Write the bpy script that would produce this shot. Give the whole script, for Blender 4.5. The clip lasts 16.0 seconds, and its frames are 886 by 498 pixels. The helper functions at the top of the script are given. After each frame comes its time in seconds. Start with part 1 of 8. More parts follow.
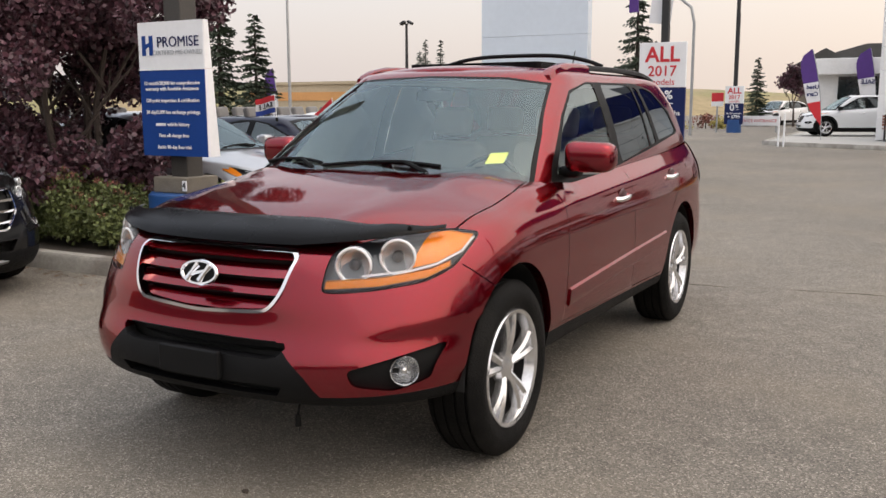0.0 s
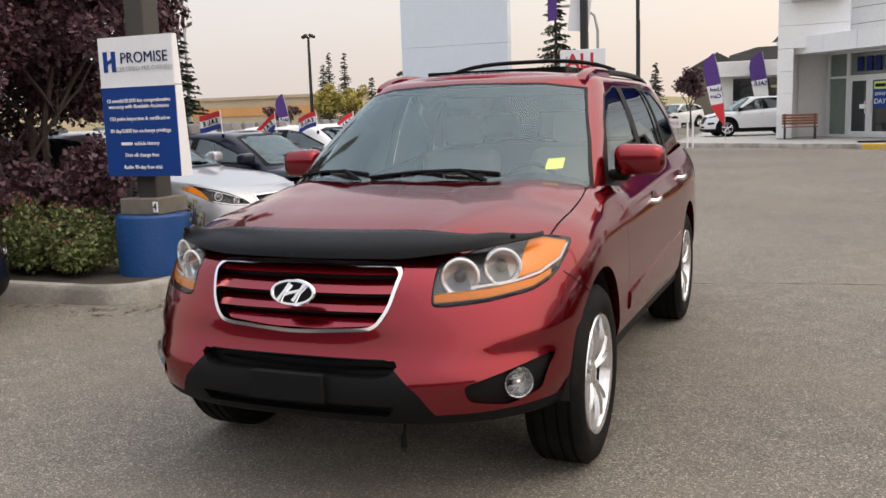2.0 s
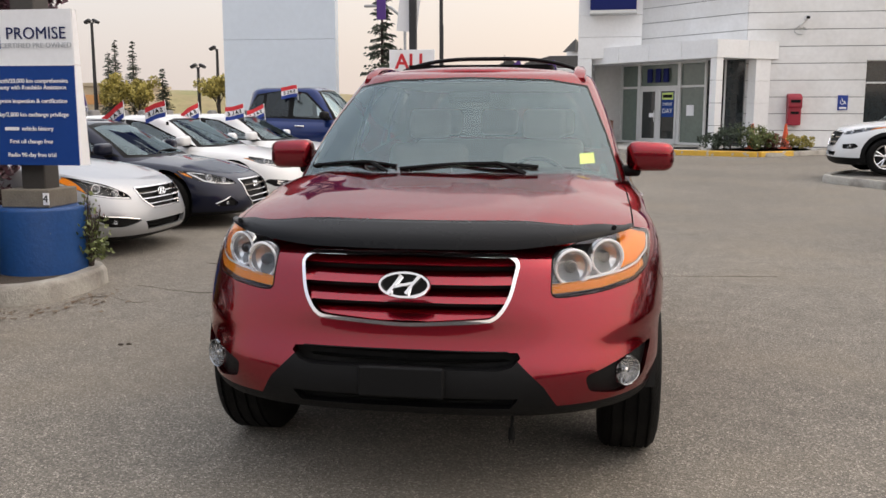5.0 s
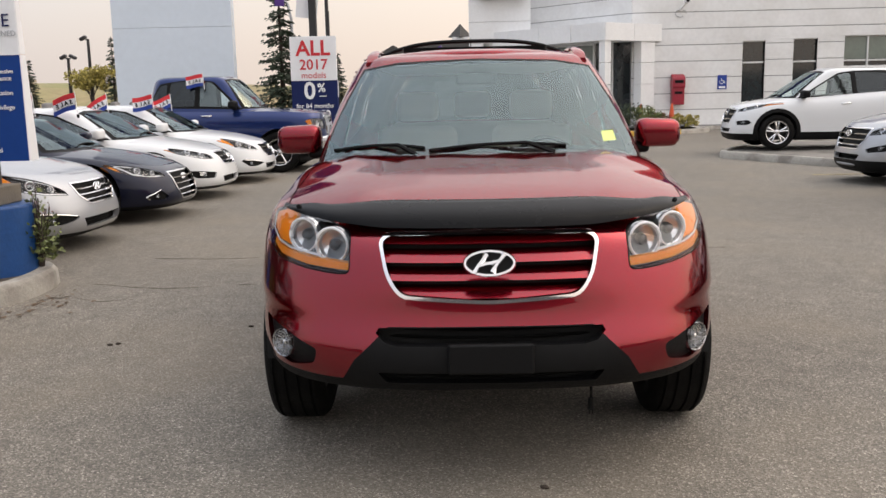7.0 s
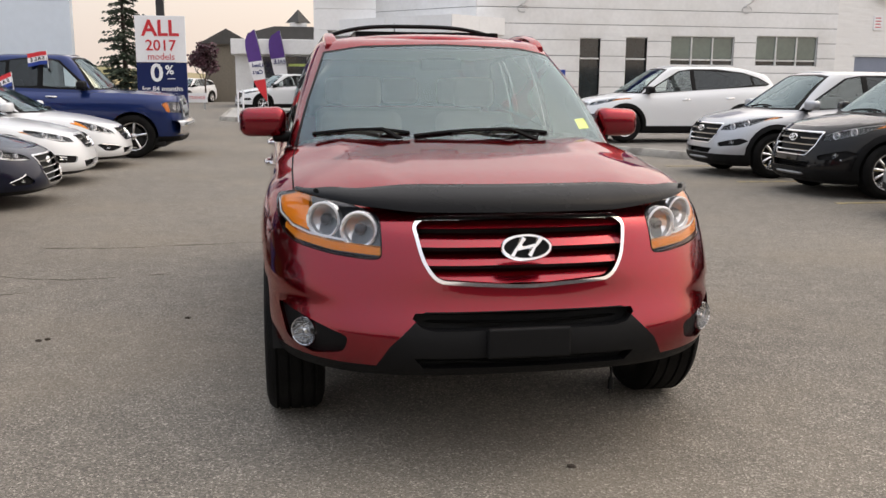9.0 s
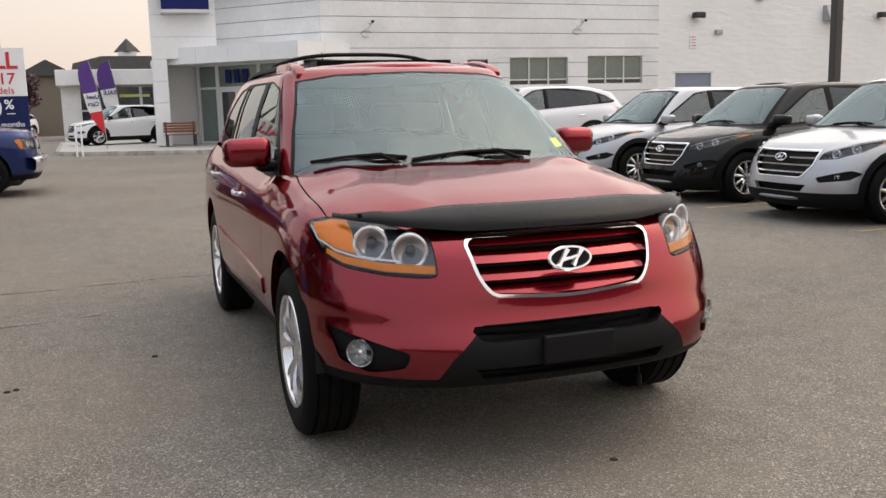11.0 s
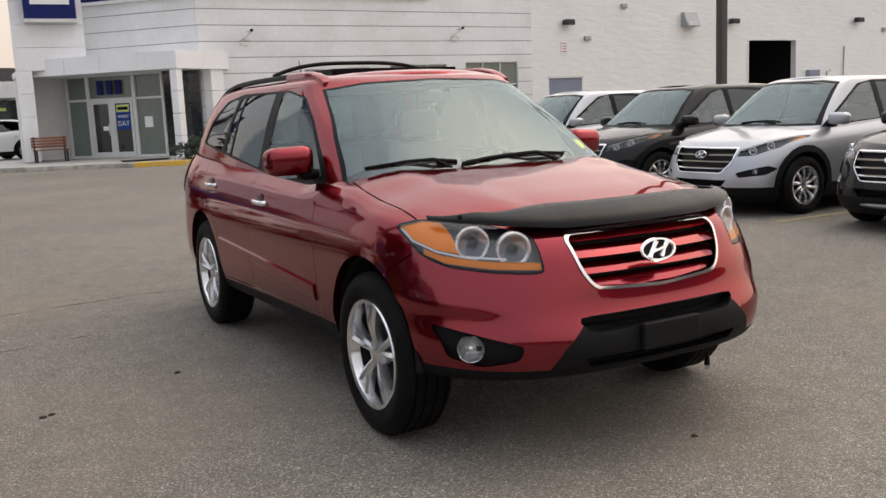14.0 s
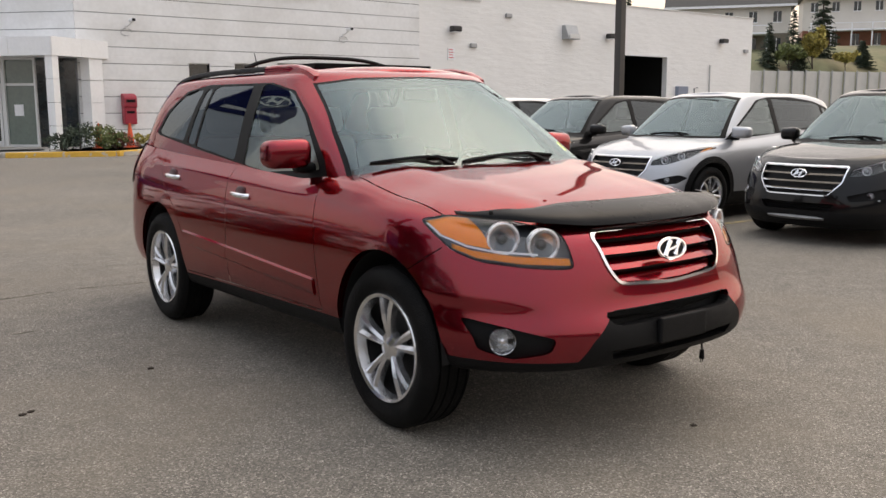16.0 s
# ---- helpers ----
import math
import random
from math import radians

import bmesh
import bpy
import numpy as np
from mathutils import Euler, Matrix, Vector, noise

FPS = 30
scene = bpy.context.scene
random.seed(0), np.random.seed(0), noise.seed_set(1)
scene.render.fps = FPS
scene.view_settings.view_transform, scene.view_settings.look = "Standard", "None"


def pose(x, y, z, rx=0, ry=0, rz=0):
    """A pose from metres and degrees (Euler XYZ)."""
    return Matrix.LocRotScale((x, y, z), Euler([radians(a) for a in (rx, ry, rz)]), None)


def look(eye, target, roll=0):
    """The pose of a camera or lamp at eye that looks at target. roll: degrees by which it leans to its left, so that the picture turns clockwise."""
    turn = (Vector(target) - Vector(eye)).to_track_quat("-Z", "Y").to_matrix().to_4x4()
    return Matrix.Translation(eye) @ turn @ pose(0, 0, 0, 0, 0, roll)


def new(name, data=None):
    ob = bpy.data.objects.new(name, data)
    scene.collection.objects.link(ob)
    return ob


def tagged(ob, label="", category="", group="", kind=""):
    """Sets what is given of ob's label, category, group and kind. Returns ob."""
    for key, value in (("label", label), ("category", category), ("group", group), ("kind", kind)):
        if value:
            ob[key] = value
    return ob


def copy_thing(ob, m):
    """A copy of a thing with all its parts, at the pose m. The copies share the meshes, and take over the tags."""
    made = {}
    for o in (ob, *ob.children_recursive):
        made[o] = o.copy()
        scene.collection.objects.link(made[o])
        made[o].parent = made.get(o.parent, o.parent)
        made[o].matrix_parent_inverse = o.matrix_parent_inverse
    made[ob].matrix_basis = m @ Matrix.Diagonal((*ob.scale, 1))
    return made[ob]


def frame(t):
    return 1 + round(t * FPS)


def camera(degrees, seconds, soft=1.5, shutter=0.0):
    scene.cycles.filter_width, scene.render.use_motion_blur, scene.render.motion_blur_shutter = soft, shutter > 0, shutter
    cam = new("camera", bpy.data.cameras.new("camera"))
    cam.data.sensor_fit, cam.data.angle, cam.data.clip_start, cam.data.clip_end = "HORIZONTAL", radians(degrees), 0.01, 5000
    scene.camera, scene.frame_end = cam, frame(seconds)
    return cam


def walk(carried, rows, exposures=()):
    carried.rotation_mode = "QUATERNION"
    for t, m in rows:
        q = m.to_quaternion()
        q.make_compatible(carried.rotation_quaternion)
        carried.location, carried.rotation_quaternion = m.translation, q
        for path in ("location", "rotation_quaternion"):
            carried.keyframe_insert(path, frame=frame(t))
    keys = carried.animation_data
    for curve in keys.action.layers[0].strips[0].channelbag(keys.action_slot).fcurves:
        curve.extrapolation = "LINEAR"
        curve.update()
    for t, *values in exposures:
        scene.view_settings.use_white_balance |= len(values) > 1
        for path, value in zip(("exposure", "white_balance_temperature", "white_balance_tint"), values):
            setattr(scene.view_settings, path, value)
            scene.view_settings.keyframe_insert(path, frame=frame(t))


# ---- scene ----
cam = camera(52.4, 16.0)
METRES, EYE, TILT, LEAN, TURN = 5.61, 1.40, 0.0, 0.0, 28.0
PATH = [
    (0, (2.406, -3.319, 1.449), (1.456, -1.588, 1.134), -0.2),
    (0.5, (2.267, -3.407, 1.441), (1.318, -1.676, 1.122), -0.3),
    (1, (2.074, -3.463, 1.433), (1.16, -1.711, 1.122), -1.8),
    (1.5, (1.915, -3.514, 1.435), (1.052, -1.737, 1.125), -2.0),
    (2, (1.717, -3.562, 1.443), (0.959, -1.735, 1.149), -1.9),
    (2.5, (1.502, -3.635, 1.446), (0.832, -1.772, 1.157), -2.8),
    (3, (1.353, -3.666, 1.434), (0.727, -1.789, 1.144), -1.9),
    (3.5, (1.164, -3.678, 1.434), (0.598, -1.785, 1.126), -1.7),
    (4, (0.98, -3.725, 1.429), (0.494, -1.809, 1.128), -1.2),
    (4.2, (0.888, -3.783, 1.44), (0.452, -1.854, 1.145), -1.1),
    (6.3, (0.17, -3.879, 1.402), (0.026, -1.911, 1.08), 0.5),
    (6.5, (0.082, -3.896, 1.409), (-0.025, -1.925, 1.083), -0.1),
    (7, (-0.097, -3.929, 1.409), (-0.138, -1.958, 1.075), -1.2),
    (7.5, (-0.222, -3.92, 1.387), (-0.191, -1.951, 1.04), 0.1),
    (8, (-0.393, -3.861, 1.394), (-0.273, -1.898, 1.027), 1.2),
    (8.5, (-0.563, -3.844, 1.388), (-0.343, -1.889, 1.024), 1.9),
    (9, (-0.823, -3.862, 1.395), (-0.486, -1.924, 1.035), 0.4),
    (9.2, (-0.904, -3.865, 1.388), (-0.524, -1.935, 1.025), -0.2),
    (11.3, (-1.697, -3.812, 1.409), (-1.0, -1.962, 1.107), -1.4),
    (11.5, (-1.743, -3.811, 1.409), (-1.047, -1.959, 1.113), -1.4),
    (12, (-1.875, -3.75, 1.402), (-1.161, -1.903, 1.118), -1.7),
    (12.5, (-2.034, -3.671, 1.421), (-1.291, -1.833, 1.154), -1.9),
    (13, (-2.182, -3.638, 1.417), (-1.392, -1.819, 1.153), -1.4),
    (13.5, (-2.369, -3.615, 1.431), (-1.496, -1.84, 1.137), -2.4),
    (14, (-2.496, -3.559, 1.427), (-1.539, -1.83, 1.121), -2.5),
    (14.5, (-2.615, -3.412, 1.426), (-1.6, -1.716, 1.123), -1.9),
    (15, (-2.722, -3.325, 1.42), (-1.667, -1.653, 1.125), -0.1),
    (15.5, (-2.908, -3.281, 1.422), (-1.787, -1.653, 1.119), -0.2),
    (16, (-3.074, -3.264, 1.418), (-1.875, -1.692, 1.112), -0.2),
]
EXPOSURES = [(0.0, 0.06), (4.0, 0.02), (7.0, 0.02), (9.0, 0.04), (11.5, -0.08), (13.5, -0.16), (16.0, -0.08)]
walk(cam, [(t, look(eye, target, roll)) for t, eye, target, roll in PATH], EXPOSURES)

# ---- world, sun and exposure ----
world = bpy.data.worlds.new("hazy_sky")
scene.world = world
world.use_nodes = True
wn, wl = world.node_tree.nodes, world.node_tree.links
wn.clear()
sky = wn.new("ShaderNodeTexSky")
sky.sky_type, sky.sun_disc = "NISHITA", False
sky.sun_elevation, sky.sun_rotation = radians(54), radians(78)
sky.dust_density, sky.air_density, sky.ozone_density = 6.0, 1.6, 1.0
coords = wn.new("ShaderNodeTexCoord")
split = wn.new("ShaderNodeSeparateXYZ")
ramp = wn.new("ShaderNodeValToRGB")
ramp.color_ramp.elements[0].position, ramp.color_ramp.elements[0].color = 0.0, (1.0, 0.815, 0.69, 1)
ramp.color_ramp.elements[1].position, ramp.color_ramp.elements[1].color = 0.95, (1.62, 1.58, 1.58, 1)
mid = ramp.color_ramp.elements.new(0.24)
mid.color = (0.98, 0.88, 0.83, 1)
mid = ramp.color_ramp.elements.new(0.60)
mid.color = (1.16, 1.11, 1.10, 1)
haze = wn.new("ShaderNodeBackground")
haze.inputs["Strength"].default_value = 0.86
clear = wn.new("ShaderNodeBackground")
clear.inputs["Strength"].default_value = 0.06
both = wn.new("ShaderNodeAddShader")
out = wn.new("ShaderNodeOutputWorld")
wl.new(coords.outputs["Generated"], split.inputs[0])
wl.new(split.outputs["Z"], ramp.inputs[0])
# the haze is greyer away from the veiled sun, warmer and brighter towards it
side = wn.new("ShaderNodeMapRange")
side.inputs[1].default_value, side.inputs[2].default_value = -1.0, 1.0
glow = wn.new("ShaderNodeValToRGB")
glow.color_ramp.elements[0].position, glow.color_ramp.elements[0].color = 0.12, (0.80, 0.87, 0.98, 1)
glow.color_ramp.elements[1].position, glow.color_ramp.elements[1].color = 0.92, (1.36, 1.30, 1.24, 1)
for place, colour in ((0.30, (0.86, 0.91, 0.98, 1)), (0.46, (0.98, 0.99, 1.0, 1))):
    glow.color_ramp.elements.new(place).color = colour
tone = wn.new("ShaderNodeMix")
tone.data_type, tone.blend_type = "RGBA", "MULTIPLY"
tone.inputs["Factor"].default_value = 1.0
wl.new(split.outputs["X"], side.inputs[0])
wl.new(side.outputs[0], glow.inputs[0])
wl.new(ramp.outputs[0], tone.inputs["A"])
wl.new(glow.outputs[0], tone.inputs["B"])
wl.new(tone.outputs["Result"], haze.inputs["Color"])
wl.new(sky.outputs[0], clear.inputs["Color"])
wl.new(haze.outputs[0], both.inputs[0])
wl.new(clear.outputs[0], both.inputs[1])
wl.new(both.outputs[0], out.inputs[0])

sun_data = bpy.data.lights.new("sun", "SUN")
sun_data.energy, sun_data.angle, sun_data.color = 0.55, radians(130), (1.0, 0.89, 0.80)
sun = new("sun", sun_data)
sun.matrix_world = look((23, 5, 33), (0, 0, 0))
scene.view_settings.exposure = 0.0

# ---- materials ----
def node_mat(name):
    m = bpy.data.materials.new(name)
    m.use_nodes = True
    return m, m.node_tree.nodes, m.node_tree.links, m.node_tree.nodes["Principled BSDF"]


def surface(name, colour, rough=0.5, metal=0.0, vary=0.12, scale=6.0, bump=0.0, bump_scale=60.0, coat=0.0, island=0.0, spec=0.5, second=None, second_scale=1.3, second_size=(0.45, 0.62)):
    """A painted, stony or fibrous surface: colour mottled at two scales, roughness broken up, fine relief."""
    m, n, l, b = node_mat(name)
    tc = n.new("ShaderNodeTexCoord")
    n1, n2 = n.new("ShaderNodeTexNoise"), n.new("ShaderNodeTexNoise")
    n1.inputs["Scale"].default_value, n2.inputs["Scale"].default_value = scale, scale * 9
    n1.inputs["Detail"].default_value, n2.inputs["Detail"].default_value = 5, 3
    l.new(tc.outputs["Object"], n1.inputs[0]), l.new(tc.outputs["Object"], n2.inputs[0])
    add = n.new("ShaderNodeMath")
    add.operation = "ADD"
    l.new(n1.outputs[0], add.inputs[0]), l.new(n2.outputs[0], add.inputs[1])
    rng = n.new("ShaderNodeMapRange")
    rng.inputs[1].default_value, rng.inputs[2].default_value = 0.6, 1.4
    rng.inputs[3].default_value, rng.inputs[4].default_value = 1 - vary, 1 + vary
    l.new(add.outputs[0], rng.inputs[0])
    hsv = n.new("ShaderNodeHueSaturation")
    hsv.inputs["Color"].default_value = (*colour, 1)
    if second:
        n3 = n.new("ShaderNodeTexNoise")
        n3.inputs["Scale"].default_value, n3.inputs["Detail"].default_value = second_scale, 6
        l.new(tc.outputs["Object"], n3.inputs[0])
        cr = n.new("ShaderNodeValToRGB")
        cr.color_ramp.elements[0].position, cr.color_ramp.elements[0].color = second_size[0], (*colour, 1)
        cr.color_ramp.elements[1].position, cr.color_ramp.elements[1].color = second_size[1], (*second, 1)
        l.new(n3.outputs[0], cr.inputs[0]), l.new(cr.outputs[0], hsv.inputs["Color"])
    value = rng.outputs[0]
    if island:
        geo = n.new("ShaderNodeNewGeometry")
        r2 = n.new("ShaderNodeMapRange")
        r2.inputs[3].default_value, r2.inputs[4].default_value = 1 - island, 1 + island
        l.new(geo.outputs["Random Per Island"], r2.inputs[0])
        mul = n.new("ShaderNodeMath")
        mul.operation = "MULTIPLY"
        l.new(value, mul.inputs[0]), l.new(r2.outputs[0], mul.inputs[1])
        value = mul.outputs[0]
    l.new(value, hsv.inputs["Value"])
    l.new(hsv.outputs[0], b.inputs["Base Color"])
    rr = n.new("ShaderNodeMapRange")
    rr.inputs[3].default_value, rr.inputs[4].default_value = max(rough - 0.08, 0.02), min(rough + 0.08, 1)
    l.new(n1.outputs[0], rr.inputs[0]), l.new(rr.outputs[0], b.inputs["Roughness"])
    b.inputs["Metallic"].default_value = metal
    b.inputs["Specular IOR Level"].default_value = spec
    if coat:
        b.inputs["Coat Weight"].default_value, b.inputs["Coat Roughness"].default_value = coat, 0.03
    if bump:
        n4 = n.new("ShaderNodeTexNoise")
        n4.inputs["Scale"].default_value, n4.inputs["Detail"].default_value = bump_scale, 4
        l.new(tc.outputs["Object"], n4.inputs[0])
        bp = n.new("ShaderNodeBump")
        bp.inputs["Strength"].default_value, bp.inputs["Distance"].default_value = bump, 0.02
        l.new(n4.outputs[0], bp.inputs["Height"]), l.new(bp.outputs[0], b.inputs["Normal"])
    return m


def car_paint(name, colour, metal=0.55, rough=0.32, flake=0.06, clear=1.42):
    """Metallic base under a clear coat, with flake grain and a film of dust."""
    m, n, l, b = node_mat(name)
    tc = n.new("ShaderNodeTexCoord")
    fl, du = n.new("ShaderNodeTexNoise"), n.new("ShaderNodeTexNoise")
    fl.inputs["Scale"].default_value, du.inputs["Scale"].default_value = 900, 3.5
    du.inputs["Detail"].default_value = 6
    l.new(tc.outputs["Object"], fl.inputs[0]), l.new(tc.outputs["Object"], du.inputs[0])
    rg = n.new("ShaderNodeMapRange")
    rg.inputs[1].default_value, rg.inputs[2].default_value = 0.3, 0.7
    rg.inputs[3].default_value, rg.inputs[4].default_value = 1 - flake, 1 + flake
    l.new(fl.outputs[0], rg.inputs[0])
    hsv = n.new("ShaderNodeHueSaturation")
    hsv.inputs["Color"].default_value = (*colour, 1)
    l.new(rg.outputs[0], hsv.inputs["Value"]), l.new(hsv.outputs[0], b.inputs["Base Color"])
    r2 = n.new("ShaderNodeMapRange")
    r2.inputs[3].default_value, r2.inputs[4].default_value = 0.015, 0.07
    l.new(du.outputs[0], r2.inputs[0]), l.new(r2.outputs[0], b.inputs["Coat Roughness"])
    b.inputs["Metallic"].default_value, b.inputs["Roughness"].default_value = metal, rough
    b.inputs["Coat Weight"].default_value, b.inputs["Coat IOR"].default_value = 1.0, clear
    b.inputs["Specular IOR Level"].default_value = 0.25 if metal else 0.06
    if metal > 0.7:
        b.inputs["Specular Tint"].default_value = (0.60, 0.06, 0.09, 1)
    return m


def glass(name, tint, gloss=(1, 1, 1), ior=1.5):
    """Thin glazing: tinted see-through with a mirror sheen that grows at a slant."""
    m, n, l, b = node_mat(name)
    n.remove(b)
    tr, gl, mx, fr = n.new("ShaderNodeBsdfTransparent"), n.new("ShaderNodeBsdfGlossy"), n.new("ShaderNodeMixShader"), n.new("ShaderNodeFresnel")
    tr.inputs[0].default_value = (*tint, 1)
    gl.inputs["Roughness"].default_value = 0.012
    gl.inputs["Color"].default_value = (*gloss, 1)
    fr.inputs[0].default_value = ior
    l.new(fr.outputs[0], mx.inputs[0]), l.new(tr.outputs[0], mx.inputs[1]), l.new(gl.outputs[0], mx.inputs[2])
    l.new(mx.outputs[0], n["Material Output"].inputs[0])
    return m


RED = car_paint("red_pearl_paint", (0.232, 0.0062, 0.0165), 0.95, 0.22, 0.08, 1.50)
# darker copy of the body red, painted-in shade for the handle cups
SHADED_RED = surface("shaded_red_paint", (0.045, 0.002, 0.004), 0.3, 0.2, 0.1, 8)
SILVER = car_paint("silver_paint", (0.42, 0.43, 0.45), 0.6, 0.36)
PEARL = car_paint("white_pearl_paint", (0.70, 0.71, 0.72), 0.0, 0.4, 0.02)
BLACK = car_paint("black_paint", (0.004, 0.0036, 0.0038), 0.0, 0.5, 0.04, 1.36)
NAVY = car_paint("navy_paint", (0.004, 0.006, 0.021), 0.3, 0.35, 0.06, 1.30)
BLUE = car_paint("blue_paint", (0.008, 0.022, 0.105), 0.5, 0.3, 0.06, 1.38)
TRIM = surface("black_grained_plastic", (0.0048, 0.0048, 0.0052), 0.55, 0, 0.15, 8, 0.25, 700, spec=0.16)
DEFLECTOR = surface("smoked_acrylic", (0.004, 0.004, 0.0045), 0.26, 0, 0.1, 4, spec=0.10)
SEAL = surface("black_rubber", (0.004, 0.004, 0.004), 0.5, 0, 0.15, 10, spec=0.15)
TYRE = surface("tyre_rubber", (0.0032, 0.0031, 0.0030), 0.7, 0, 0.25, 9, 0.3, 120, spec=0.14, second=(0.008, 0.0075, 0.007), second_scale=5)
ALLOY = surface("silver_alloy", (0.70, 0.70, 0.71), 0.20, 0.9, 0.10, 9, coat=0.3)
# barrel and disc behind the spokes: shade painted in as near-black metal
WHEEL_SHADE = surface("shaded_wheel_recess", (0.012, 0.012, 0.012), 0.6, 0.2, 0.2, 8)
CHROME = surface("chrome", (0.82, 0.82, 0.83), 0.07, 1.0, 0.03, 5)
# near-black that stands in for the shade inside openings
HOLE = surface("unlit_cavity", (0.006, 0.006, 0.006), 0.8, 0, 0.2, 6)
CHASSIS = surface("underbody_black", (0.003, 0.003, 0.003), 0.8, 0, 0.3, 5)
LAMP_GLASS = glass("lamp_lens", (0.93, 0.94, 0.95), (1, 1, 1), 1.42)
AMBER = surface("amber_lens", (0.92, 0.30, 0.012), 0.35, 0, 0.1, 30, spec=0.3)
REFLECTOR = surface("lamp_reflector", (0.90, 0.91, 0.93), 0.12, 0.65, 0.05, 40, 0.35, 42)
FOG_BOWL = surface("fluted_fog_reflector", (0.50, 0.51, 0.53), 0.10, 1.0, 0.1, 40, 0.8, 55)
LAMP_GREY = surface("lamp_housing", (0.115, 0.125, 0.135), 0.35, 0.2, 0.15, 12)
TAIL = surface("red_tail_lens", (0.35, 0.01, 0.01), 0.2, 0, 0.1, 20, coat=0.6)
SCREEN_GLASS = glass("windscreen_glass", (0.89, 0.96, 0.94), (0.78, 0.94, 0.97), 1.95)
SIDE_GLASS = glass("side_glass", (0.88, 0.93, 0.91), (0.88, 0.98, 0.98), 2.0)
PRIVACY_GLASS = glass("privacy_glass", (0.08, 0.09, 0.09), (0.9, 0.97, 1), 1.6)
CABIN = surface("grey_cabin_plastic", (0.16, 0.155, 0.15), 0.6, 0, 0.1, 6, 0.15, 300)
LIGHT_CABIN = surface("grey_dashboard", (0.55, 0.54, 0.51), 0.65, 0, 0.1, 6, 0.15, 300)
DARK_CABIN = surface("dark_cabin_plastic", (0.03, 0.03, 0.032), 0.6, 0, 0.1, 6, 0.15, 300)
SEAT = surface("beige_seat_cloth", (0.72, 0.69, 0.63), 0.85, 0, 0.1, 9, 0.3, 500)
WHITE_TRIM = surface("bright_lamp_trim", (0.85, 0.86, 0.88), 0.3, 0.1, 0.05, 9)
LAMP_DARK = surface("dark_lamp_housing", (0.025, 0.026, 0.028), 0.45, 0, 0.2, 14)
CLEAR_LENS = glass("clear_lamp_lens", (0.90, 0.91, 0.92), (1, 1, 1), 1.22)
SKID = surface("dull_silver_plastic", (0.20, 0.20, 0.20), 0.5, 0.3, 0.1, 6)
STICKER = surface("yellow_sticker", (0.58, 0.70, 0.20), 0.5, 0, 0.05, 9)

# ---- modelling helpers ----
import collections
from mathutils.bvhtree import BVHTree

def weigh_normals(me):
    """Keeps the broad faces of a bevelled piece flat: corner normals follow the larger faces."""
    at, normals = collections.defaultdict(list), []
    for f in me.polygons:
        for v in f.vertices:
            at[v].append((f.normal.copy(), f.area))
    for f in me.polygons:
        for v in f.vertices:
            n = Vector((0, 0, 0))
            for m, a in at[v]:
                if m.dot(f.normal) > 0.70:
                    n += m * a
            normals.append(n.normalized() if n.length > 1e-12 else f.normal)
    me.normals_split_custom_set(normals)


def part(name, bm, material, parent=None, label="", angle=38, flat=False):
    """Links a bmesh as one mesh object, under a thing or a part."""
    me = bpy.data.meshes.new(name)
    bm.to_mesh(me)
    bm.free()
    for mt in material if isinstance(material, (list, tuple)) else [material]:
        me.materials.append(mt)
    if not flat and len(me.polygons):
        me.polygons.foreach_set("use_smooth", [True] * len(me.polygons))
        me.set_sharp_from_angle(angle=radians(angle))
        if 6 < len(me.polygons) <= 160:
            weigh_normals(me)
    ob = new(name, me)
    if parent:
        ob.parent = parent
    if label:
        ob["label"] = label
    return ob


def thing(name, label, category, at=None, group="", kind=""):
    """An empty at a thing's base, which holds its parts."""
    ob = new(name)
    ob.empty_display_size = 0.2
    if at is not None:
        ob.matrix_basis = at
    return tagged(ob, label, category, group, kind)


def box(bm, lo, hi, bevel=0.0, seg=2, m=None):
    r = bmesh.ops.create_cube(bm, size=1)
    c, s = [(a + b) / 2 for a, b in zip(lo, hi)], [max(b - a, 1e-4) for a, b in zip(lo, hi)]
    bmesh.ops.transform(bm, matrix=Matrix.Translation(c) @ Matrix.Diagonal((*s, 1)), verts=r["verts"])
    vs = r["verts"]
    if bevel:
        es = list({e for v in vs for e in v.link_edges})
        q = bmesh.ops.bevel(bm, geom=es, offset=bevel, segments=seg, affect="EDGES", profile=0.5)
        vs = list({v for f in q["faces"] for v in f.verts} | {v for v in vs if v.is_valid})
    if m is not None:
        bmesh.ops.transform(bm, matrix=m, verts=vs)
    return vs


def boxed(lo, hi, bevel=0.0, seg=2, m=None):
    bm = bmesh.new()
    box(bm, lo, hi, bevel, seg, m)
    return bm


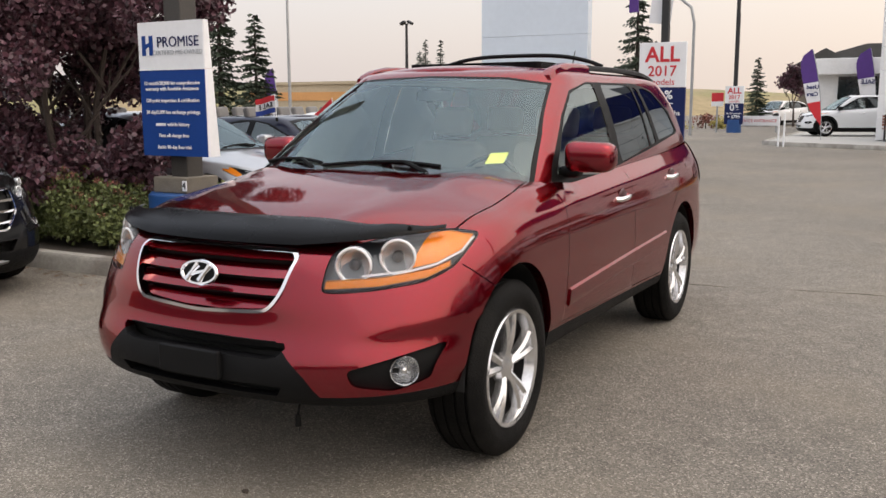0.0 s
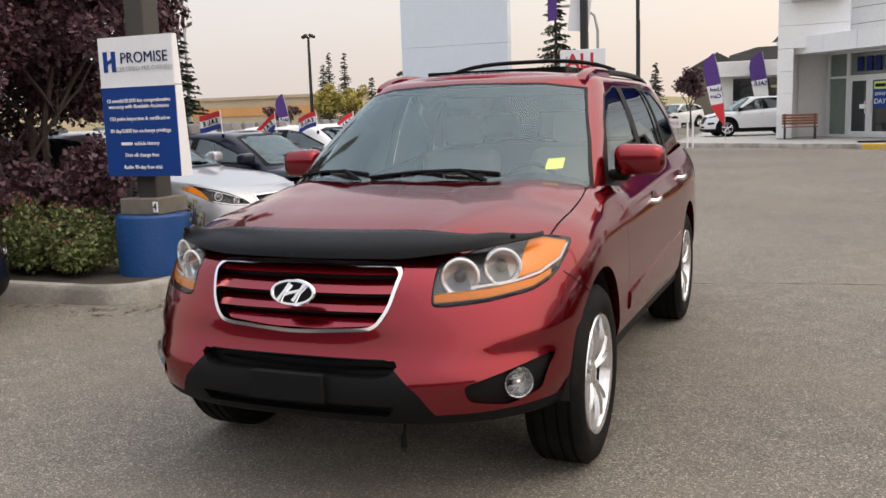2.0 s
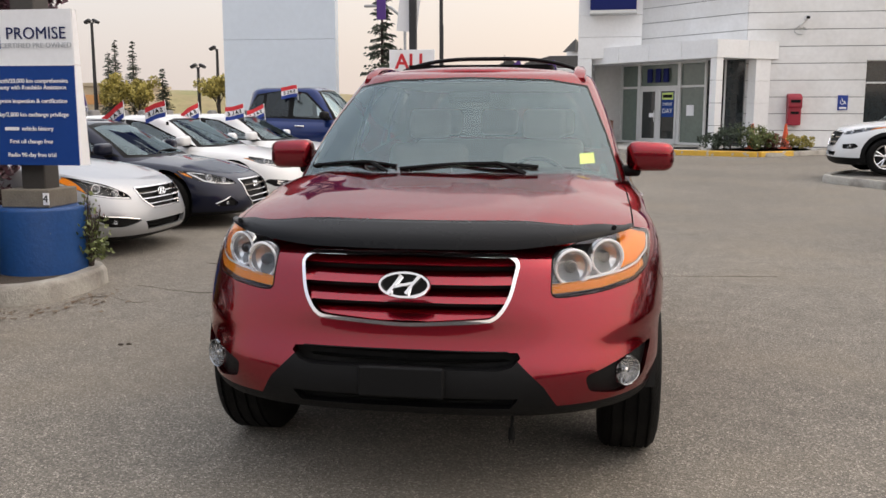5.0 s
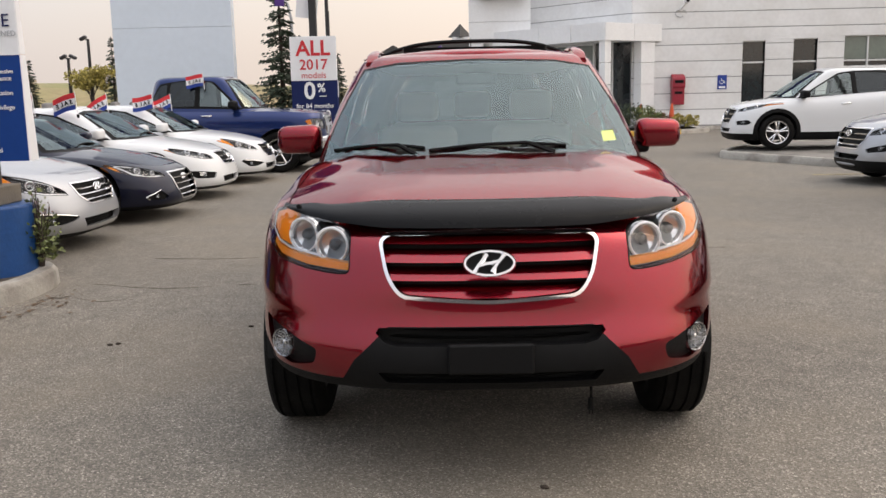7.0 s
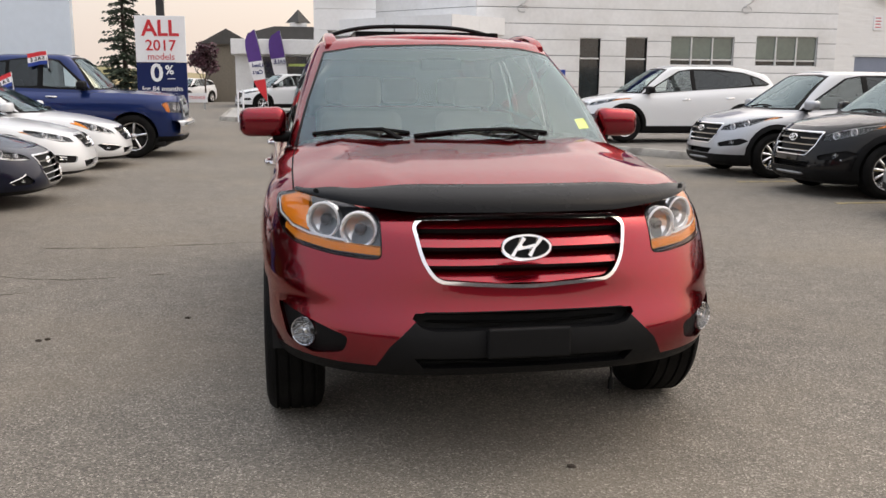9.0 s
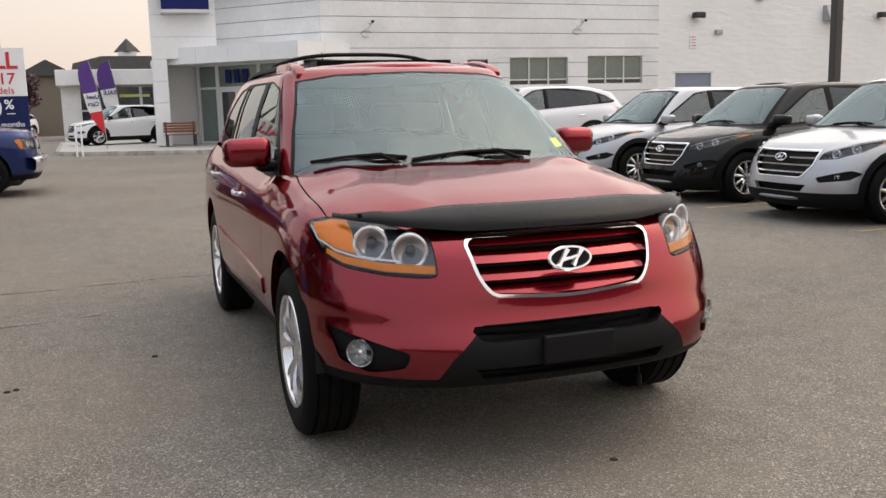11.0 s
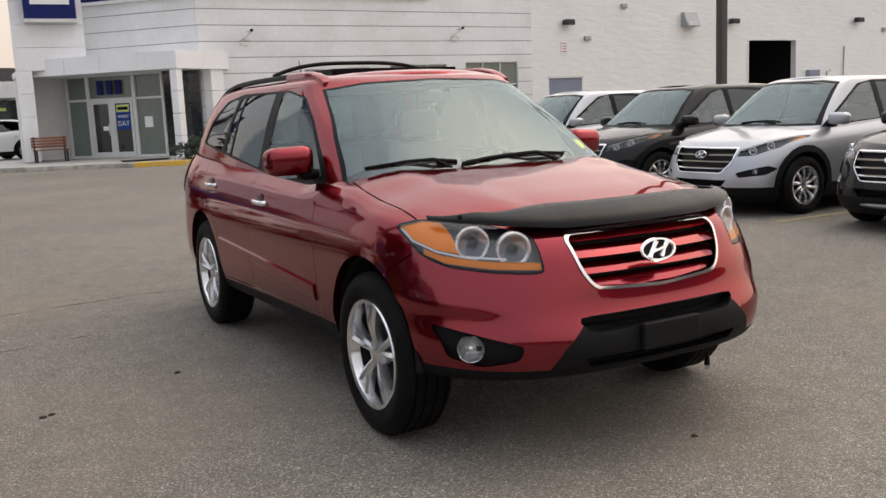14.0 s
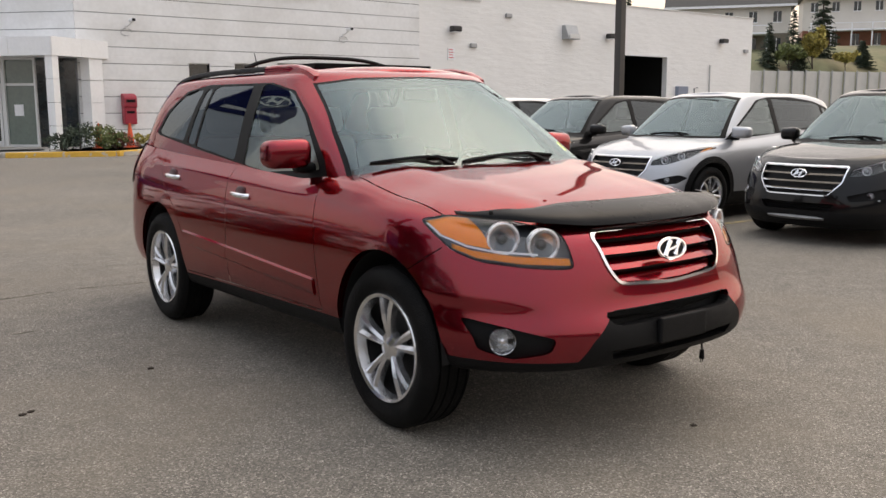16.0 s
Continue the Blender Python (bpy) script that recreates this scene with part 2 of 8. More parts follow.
def tube(bm, points, radius, sides=10, closed=False, cap=True, squash=1.0):
    """A round bar along points; radius a number or one for each point."""
    pts = [Vector(p) for p in points]
    rad = radius if isinstance(radius, (list, tuple)) else [radius] * len(pts)
    rings = []
    up = Vector((0, 0, 1))
    for i, p in enumerate(pts):
        a, b = pts[i - 1 if i or closed else 0], pts[(i + 1) % len(pts) if closed or i < len(pts) - 1 else i]
        d = (b - a).normalized()
        u = d.cross(up if abs(d.z) < 0.95 else Vector((1, 0, 0))).normalized()
        v = u.cross(d).normalized()
        rings.append([bm.verts.new(p + (u * math.cos(t) + v * math.sin(t) * squash) * rad[i]) for t in (2 * math.pi * k / sides for k in range(sides))])
    for i in range(len(rings) if closed else len(rings) - 1):
        r, q = rings[i], rings[(i + 1) % len(rings)]
        for k in range(sides):
            bm.faces.new((r[k], r[(k + 1) % sides], q[(k + 1) % sides], q[k]))
    if cap and not closed:
        bm.faces.new(rings[0][::-1]), bm.faces.new(rings[-1])
    return bm


def lathe(bm, profile, axis="z", at=(0, 0, 0), sides=32, close=False):
    """A profile of (radius, height) turned round an axis."""
    rings = []
    for r, h in profile:
        ring = []
        for k in range(sides):
            t = 2 * math.pi * k / sides
            a, b = r * math.cos(t), r * math.sin(t)
            p = {"z": (a, b, h), "x": (h, a, b), "y": (a, h, b)}[axis]
            ring.append(bm.verts.new(Vector(p) + Vector(at)))
        rings.append(ring)
    n = len(rings)
    for i in range(n if close else n - 1):
        a, b = rings[i], rings[(i + 1) % n]
        for k in range(sides):
            bm.faces.new((a[k], a[(k + 1) % sides], b[(k + 1) % sides], b[k]))
    bmesh.ops.remove_doubles(bm, verts=bm.verts, dist=1e-5)
    bmesh.ops.recalc_face_normals(bm, faces=bm.faces)
    return bm


def rounded(points, r, n=4):
    """A polygon with its corners rounded."""
    pts, res = [Vector(p) for p in points], []
    for i, p in enumerate(pts):
        a, b = pts[i - 1], pts[(i + 1) % len(pts)]
        da, db = a - p, b - p
        k = min(r, da.length * 0.45, db.length * 0.45)
        s, e = p + da.normalized() * k, p + db.normalized() * k
        for j in range(n + 1):
            t = j / n
            res.append(tuple(s * (1 - t) ** 2 + p * 2 * t * (1 - t) + e * t * t))
    return res


def oval(cx, cy, rx, ry, n=24):
    return [(cx + rx * math.cos(2 * math.pi * k / n), cy + ry * math.sin(2 * math.pi * k / n)) for k in range(n)]


def grow(poly, d):
    """A convex polygon moved outwards by d."""
    pts = [Vector(p) for p in poly]
    if sum(a.x * b.y - b.x * a.y for a, b in zip(pts, pts[1:] + pts[:1])) < 0:
        pts.reverse()
    res = []
    for i, p in enumerate(pts):
        e1, e2 = (p - pts[i - 1]), (pts[(i + 1) % len(pts)] - p)
        n1, n2 = Vector((e1.y, -e1.x)).normalized(), Vector((e2.y, -e2.x)).normalized()
        n = (n1 + n2).normalized()
        res.append(tuple(p + n * d / max(0.3, n.dot(n1))))
    return res


def carve(bm, poly, ax, test, mirror=False):
    """Cuts a convex polygon, seen along the third axis, into the faces that pass test; gives those inside."""
    pts = [Vector((-p[0], p[1])) if mirror else Vector(p) for p in poly]
    if sum(a.x * b.y - b.x * a.y for a, b in zip(pts, pts[1:] + pts[:1])) < 0:
        pts.reverse()
    i, j = ax
    lo, hi = [min(p[k] for p in pts) for k in (0, 1)], [max(p[k] for p in pts) for k in (0, 1)]
    faces = []
    for f in bm.faces:
        us, vs = [v.co[i] for v in f.verts], [v.co[j] for v in f.verts]
        if max(us) > lo[0] and min(us) < hi[0] and max(vs) > lo[1] and min(vs) < hi[1] and test(f.calc_center_median()):
            faces.append(f)
    for p, q in zip(pts, pts[1:] + pts[:1]):
        e = q - p
        if e.length < 1e-6 or not faces:
            continue
        no, co = Vector((0, 0, 0)), Vector((0, 0, 0))
        no[i], no[j], co[i], co[j] = e.y, -e.x, p.x, p.y
        no.normalize()
        geom = faces + list({x for f in faces for x in f.edges}) + list({x for f in faces for x in f.verts})
        res = bmesh.ops.bisect_plane(bm, geom=geom, dist=1e-5, plane_co=co, plane_no=no)
        faces = [f for f in res["geom"] if isinstance(f, bmesh.types.BMFace) and (f.calc_center_median() - co).dot(no) < 0]
    return faces


def lift(bm, faces):
    """Takes faces out of a bmesh into one of their own."""
    res, made = bmesh.new(), {}
    for f in faces:
        for v in f.verts:
            if v not in made:
                made[v] = res.verts.new(v.co)
        res.faces.new([made[v] for v in f.verts])
    bmesh.ops.delete(bm, geom=faces, context="FACES")
    return res


def edge_wall(bm, vec, test=None):
    """Turns the open edges of a sheet inwards by vec (a vector or a function of the vertex), so that its edge has depth."""
    es = [e for e in bm.edges if e.is_boundary and (test is None or all(test(v.co) for v in e.verts))]
    if es:
        r = bmesh.ops.extrude_edge_only(bm, edges=es)
        for v in [g for g in r["geom"] if isinstance(g, bmesh.types.BMVert)]:
            v.co += vec(v.co) if callable(vec) else Vector(vec)
    return bm


def prism(poly, ax, lo, hi, bevel=0.0):
    """A polygon in the plane ax drawn out along the third axis from lo to hi."""
    bm = bmesh.new()
    i, j = ax
    k = 3 - i - j
    def at(p, h):
        c = [0, 0, 0]
        c[i], c[j], c[k] = p[0], p[1], h
        return bm.verts.new(c)
    a, b = [at(p, lo) for p in poly], [at(p, hi) for p in poly]
    bm.faces.new(a), bm.faces.new(b[::-1])
    for q in range(len(poly)):
        w = (q + 1) % len(poly)
        bm.faces.new((a[q], b[q], b[w], a[w]))
    bmesh.ops.recalc_face_normals(bm, faces=bm.faces)
    if bevel:
        bmesh.ops.bevel(bm, geom=[e for e in bm.edges if abs(e.verts[0].co[k] - e.verts[1].co[k]) < 1e-6], offset=bevel, segments=2, affect="EDGES")
    return bm


def join(*bms):
    """Several bmeshes as one."""
    res = bms[0]
    for b in bms[1:]:
        me = bpy.data.meshes.new("joined")
        b.to_mesh(me)
        b.free()
        res.from_mesh(me)
        bpy.data.meshes.remove(me)
    return res


def moved(bm, m):
    bmesh.ops.transform(bm, matrix=m, verts=bm.verts)
    return bm


LETTERING = {}


def words(name, text, size, m, material, parent=None, depth=0.002, align="CENTER", bold=0.0, label=""):
    """Raised lettering as a mesh, lying in the xy plane of m."""
    key = (text, size, depth, align, bold)
    if key not in LETTERING:
        cu = bpy.data.curves.new(name, "FONT")
        cu.body, cu.size, cu.extrude, cu.align_x, cu.align_y, cu.offset = text, size, depth, align, "CENTER", bold
        cu.resolution_u = 3
        tmp = new(name, cu)
        LETTERING.update({key: bpy.data.meshes.new_from_object(tmp.evaluated_get(bpy.context.evaluated_depsgraph_get()))})
        bpy.data.objects.remove(tmp)
        bpy.data.curves.remove(cu)
    me = LETTERING[key].copy()
    me.materials.clear()
    me.materials.append(material)
    me.transform(m)
    ob = new(name, me)
    if parent:
        ob.parent = parent
    if label:
        ob["label"] = label
    return ob

# ---- cars: a shell lofted from level curves, with its openings cut out of it ----
# a car faces -y; y = 0 at the front axle, z = 0 on the ground
def soft_keys(y, ys, zs, reach=0.22):
    return sum(np.interp(y + d, ys, zs) for d in np.linspace(-reach, reach, 7)) / 7


def level_curve(lv, wb, counts, width):
    """Half of a level curve, from the middle of the front round the side to the middle of the rear."""
    zs, yf, nf, hw, y1, yr, nr, y2 = lv
    n1, n2, n3 = counts
    t = np.linspace(0, math.pi / 2, n1)
    xf, yfa = hw * np.sin(t) ** (2 / nf), y1 - (y1 - yf) * np.cos(t) ** (2 / nf)
    ys = np.linspace(y1, y2, n2 + 2)[1:-1]
    t = np.linspace(math.pi / 2, 0, n3)
    xr, yra = hw * np.sin(t) ** (2 / nr), y2 + (yr - y2) * np.cos(t) ** (2 / nr)
    x, y = np.concatenate([xf, np.full(n2, hw), xr]), np.concatenate([yfa, ys, yra])
    x[0] = x[-1] = 0
    x = x * soft_keys(y, *width)
    return np.stack([x, y, soft_keys(y, (yf, 0.0, wb, yr), zs)], -1)


def smooth_levels(curves, steps):
    """More level curves between those given, on a smooth line through them."""
    c = np.array(curves)
    p = np.concatenate([2 * c[:1] - c[1:2], c, 2 * c[-1:] - c[-2:-1]])
    rows = []
    for k in range(1, len(c)):
        for s in range(steps):
            t = s / steps
            a, b, d, e = p[k - 1], p[k], p[k + 1], p[k + 2]
            rows.append(0.5 * (2 * b + (d - a) * t + (2 * a - 5 * b + 4 * d - e) * t * t + (3 * b - a - 3 * d + e) * t ** 3))
    rows.append(c[-1])
    return rows


def shell(rows, cap=None, steps=8):
    """Both halves of a lofted skin. cap(x, y, xs, zs) gives the height of the top between the last curve's two sides, or None where it is open."""
    bm = bmesh.new()
    grid = {}
    def vert(key, p):
        if key not in grid:
            grid[key] = bm.verts.new(p)
        return grid[key]
    n = len(rows[0])
    def half(sign):
        def v(r, s):
            x, y, z = rows[r][s]
            mid = abs(x) < 1e-6
            return vert((r, s, 0 if mid else sign), (sign * x, y, z))
        def c(w, s):
            if w == 0:
                return v(len(rows) - 1, s)
            x, y, z = rows[-1][s]
            q = x * (1 - w / steps)
            if abs(x) < 1e-6:
                return v(len(rows) - 1, s)
            return vert(("c", w, s, 0 if w == steps else sign), (sign * q, y, cap(q, y, x, z)))
        quads = [(v(r, s), v(r, s + 1), v(r + 1, s + 1), v(r + 1, s)) for r in range(len(rows) - 1) for s in range(n - 1)]
        if cap:
            for s in range(n - 1):
                if all(cap(0, rows[-1][k][1], max(rows[-1][k][0], 1e-3), rows[-1][k][2]) is not None for k in (s, s + 1)):
                    quads += [(c(w, s), c(w, s + 1), c(w + 1, s + 1), c(w + 1, s)) for w in range(steps)]
        for q in quads:
            u = list(dict.fromkeys(q if sign > 0 else q[::-1]))
            if len(u) > 2:
                try:
                    bm.faces.new(u)
                except ValueError:
                    pass
    half(1), half(-1)
    bmesh.ops.recalc_face_normals(bm, faces=bm.faces)
    return bm


def gap(bm, pts, ax, test, width=0.005, mirror=False):
    """The faces of a narrow joint along a line."""
    res = []
    for p, q in zip(pts, pts[1:]):
        p, q = Vector(p), Vector(q)
        d = (q - p).normalized()
        n, d = Vector((-d.y, d.x)) * width / 2, d * width * 0.3
        res += [f for f in carve(bm, [tuple(p + n - d), tuple(p - n - d), tuple(q - n + d), tuple(q + n + d)], ax, test, mirror)]
    return [f for f in dict.fromkeys(res) if f.is_valid]


def pushed(bm, vec):
    for v in bm.verts:
        v.co += Vector(vec)
    return bm


def wheel(parent, x, y, r, rim_r, width, spokes, side, alloy=ALLOY, twin=True, sides=40):
    """A tyre with shoulders and grooves on a spoked alloy rim; side is +1 or -1 for the way its face looks."""
    w = width / 2
    hub = new("wheel")
    hub.parent, hub.location = parent, (x, y, r)
    prof = [(rim_r - 0.004, w * 0.80), (rim_r + 0.02, w * 0.95), (rim_r + 0.055, w * 1.03), (r - 0.055, w * 1.02), (r - 0.022, w * 0.93), (r - 0.006, w * 0.78)]
    tread = []
    for g in (0.62, 0.22, -0.22, -0.62):
        tread += [(r, w * (g + 0.10)), (r, w * (g + 0.05)), (r - 0.009, w * (g + 0.045)), (r - 0.009, w * (g - 0.045)), (r, w * (g - 0.05))]
    prof = prof + tread + [(a, -b) for a, b in reversed(prof)]
    rubber = lathe(bmesh.new(), prof, "x", sides=sides)
    part("tyre", rubber, TYRE, hub, angle=50)
    s = side
    bm = lathe(bmesh.new(), [(rim_r - 0.022, s * w * 0.55), (rim_r - 0.010, s * w * 0.92), (rim_r + 0.006, s * w * 0.97), (rim_r + 0.010, s * w * 0.90), (rim_r - 0.002, s * w * 0.78),
                             (rim_r - 0.006, s * w * 0.50)], "x", sides=sides, close=True)
    part("rim", bm, alloy, hub)
    part("rim_barrel", lathe(bmesh.new(), [(rim_r - 0.022, s * w * 0.54), (rim_r - 0.026, 0), (rim_r - 0.03, -s * w * 0.8), (rim_r - 0.004, -s * w * 0.8), (rim_r - 0.004, s * w * 0.5)], "x", sides=sides, close=True), WHEEL_SHADE, hub)
    part("brake_disc", lathe(bmesh.new(), [(0.001, s * 0.012), (0.05, s * 0.02), (0.055, s * 0.012), (rim_r * 0.66, s * 0.012), (rim_r * 0.66, -s * 0.01), (0.001, -s * 0.01)], "x", sides=24), WHEEL_SHADE, hub)
    def spoke(a0, spread, inner, outer):
        b = bmesh.new()
        u = []
        for k, t in enumerate(np.linspace(0, 1, 5)):
            rad = 0.035 + (rim_r - 0.045) * t
            a = a0 + spread * (t ** 0.8)
            wd = inner + (outer - inner) * t
            xo = s * (w * 0.72 + 0.012 * math.sin(math.pi * t) - 0.004 + 0.018 * t)
            ring = []
            for da, dx in ((-1, -0.034), (-0.86, -0.005), (0.0, 0.004), (0.86, -0.005), (1, -0.034)):
                c = Vector((xo + s * dx, 0, 0)) + Vector((0, math.cos(a), math.sin(a))) * rad + Vector((0, -math.sin(a), math.cos(a))) * wd * da
                ring.append(b.verts.new(c))
            u.append(ring)
        for p, q in zip(u, u[1:]):
            for k in range(5):
                b.faces.new((p[k], p[(k + 1) % 5], q[(k + 1) % 5], q[k]))
        b.faces.new(u[0]), b.faces.new(u[-1][::-1])
        bmesh.ops.recalc_face_normals(b, faces=b.faces)
        return b
    for k in range(spokes):
        a = math.pi / 2 + 2 * math.pi * k / spokes
        if twin:
            for sg in (-1, 1):
                part("spoke", spoke(a + sg * 0.10, sg * 0.085, 0.014, 0.0215), alloy, hub)
        else:
            part("spoke", spoke(a, 0.12, 0.016, 0.024), alloy, hub)
    part("hub_cap", lathe(bmesh.new(), [(0.001, s * w * 0.80), (0.026, s * w * 0.80), (0.032, s * w * 0.76), (0.062, s * w * 0.70), (0.072, s * w * 0.40), (0.001, s * w * 0.36)], "x", sides=20), alloy, hub)
    if spokes == 5:
        for k in range(5):
            a = math.pi / 2 + math.pi / 5 + 2 * math.pi * k / 5
            part("wheel_nut", lathe(bmesh.new(), [(0.001, s * w * 0.72), (0.009, s * w * 0.72), (0.011, s * w * 0.58)], "x", at=(0, 0.047 * math.cos(a), 0.047 * math.sin(a)), sides=8), CHROME, hub)
    return hub


def emblem(parent, m, rx, ry):
    """An oval badge with a slanted bar figure in it, lying in the xy plane of m."""
    plate = part("badge", moved(prism(oval(0, 0, rx, ry, 28), (0, 1), -0.006, 0.002, 0.002), m), SEAL, parent, "oval chrome-rimmed badge")
    ring = bmesh.new()
    tube(ring, [(rx * math.cos(a), ry * math.sin(a), 0.003) for a in np.linspace(0, 2 * math.pi, 33)[:-1]], rx * 0.085, 6, closed=True)
    part("badge_ring", moved(ring, m), CHROME, plate)
    fig = bmesh.new()
    for dx in (-0.36, 0.36):
        tube(fig, [(rx * (dx - 0.27), -ry * 0.74, 0.005), (rx * (dx - 0.03), 0, 0.006), (rx * (dx + 0.27), ry * 0.74, 0.005)], [rx * 0.15, rx * 0.10, rx * 0.15], 6)
    tube(fig, [(-rx * 0.40, -ry * 0.20, 0.005), (0, 0, 0.006), (rx * 0.40, ry * 0.20, 0.005)], rx * 0.10, 6)
    part("badge_figure", moved(fig, m), CHROME, plate)


def seat(parent, x, y, wide, material=SEAT, rests=1):
    b = bmesh.new()
    box(b, (x - wide / 2, y - 0.30, 0.52), (x + wide / 2, y + 0.24, 0.70), 0.05)
    part("seat_cushion", b, material, parent)
    b = bmesh.new()
    box(b, (x - wide / 2, -0.08, 0), (x + wide / 2, 0.08, 0.62), 0.06, 3, Matrix.Translation((0, y + 0.24, 0.62)) @ Matrix.Rotation(radians(-14), 4, "X"))
    part("seat_back", b, material, parent)
    for k in range(rests):
        hx = x + (k - (rests - 1) / 2) * wide / max(rests, 1)
        b = bmesh.new()
        box(b, (hx - 0.13, -0.05, 0.66), (hx + 0.13, 0.06, 0.84), 0.04, 3, Matrix.Translation((0, y + 0.24, 0.62)) @ Matrix.Rotation(radians(-14), 4, "X"))
        part("headrest", b, material, parent)


def build_car(name, label, category, sp, paint, fine=False):
    """A whole car from its numbers: shell, openings, lamps, glass, cabin, wheels."""
    car = thing(name, label, category)
    wb = sp["wb"]
    counts, steps = ((34, 64, 18), 5) if fine else ((20, 34, 10), 3)
    low = shell(smooth_levels([level_curve(v, wb, counts, sp["width"]) for v in sp["low"]], steps), sp["deck"], 10 if fine else 6)
    top = shell(smooth_levels([level_curve(v, wb, counts, sp["top_width"]) for v in sp["top"]], steps), sp["roof"], 10 if fine else 6)
    hub_r, arch = sp["tyre"], sp["arch"]
    if sp.get("sculpt"):
        for v in low.verts:
            v.co = sp["sculpt"](v.co)
    skins = [BVHTree.FromBMesh(low), BVHTree.FromBMesh(top)]
    def skin(k, x, z):
        """How far forward the skin lies at x, z: 0 the lower body, 1 the glasshouse."""
        hit = skins[k].ray_cast(Vector((x, -3, z)), Vector((0, 1, 0)))[0]
        return hit.y if hit else 0.0
    def flank(y, z):
        hit = skins[0].ray_cast(Vector((3, y, z)), Vector((-1, 0, 0)))[0]
        return hit.x if hit else sp["hw"]
    for yc in (0, wb):
        for sg in (1, -1):
            inside = carve(low, oval(yc, sp.get("arch_z", hub_r + 0.01), arch, arch * sp.get("arch_h", 1.0), 40 if fine else 24), (1, 2), lambda c: c.x * sg > 0.5)
            bmesh.ops.delete(low, geom=inside, context="FACES")
            edge_wall(low, (-0.07 * sg, 0, 0), lambda c: c.x * sg > 0.5 and abs(math.hypot(c.y - yc, (c.z - sp.get("arch_z", hub_r + 0.01)) / sp.get("arch_h", 1.0)) - arch) < 0.004)
            well = bmesh.new()
            ring = [(arch * 0.99 * math.cos(a), arch * 0.99 * math.sin(a) * sp.get("arch_h", 1.0)) for a in np.linspace(-0.02, math.pi + 0.02, 22)]
            az = sp.get("arch_z", hub_r + 0.01)
            rows = [[well.verts.new((sg * xx, yc + a, az + b)) for a, b in ring] for xx in (sp["hw"] - 0.05, 0.45)]
            for k in range(len(ring) - 1):
                well.faces.new((rows[0][k], rows[0][k + 1], rows[1][k + 1], rows[1][k]))
            well.faces.new(rows[1])
            part("wheel_arch_liner", well, CHASSIS, car)
    front = lambda c: c.y < 0.1
    # dark lower panels
    dark = bmesh.new()
    for poly in sp["dark_front"]:
        dark = join(dark, lift(low, carve(low, poly, (0, 2), front)))
    if sp.get("sill"):
        for sg in (1, -1):
            part("sill_trim", lift(low, carve(low, sp["sill"], (1, 2), lambda c: c.x * sg > 0.4)), TRIM, car)
    if sp.get("cladding"):
        for sg in (1, -1):
            for yc in (0, wb):
                az = sp.get("arch_z", hub_r + 0.01)
                got = carve(low, oval(yc, az, arch + 0.075, (arch + 0.075) * sp.get("arch_h", 1.0), 24), (1, 2), lambda c: c.x * sg > 0.5)
                part("arch_cladding", pushed(lift(low, got), (0.006 * sg, 0, 0)), TRIM, car)
    for poly in sp["intakes"]:
        for bm in (dark, low):
            got = carve(bm, poly, (0, 2), front)
            if got:
                bmesh.ops.delete(bm, geom=got, context="FACES")
                edge_wall(bm, (0, 0.05, 0), lambda c: min(p[0] for p in poly) - 0.01 < c.x < max(p[0] for p in poly) + 0.01 and min(p[1] for p in poly) - 0.01 < c.z < max(p[1] for p in poly) + 0.01 and c.y < -0.3)
        zs, xs = [p[1] for p in poly], [abs(p[0]) for p in poly]
        n = max(2, int((max(zs) - min(zs)) / 0.022))
        for k in range(n):
            z = min(zs) + (max(zs) - min(zs)) * (k + 0.5) / n
            b = bmesh.new()
            yb = sp["nose"] + 0.075
            tube(b, [(x, yb + 0.22 * (x / 0.8) ** 2, z) for x in np.linspace(-max(xs), max(xs), 11)], 0.006, 4)
            part("intake_bar", b, SEAL, car)
        # added near-black sheet: the shade of the intake is in its colour
        part("intake_shade_sheet", boxed((-max(xs) - 0.03, sp["nose"] + 0.115, min(zs) - 0.02), (max(xs) + 0.03, sp["nose"] + 0.135, max(zs) + 0.02), 0.004), HOLE, car)
    part("lower_bumper", dark, TRIM, car, "unpainted black lower bumper")
    # grille
    g = sp["grille"]
    opening = rounded(g["outline"], g.get("round", 0.03))
    got = carve(low, opening, (0, 2), front)
    face = lift(low, got)
    border = face.copy()
    inner = carve(border, grow(opening, -g.get("frame", 0.018)), (0, 2), front)
    bmesh.ops.delete(border, geom=inner, context="FACES")
    pushed(border, (0, -0.008, 0))
    edge_wall(border, (0, 0.03, 0))
    part("grille_surround", border, g.get("frame_mat", CHROME), car, g.get("frame_label", "bright chrome grille surround"))
    xs, zs = [p[0] for p in opening], [p[1] for p in opening]
    # near-black copy of the face, set back as painted shade behind the bars
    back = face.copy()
    part("grille_shade_sheet", pushed(back, (0, 0.07, 0)), HOLE, car)
    n = g["bars"]
    for k in range(n):
        z0, z1 = min(zs) + (max(zs) - min(zs)) * (k + g["fill"][0]) / n, min(zs) + (max(zs) - min(zs)) * (k + g["fill"][1]) / n
        bar = face.copy()
        keep = carve(bar, [(-2, z0), (2, z0), (2, z1), (-2, z1)], (0, 2), front)
        if not keep:
            bar.free()
            continue
        bar2 = lift(bar, keep)
        bar.free()
        pushed(bar2, (0, 0.012, 0))
        for v in bar2.verts:
            v.co.y += g.get("lean", 0.0) * (v.co.z - z0) / max(z1 - z0, 1e-3)
        edge_wall(bar2, lambda c, z0=z0, z1=z1: Vector((0, 0.035, 0)))
        part("grille_bar", bar2, g.get("bar_mat", CHROME), car)
    face.free()
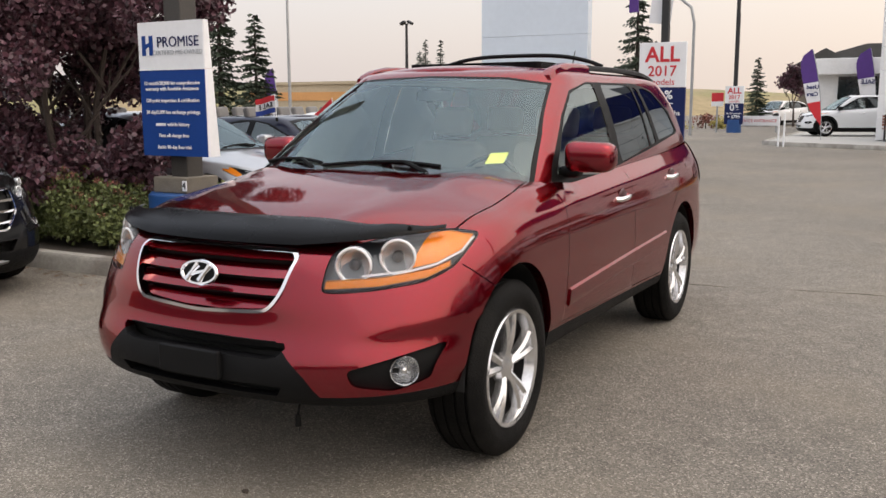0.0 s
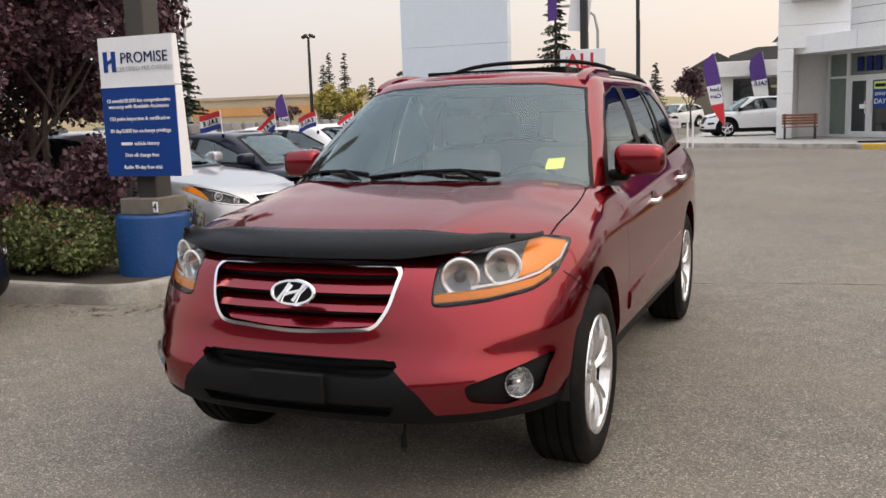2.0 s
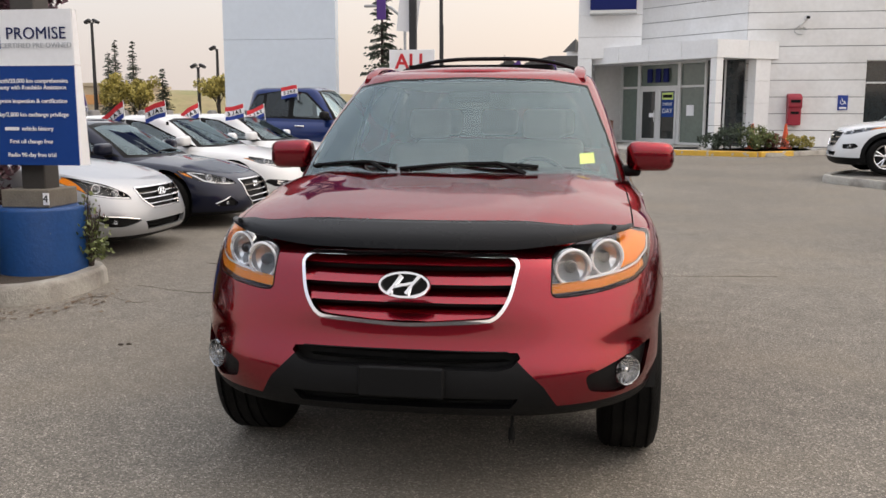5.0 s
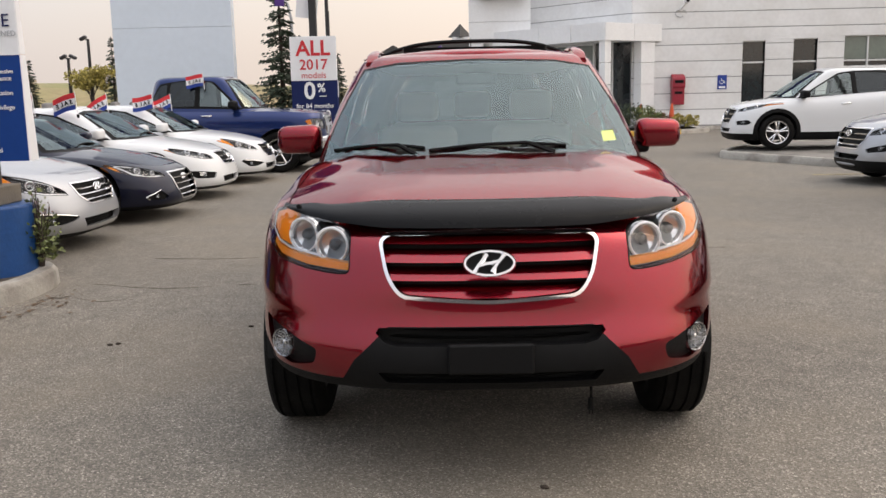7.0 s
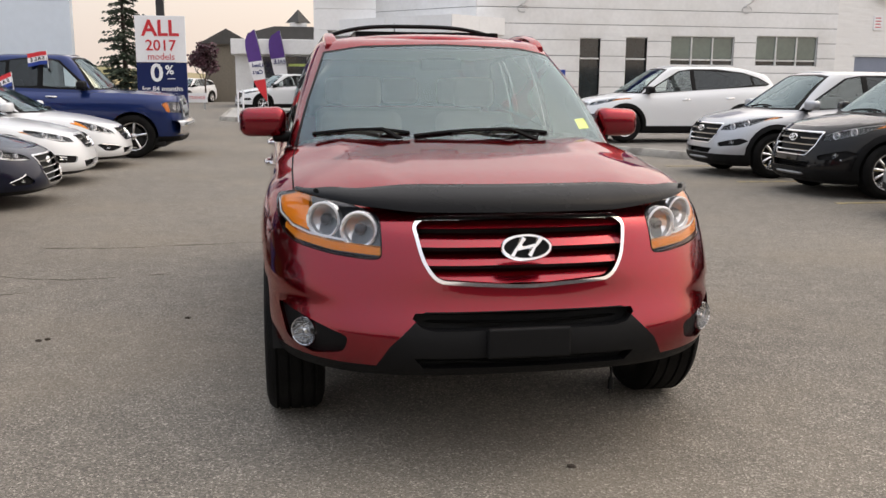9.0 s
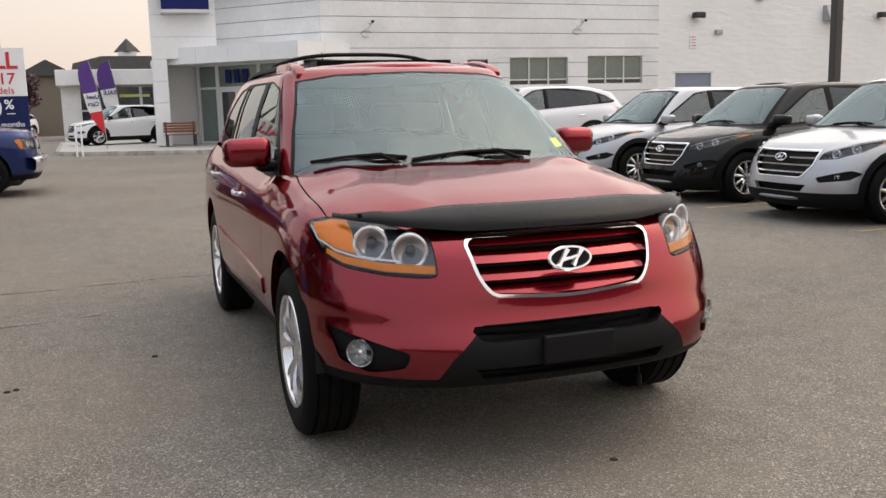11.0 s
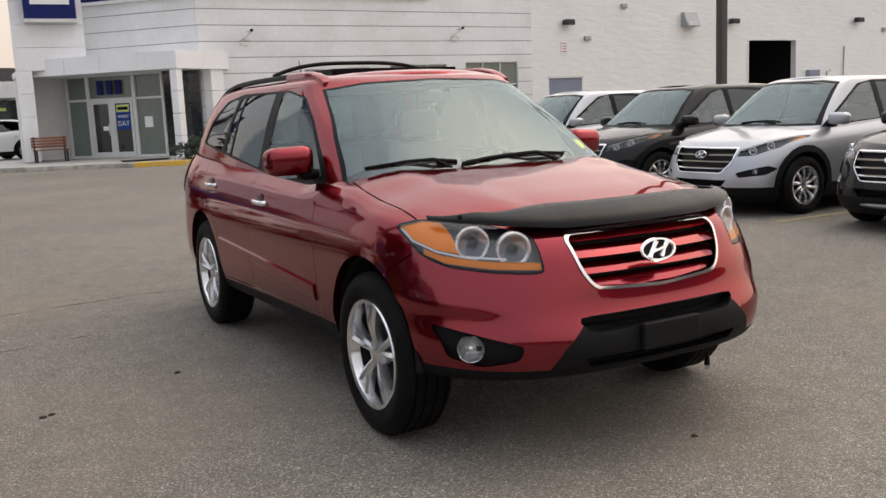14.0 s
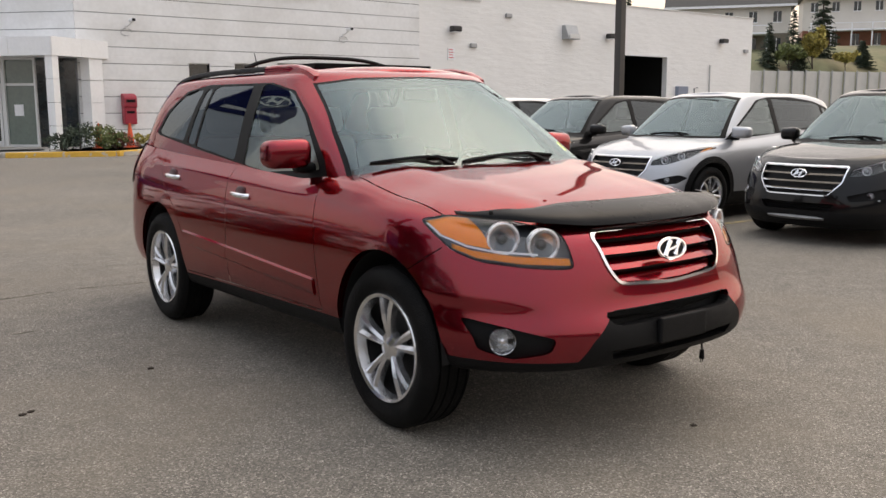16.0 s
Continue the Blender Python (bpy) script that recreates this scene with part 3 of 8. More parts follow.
    ey = g["badge"]
    emblem(car, pose(0, ey[0], ey[1], 90 - ey[2], 0, 0), ey[3], ey[3] * 0.49)
    # lamps
    lamp = rounded(sp["lamp"], sp.get("lamp_round", 0.025), 4)
    for sg in (1, -1):
        mir = sg < 0
        side_ok = lambda c: c.y < sp.get("lamp_back", 0.2) and c.x * sg > 0
        got = carve(low, lamp, (0, 2), side_ok, mir)
        lens = lift(low, got)
        hl = new("headlight")
        hl.parent = car
        hl["label"] = sp.get("lamp_label", "clear headlight with amber turn signal")
        seal = lens.copy()
        mid = carve(seal, grow(lamp, -0.004), (0, 2), side_ok, mir)
        bmesh.ops.delete(seal, geom=mid, context="FACES")
        pushed(seal, (-sg * 0.001, -0.002, 0))
        part("lamp_seal", seal, SEAL, hl)
        housing = lens.copy()
        for v in housing.verts:
            v.co += Vector((-sg * 0.030, 0.045, 0))
        part("lamp_housing", housing, sp.get("housing_mat", LAMP_GREY), hl)
        for amb in sp.get("amber", ()):
            src = lens.copy()
            piece = carve(src, amb, (0, 2), side_ok, mir)
            if piece:
                am = lift(src, piece)
                for v in am.verts:
                    v.co += Vector((-sg * 0.006, 0.010, 0))
                edge_wall(am, (-sg * 0.01, 0.03, 0))
                part("turn_signal", am, AMBER, hl, "amber turn signal lens")
            src.free()
        for (bx, bz, by, br, yaw) in sp["bowls"]:
            m = Matrix.Translation((sg * bx, skin(0, bx, bz) + 0.032, bz)) @ Matrix.Rotation(radians(sg * yaw), 4, "Z")
            b = lathe(bmesh.new(), [(0.004, 0.030), (br * 0.45, 0.028), (br * 0.80, 0.012), (br * 0.86, -0.006), (br, -0.010), (br * 1.05, 0.0), (br * 1.05, 0.02)], "y", sides=28)
            part("reflector", moved(b, m), REFLECTOR, hl)
            part("lamp_ring", moved(tube(bmesh.new(), [(br * 1.0 * math.cos(a), -0.010, br * 1.0 * math.sin(a)) for a in np.linspace(0, 2 * math.pi, 29)[:-1]], br * 0.075, 6, closed=True), m), WHITE_TRIM, hl)
            b = lathe(bmesh.new(), [(0.001, -0.006), (br * 0.26, 0.0), (br * 0.34, 0.014), (br * 0.34, 0.03)], "y", sides=18)
            part("lamp_bulb", moved(b, m), sp.get("bulb_mat", LAMP_GREY), hl)
        for line in sp.get("lamp_lines", ()):
            src = lens.copy()
            piece = carve(src, line, (0, 2), side_ok, mir)
            if piece:
                part("lamp_trim", pushed(lift(src, piece), (-sg * 0.004, 0.007, 0)), WHITE_TRIM, hl)
            src.free()
        if sp.get("drl"):
            src = lens.copy()
            piece = carve(src, sp["drl"], (0, 2), side_ok, mir)
            if piece:
                part("daytime_strip", pushed(lift(src, piece), (-sg * 0.004, 0.008, 0)), WHITE_TRIM, hl)
            src.free()
        part("lens", lens, sp.get("lens_mat", LAMP_GLASS), hl)
        edge_wall(low, (-sg * 0.02, 0.03, 0), lambda c: c.x * sg > 0 and min(p[0] for p in lamp) - 0.01 < abs(c.x) < max(p[0] for p in lamp) + 0.01 and min(p[1] for p in lamp) - 0.01 < c.z < max(p[1] for p in lamp) + 0.01 and c.y < sp.get("lamp_back", 0.2))
        if sp.get("fog"):
            fg = sp["fog"]
            poly = rounded(fg["outline"], 0.02, 3)
            got = carve(low, poly, (0, 2), lambda c: c.y < -0.42 and c.x * sg > 0, mir)
            bez = lift(low, got)
            if len(bez.faces):
                pushed(bez, (-sg * 0.012, 0.022, 0))
                edge_wall(low, (-sg * 0.012, 0.022, 0), lambda c: c.x * sg > 0 and min(p[0] for p in poly) - 0.006 < abs(c.x) < max(p[0] for p in poly) + 0.006 and min(p[1] for p in poly) - 0.006 < c.z < max(p[1] for p in poly) + 0.006 and c.y < -0.2)
                fogs = part("fog_bezel", bez, TRIM, car, "black fog lamp recess")
                fx, fz, fy, fr, yaw = fg["lamp"]
                fy = skin(0, fx, fz) + 0.036
                m = Matrix.Translation((sg * fx, fy, fz)) @ Matrix.Rotation(radians(sg * yaw), 4, "Z")
                part("fog_lamp", moved(lathe(bmesh.new(), [(0.001, -0.004), (fr * 0.45, -0.005), (fr * 0.8, -0.010), (fr * 0.93, -0.018), (fr, -0.020), (fr * 1.06, -0.006), (fr * 1.06, 0.05)], "y", sides=24), m), FOG_BOWL, fogs)
                part("fog_bulb", moved(lathe(bmesh.new(), [(0.001, -0.014), (fr * 0.20, -0.011), (fr * 0.26, 0.0)], "y", sides=12), m), CHROME, fogs)
                part("fog_lens", moved(lathe(bmesh.new(), [(0.001, -0.028), (fr * 0.5, -0.025), (fr * 0.93, -0.018)], "y", sides=24), m), LAMP_GLASS, fogs)
                if fg.get("bracket"):
                    b = tube(bmesh.new(), [(sg * px, skin(0, px, pz) - 0.002, pz) for px, pz in fg["bracket"]], 0.006, 6)
                    part("fog_trim", b, CHROME, fogs)
                if fg.get("strip"):
                    for zz in fg["strip"]:
                        b = bmesh.new()
                        tube(b, [(sg * (fx - 0.12), fy - 0.05, zz), (sg * fx, fy - 0.02, zz + 0.004), (sg * (fx + 0.08), fy + 0.04, zz + 0.012)], 0.008, 6)
                        part("fog_trim", b, CHROME if fg.get("bright") else SILVER, fogs)
    # tail lamps
    for sg in (1, -1):
        if sp.get("tail"):
            got = carve(low, rounded(sp["tail"], 0.03, 3), (1, 2), lambda c: c.x * sg > 0.2)
            if got:
                part("tail_light", pushed(lift(low, got), (0.008 * sg, 0.004, 0)), TAIL, car)
    # joints
    seams = []
    if fine:
        for sg in (1, -1):
            for line in sp["side_seams"]:
                got = gap(low, line, (1, 2), lambda c: c.x * sg > 0.6)
                seams.append(pushed(lift(low, got), (-0.007 * sg, 0, 0)))
            for line in sp["front_seams"]:
                got = gap(low, line, (0, 2), lambda c: c.y < -0.1 and c.x * sg > 0, 0.006, sg < 0)
                seams.append(pushed(lift(low, got), (0, 0.006, 0)))
            for line in sp["hood_seams"]:
                got = gap(low, line, (0, 1), lambda c: c.z > 0.9 and c.x * sg > 0, 0.007, sg < 0)
                seams.append(pushed(lift(low, got), (0, 0, -0.008)))
        for line in seams:
            part("shut_line", line, SEAL, car)
        for sg in (1, -1):
            strip = lift(low, carve(low, sp["moulding"], (1, 2), lambda c: c.x * sg > 0.7))
            pushed(strip, (0.010 * sg, 0, 0))
            edge_wall(strip, lambda c: Vector((-0.012 * sg, 0, math.copysign(0.014, c.z - 0.556 - 0.0415 * (c.y - 0.6)))))
            part("side_moulding", strip, paint, car)
    hood = lift(low, carve(low, sp["hood"], (0, 1), lambda c: c.z > sp.get("hood_z", 0.85)))
    part("hood", hood, paint, car)
    edge_wall(low, lambda c: Vector((-0.012 * math.copysign(1, c.x), 0, 0.0)), lambda c: c.z < 0.30)
    part("body", low, paint, car)
    # glazing
    if fine:
        part("cowl_panel", lift(top, carve(top, [(-1, 1.0), (1, 1.0), (1, 1.087), (-1, 1.087)], (0, 2), lambda c: c.y < 0.47 and abs(c.x) < 0.78)), TRIM, car)
    ws_out = sp["screen"]
    got = carve(top, ws_out, (0, 2), lambda c: c.y < sp["screen_back"])
    ws = lift(top, got)
    band = sp.get("frit", 0.028)
    pane = carve(ws, grow(ws_out, -band), (0, 2), lambda c: True)
    glassy = lift(ws, pane)
    if sp.get("sticker"):
        part("screen_sticker", pushed(lift(glassy, carve(glassy, sp["sticker"], (0, 2), lambda c: True)), (0, 0.004, 0)), STICKER, car, "yellow windshield sticker")
    part("windshield", glassy, SCREEN_GLASS, car, "clear laminated windshield")
    part("windshield_border", ws, SEAL, car)
    for sg in (1, -1):
        frame_bm = lift(top, carve(top, sp["dlo"], (1, 2), lambda c: c.x * sg > 0.3))
        for k, poly in enumerate(sp["windows"]):
            win = lift(frame_bm, carve(frame_bm, rounded(poly, 0.03, 3), (1, 2), lambda c: True))
            part("side_window", pushed(win, (-0.004 * sg, 0, 0)), SIDE_GLASS if k == 0 or sp.get("clear") else PRIVACY_GLASS, car, "clear front door glass" if k == 0 else "")
        part("window_frame", frame_bm, SEAL, car)
    rear = lift(top, carve(top, sp["backlight"], (0, 2), lambda c: c.y > sp["rear_from"]))
    part("rear_window", rear, PRIVACY_GLASS, car)
    part("roof", top, paint, car)
    # mirrors
    mx, my, mz = sp["mirror"]
    for sg in (1, -1):
        mir = new("door_mirror")
        mir.parent = car
        b = bmesh.new()
        box(b, (-0.118, -0.075, -0.077), (0.118, 0.065, 0.075), 0.050, 5)
        for v in b.verts:
            k = (v.co.x + 0.115) / 0.23
            v.co.z *= 0.86 + 0.14 * (1 - k) if v.co.z > 0 else 1.0
            v.co.y += 0.035 * k * k
        m = Matrix.Translation((sg * mx, my, mz)) @ Matrix.Diagonal((sg, 1, 1, 1))
        moved(b, m)
        bmesh.ops.recalc_face_normals(b, faces=b.faces)
        part("mirror_cap", b, sp.get("mirror_mat", paint), mir)
        part("mirror_glass", moved(boxed((-0.095, 0.064, -0.052), (0.09, 0.088, 0.050), 0.02), m), REFLECTOR, mir)
        b = bmesh.new()
        box(b, (sg * (mx - 0.10) - 0.055, my - 0.035, mz - 0.105), (sg * (mx - 0.10) + 0.055, my + 0.05, mz - 0.05), 0.02)
        part("mirror_foot", b, SEAL, mir)
    # handles
    for hy, hz in sp["handles"]:
        for sg in (1, -1):
            b = bmesh.new()
            hx = abs(flank(hy, hz))
            tube(b, [(sg * (hx - 0.012), hy - 0.098, hz), (sg * (hx + 0.020), hy - 0.075, hz), (sg * (hx + 0.030), hy, hz + 0.004), (sg * (hx + 0.020), hy + 0.075, hz + 0.006), (sg * (hx - 0.012), hy + 0.098, hz + 0.006)], 0.011, 8, squash=1.3)
            handle = part("door_handle", b, sp.get("handle_mat", CHROME), car)
            if fine:
                cup = lathe(bmesh.new(), [(0.001, -0.004), (0.036, -0.003), (0.044, 0.003), (0.046, 0.006)], "x", sides=20)
                part("handle_cup", moved(cup, Matrix.Translation((sg * (hx - 0.001), hy + 0.01, hz + 0.012)) @ Matrix.Diagonal((-sg, 1.5, 0.85, 1))), SHADED_RED, handle)
                part("key_lock", lathe(bmesh.new(), [(0.001, sg * 0.004), (0.010, sg * 0.003), (0.012, 0.0)], "x", at=(sg * (hx + 0.001), hy + 0.085, hz - 0.032), sides=12), CHROME, handle)
    # wipers
    wz, wy, wsl = sp["wiper"]
    for x0, x1 in ((-0.24, 0.40), (-0.70, -0.26)) if fine else ((-0.24, 0.36),):
        w = new("wiper")
        w.parent = car
        pts = []
        for t in np.linspace(0, 1, 8):
            px, pz = x0 + (x1 - x0) * t, wz + 0.026 * math.sin(math.pi * t * 0.85)
            pts.append((px, skin(1, px, pz) - 0.014, pz))
        b = bmesh.new()
        tube(b, pts, 0.008, 6)
        part("blade", b, SEAL, w)
        b = bmesh.new()
        tube(b, [(pts[7][0] * 0.8 + pts[4][0] * 0.2, pts[6][1] - 0.03, wz - 0.02), (pts[5][0], pts[5][1] - 0.022, pts[5][2] + 0.004), pts[3]], [0.013, 0.010, 0.006], 6)
        part("arm", b, SEAL, w)
    # cabin and underside
    b = bmesh.new()
    belly = 0.60 if fine else sp["hw"] - 0.12
    box(b, (-belly, sp["low"][0][1] + 0.25, sp.get("under", 0.20)), (belly, sp["low"][0][5] - 0.2, 0.42), 0.05)
    part("underbody", b, CHASSIS, car)
    cab = sp["cab"]
    b = bmesh.new()
    box(b, (-0.70, cab[0], 0.42), (0.70, cab[1] + 0.4, 0.50))
    box(b, (-0.66, sp["low"][0][1] + 0.35, 0.42), (0.66, cab[0] - 0.10, sp["cowl"] - 0.24), 0.05)
    part("floor_pan", b, CHASSIS, car)
    b = bmesh.new()
    box(b, (-0.70, cab[0] - 0.05, sp["cowl"] - 0.32), (0.70, cab[0] + 0.38, sp["cowl"] - 0.06), 0.07, 3)
    part("dashboard", b, sp.get("dash_mat", DARK_CABIN), car)
    b = bmesh.new()
    tube(b, [(0.36 + 0.18 * math.cos(a), cab[0] + 0.47 + 0.05 * math.sin(a), sp["cowl"] - 0.12 + 0.17 * math.sin(a)) for a in np.linspace(0, 2 * math.pi, 25)[:-1]], 0.014, 6, closed=True)
    part("steering_wheel", b, DARK_CABIN, car)
    seat(car, 0.36, cab[0] + 1.02, 0.50, sp.get("seat_mat", SEAT))
    seat(car, -0.36, cab[0] + 1.02, 0.50, sp.get("seat_mat", SEAT))
    seat(car, 0.0, cab[0] + 1.92, 1.22, sp.get("seat_mat", SEAT), 3)
    for sg in (1, -1):
        part("door_lining", boxed((sg * 0.76 - 0.02, cab[0] + 0.1, 0.45), (sg * 0.76 + 0.02, cab[1] + 0.3, sp["cowl"] - 0.12), 0.01), CABIN, car)
    b = bmesh.new()
    box(b, (-0.11, -0.015, -0.03), (0.11, 0.015, 0.03), 0.012, 2, Matrix.Translation((0, sp["rear_view"][0], sp["rear_view"][1])))
    part("rear_view_mirror", b, DARK_CABIN, car)
    if fine:
        part("headliner", boxed((-0.57, 1.18, 1.572), (0.57, 3.1, 1.584), 0.004), SEAT, car)
    # wheels
    for yc in (0, wb):
        for sg in (1, -1):
            wheel(car, sg * sp["track"], yc, hub_r, sp["rim"], sp["tread"], sp.get("spokes", 5), sg, sp.get("alloy", ALLOY), sp.get("twin", True), 48 if fine else 28)
    return car

# ---- the red crossover ----
def suv_deck(zc, y_end, power=3.0):
    ys, zs = [p[0] for p in zc], [p[1] for p in zc]
    def deck(x, y, xs, z):
        if y > y_end:
            return None
        c = float(soft_keys(y, ys, zs, 0.06))
        return z + (max(c, z) - z) * (1 - (abs(x) / max(xs, 1e-6)) ** power)
    return deck


def suv_roof(crown, power=2.6):
    return lambda x, y, xs, z: z + crown * (1 - (abs(x) / max(xs, 1e-6)) ** power) * min(1.0, xs / 0.45)


def step01(t):
    t = min(1.0, max(0.0, t))
    return t * t * (3 - 2 * t)


def hero_sculpt(co):
    """Creases of the front corners and the ridges of the hood."""
    x, y, z = co
    ax, sg = abs(x), math.copysign(1, x)
    if y < 0.0 and ax > 0.4 and z < 0.7:
        line = 0.640 + 0.05 * (ax - 0.6)
        d = 0.013 * step01((ax - 0.58) / 0.20) * step01((line - z) / 0.022) * (1 - step01((line - z - 0.045) / 0.17)) * step01((-0.12 - y) / 0.2)
        x, y = x - sg * d * 0.55, y + d * 0.85
    if z > 0.93 and -0.75 < y < 0.5 and ax < 0.79:
        ridge = 0.44 + 0.17 * (y + 0.6)
        z += 0.013 * math.exp(-((ax - ridge) / 0.055) ** 2) * step01((y + 0.68) / 0.15) * step01((0.42 - y) / 0.3)
    if z > 0.94 and 0.0 < y < 1.0 and ax < 0.875:
        z += 0.036 * step01(y / 0.42) * step01((ax - 0.30) / 0.32) * (1 - step01((y - 0.58) / 0.36))
    if 0.45 < y < 2.9 and ax > 0.8 and z > 0.8:
        z0 = 0.985 + 0.035 * (y - 0.6)
        x += sg * 0.007 * math.exp(-((z - z0) / 0.02) ** 2) * step01((y - 0.45) / 0.3)
    return Vector((x, y, z))


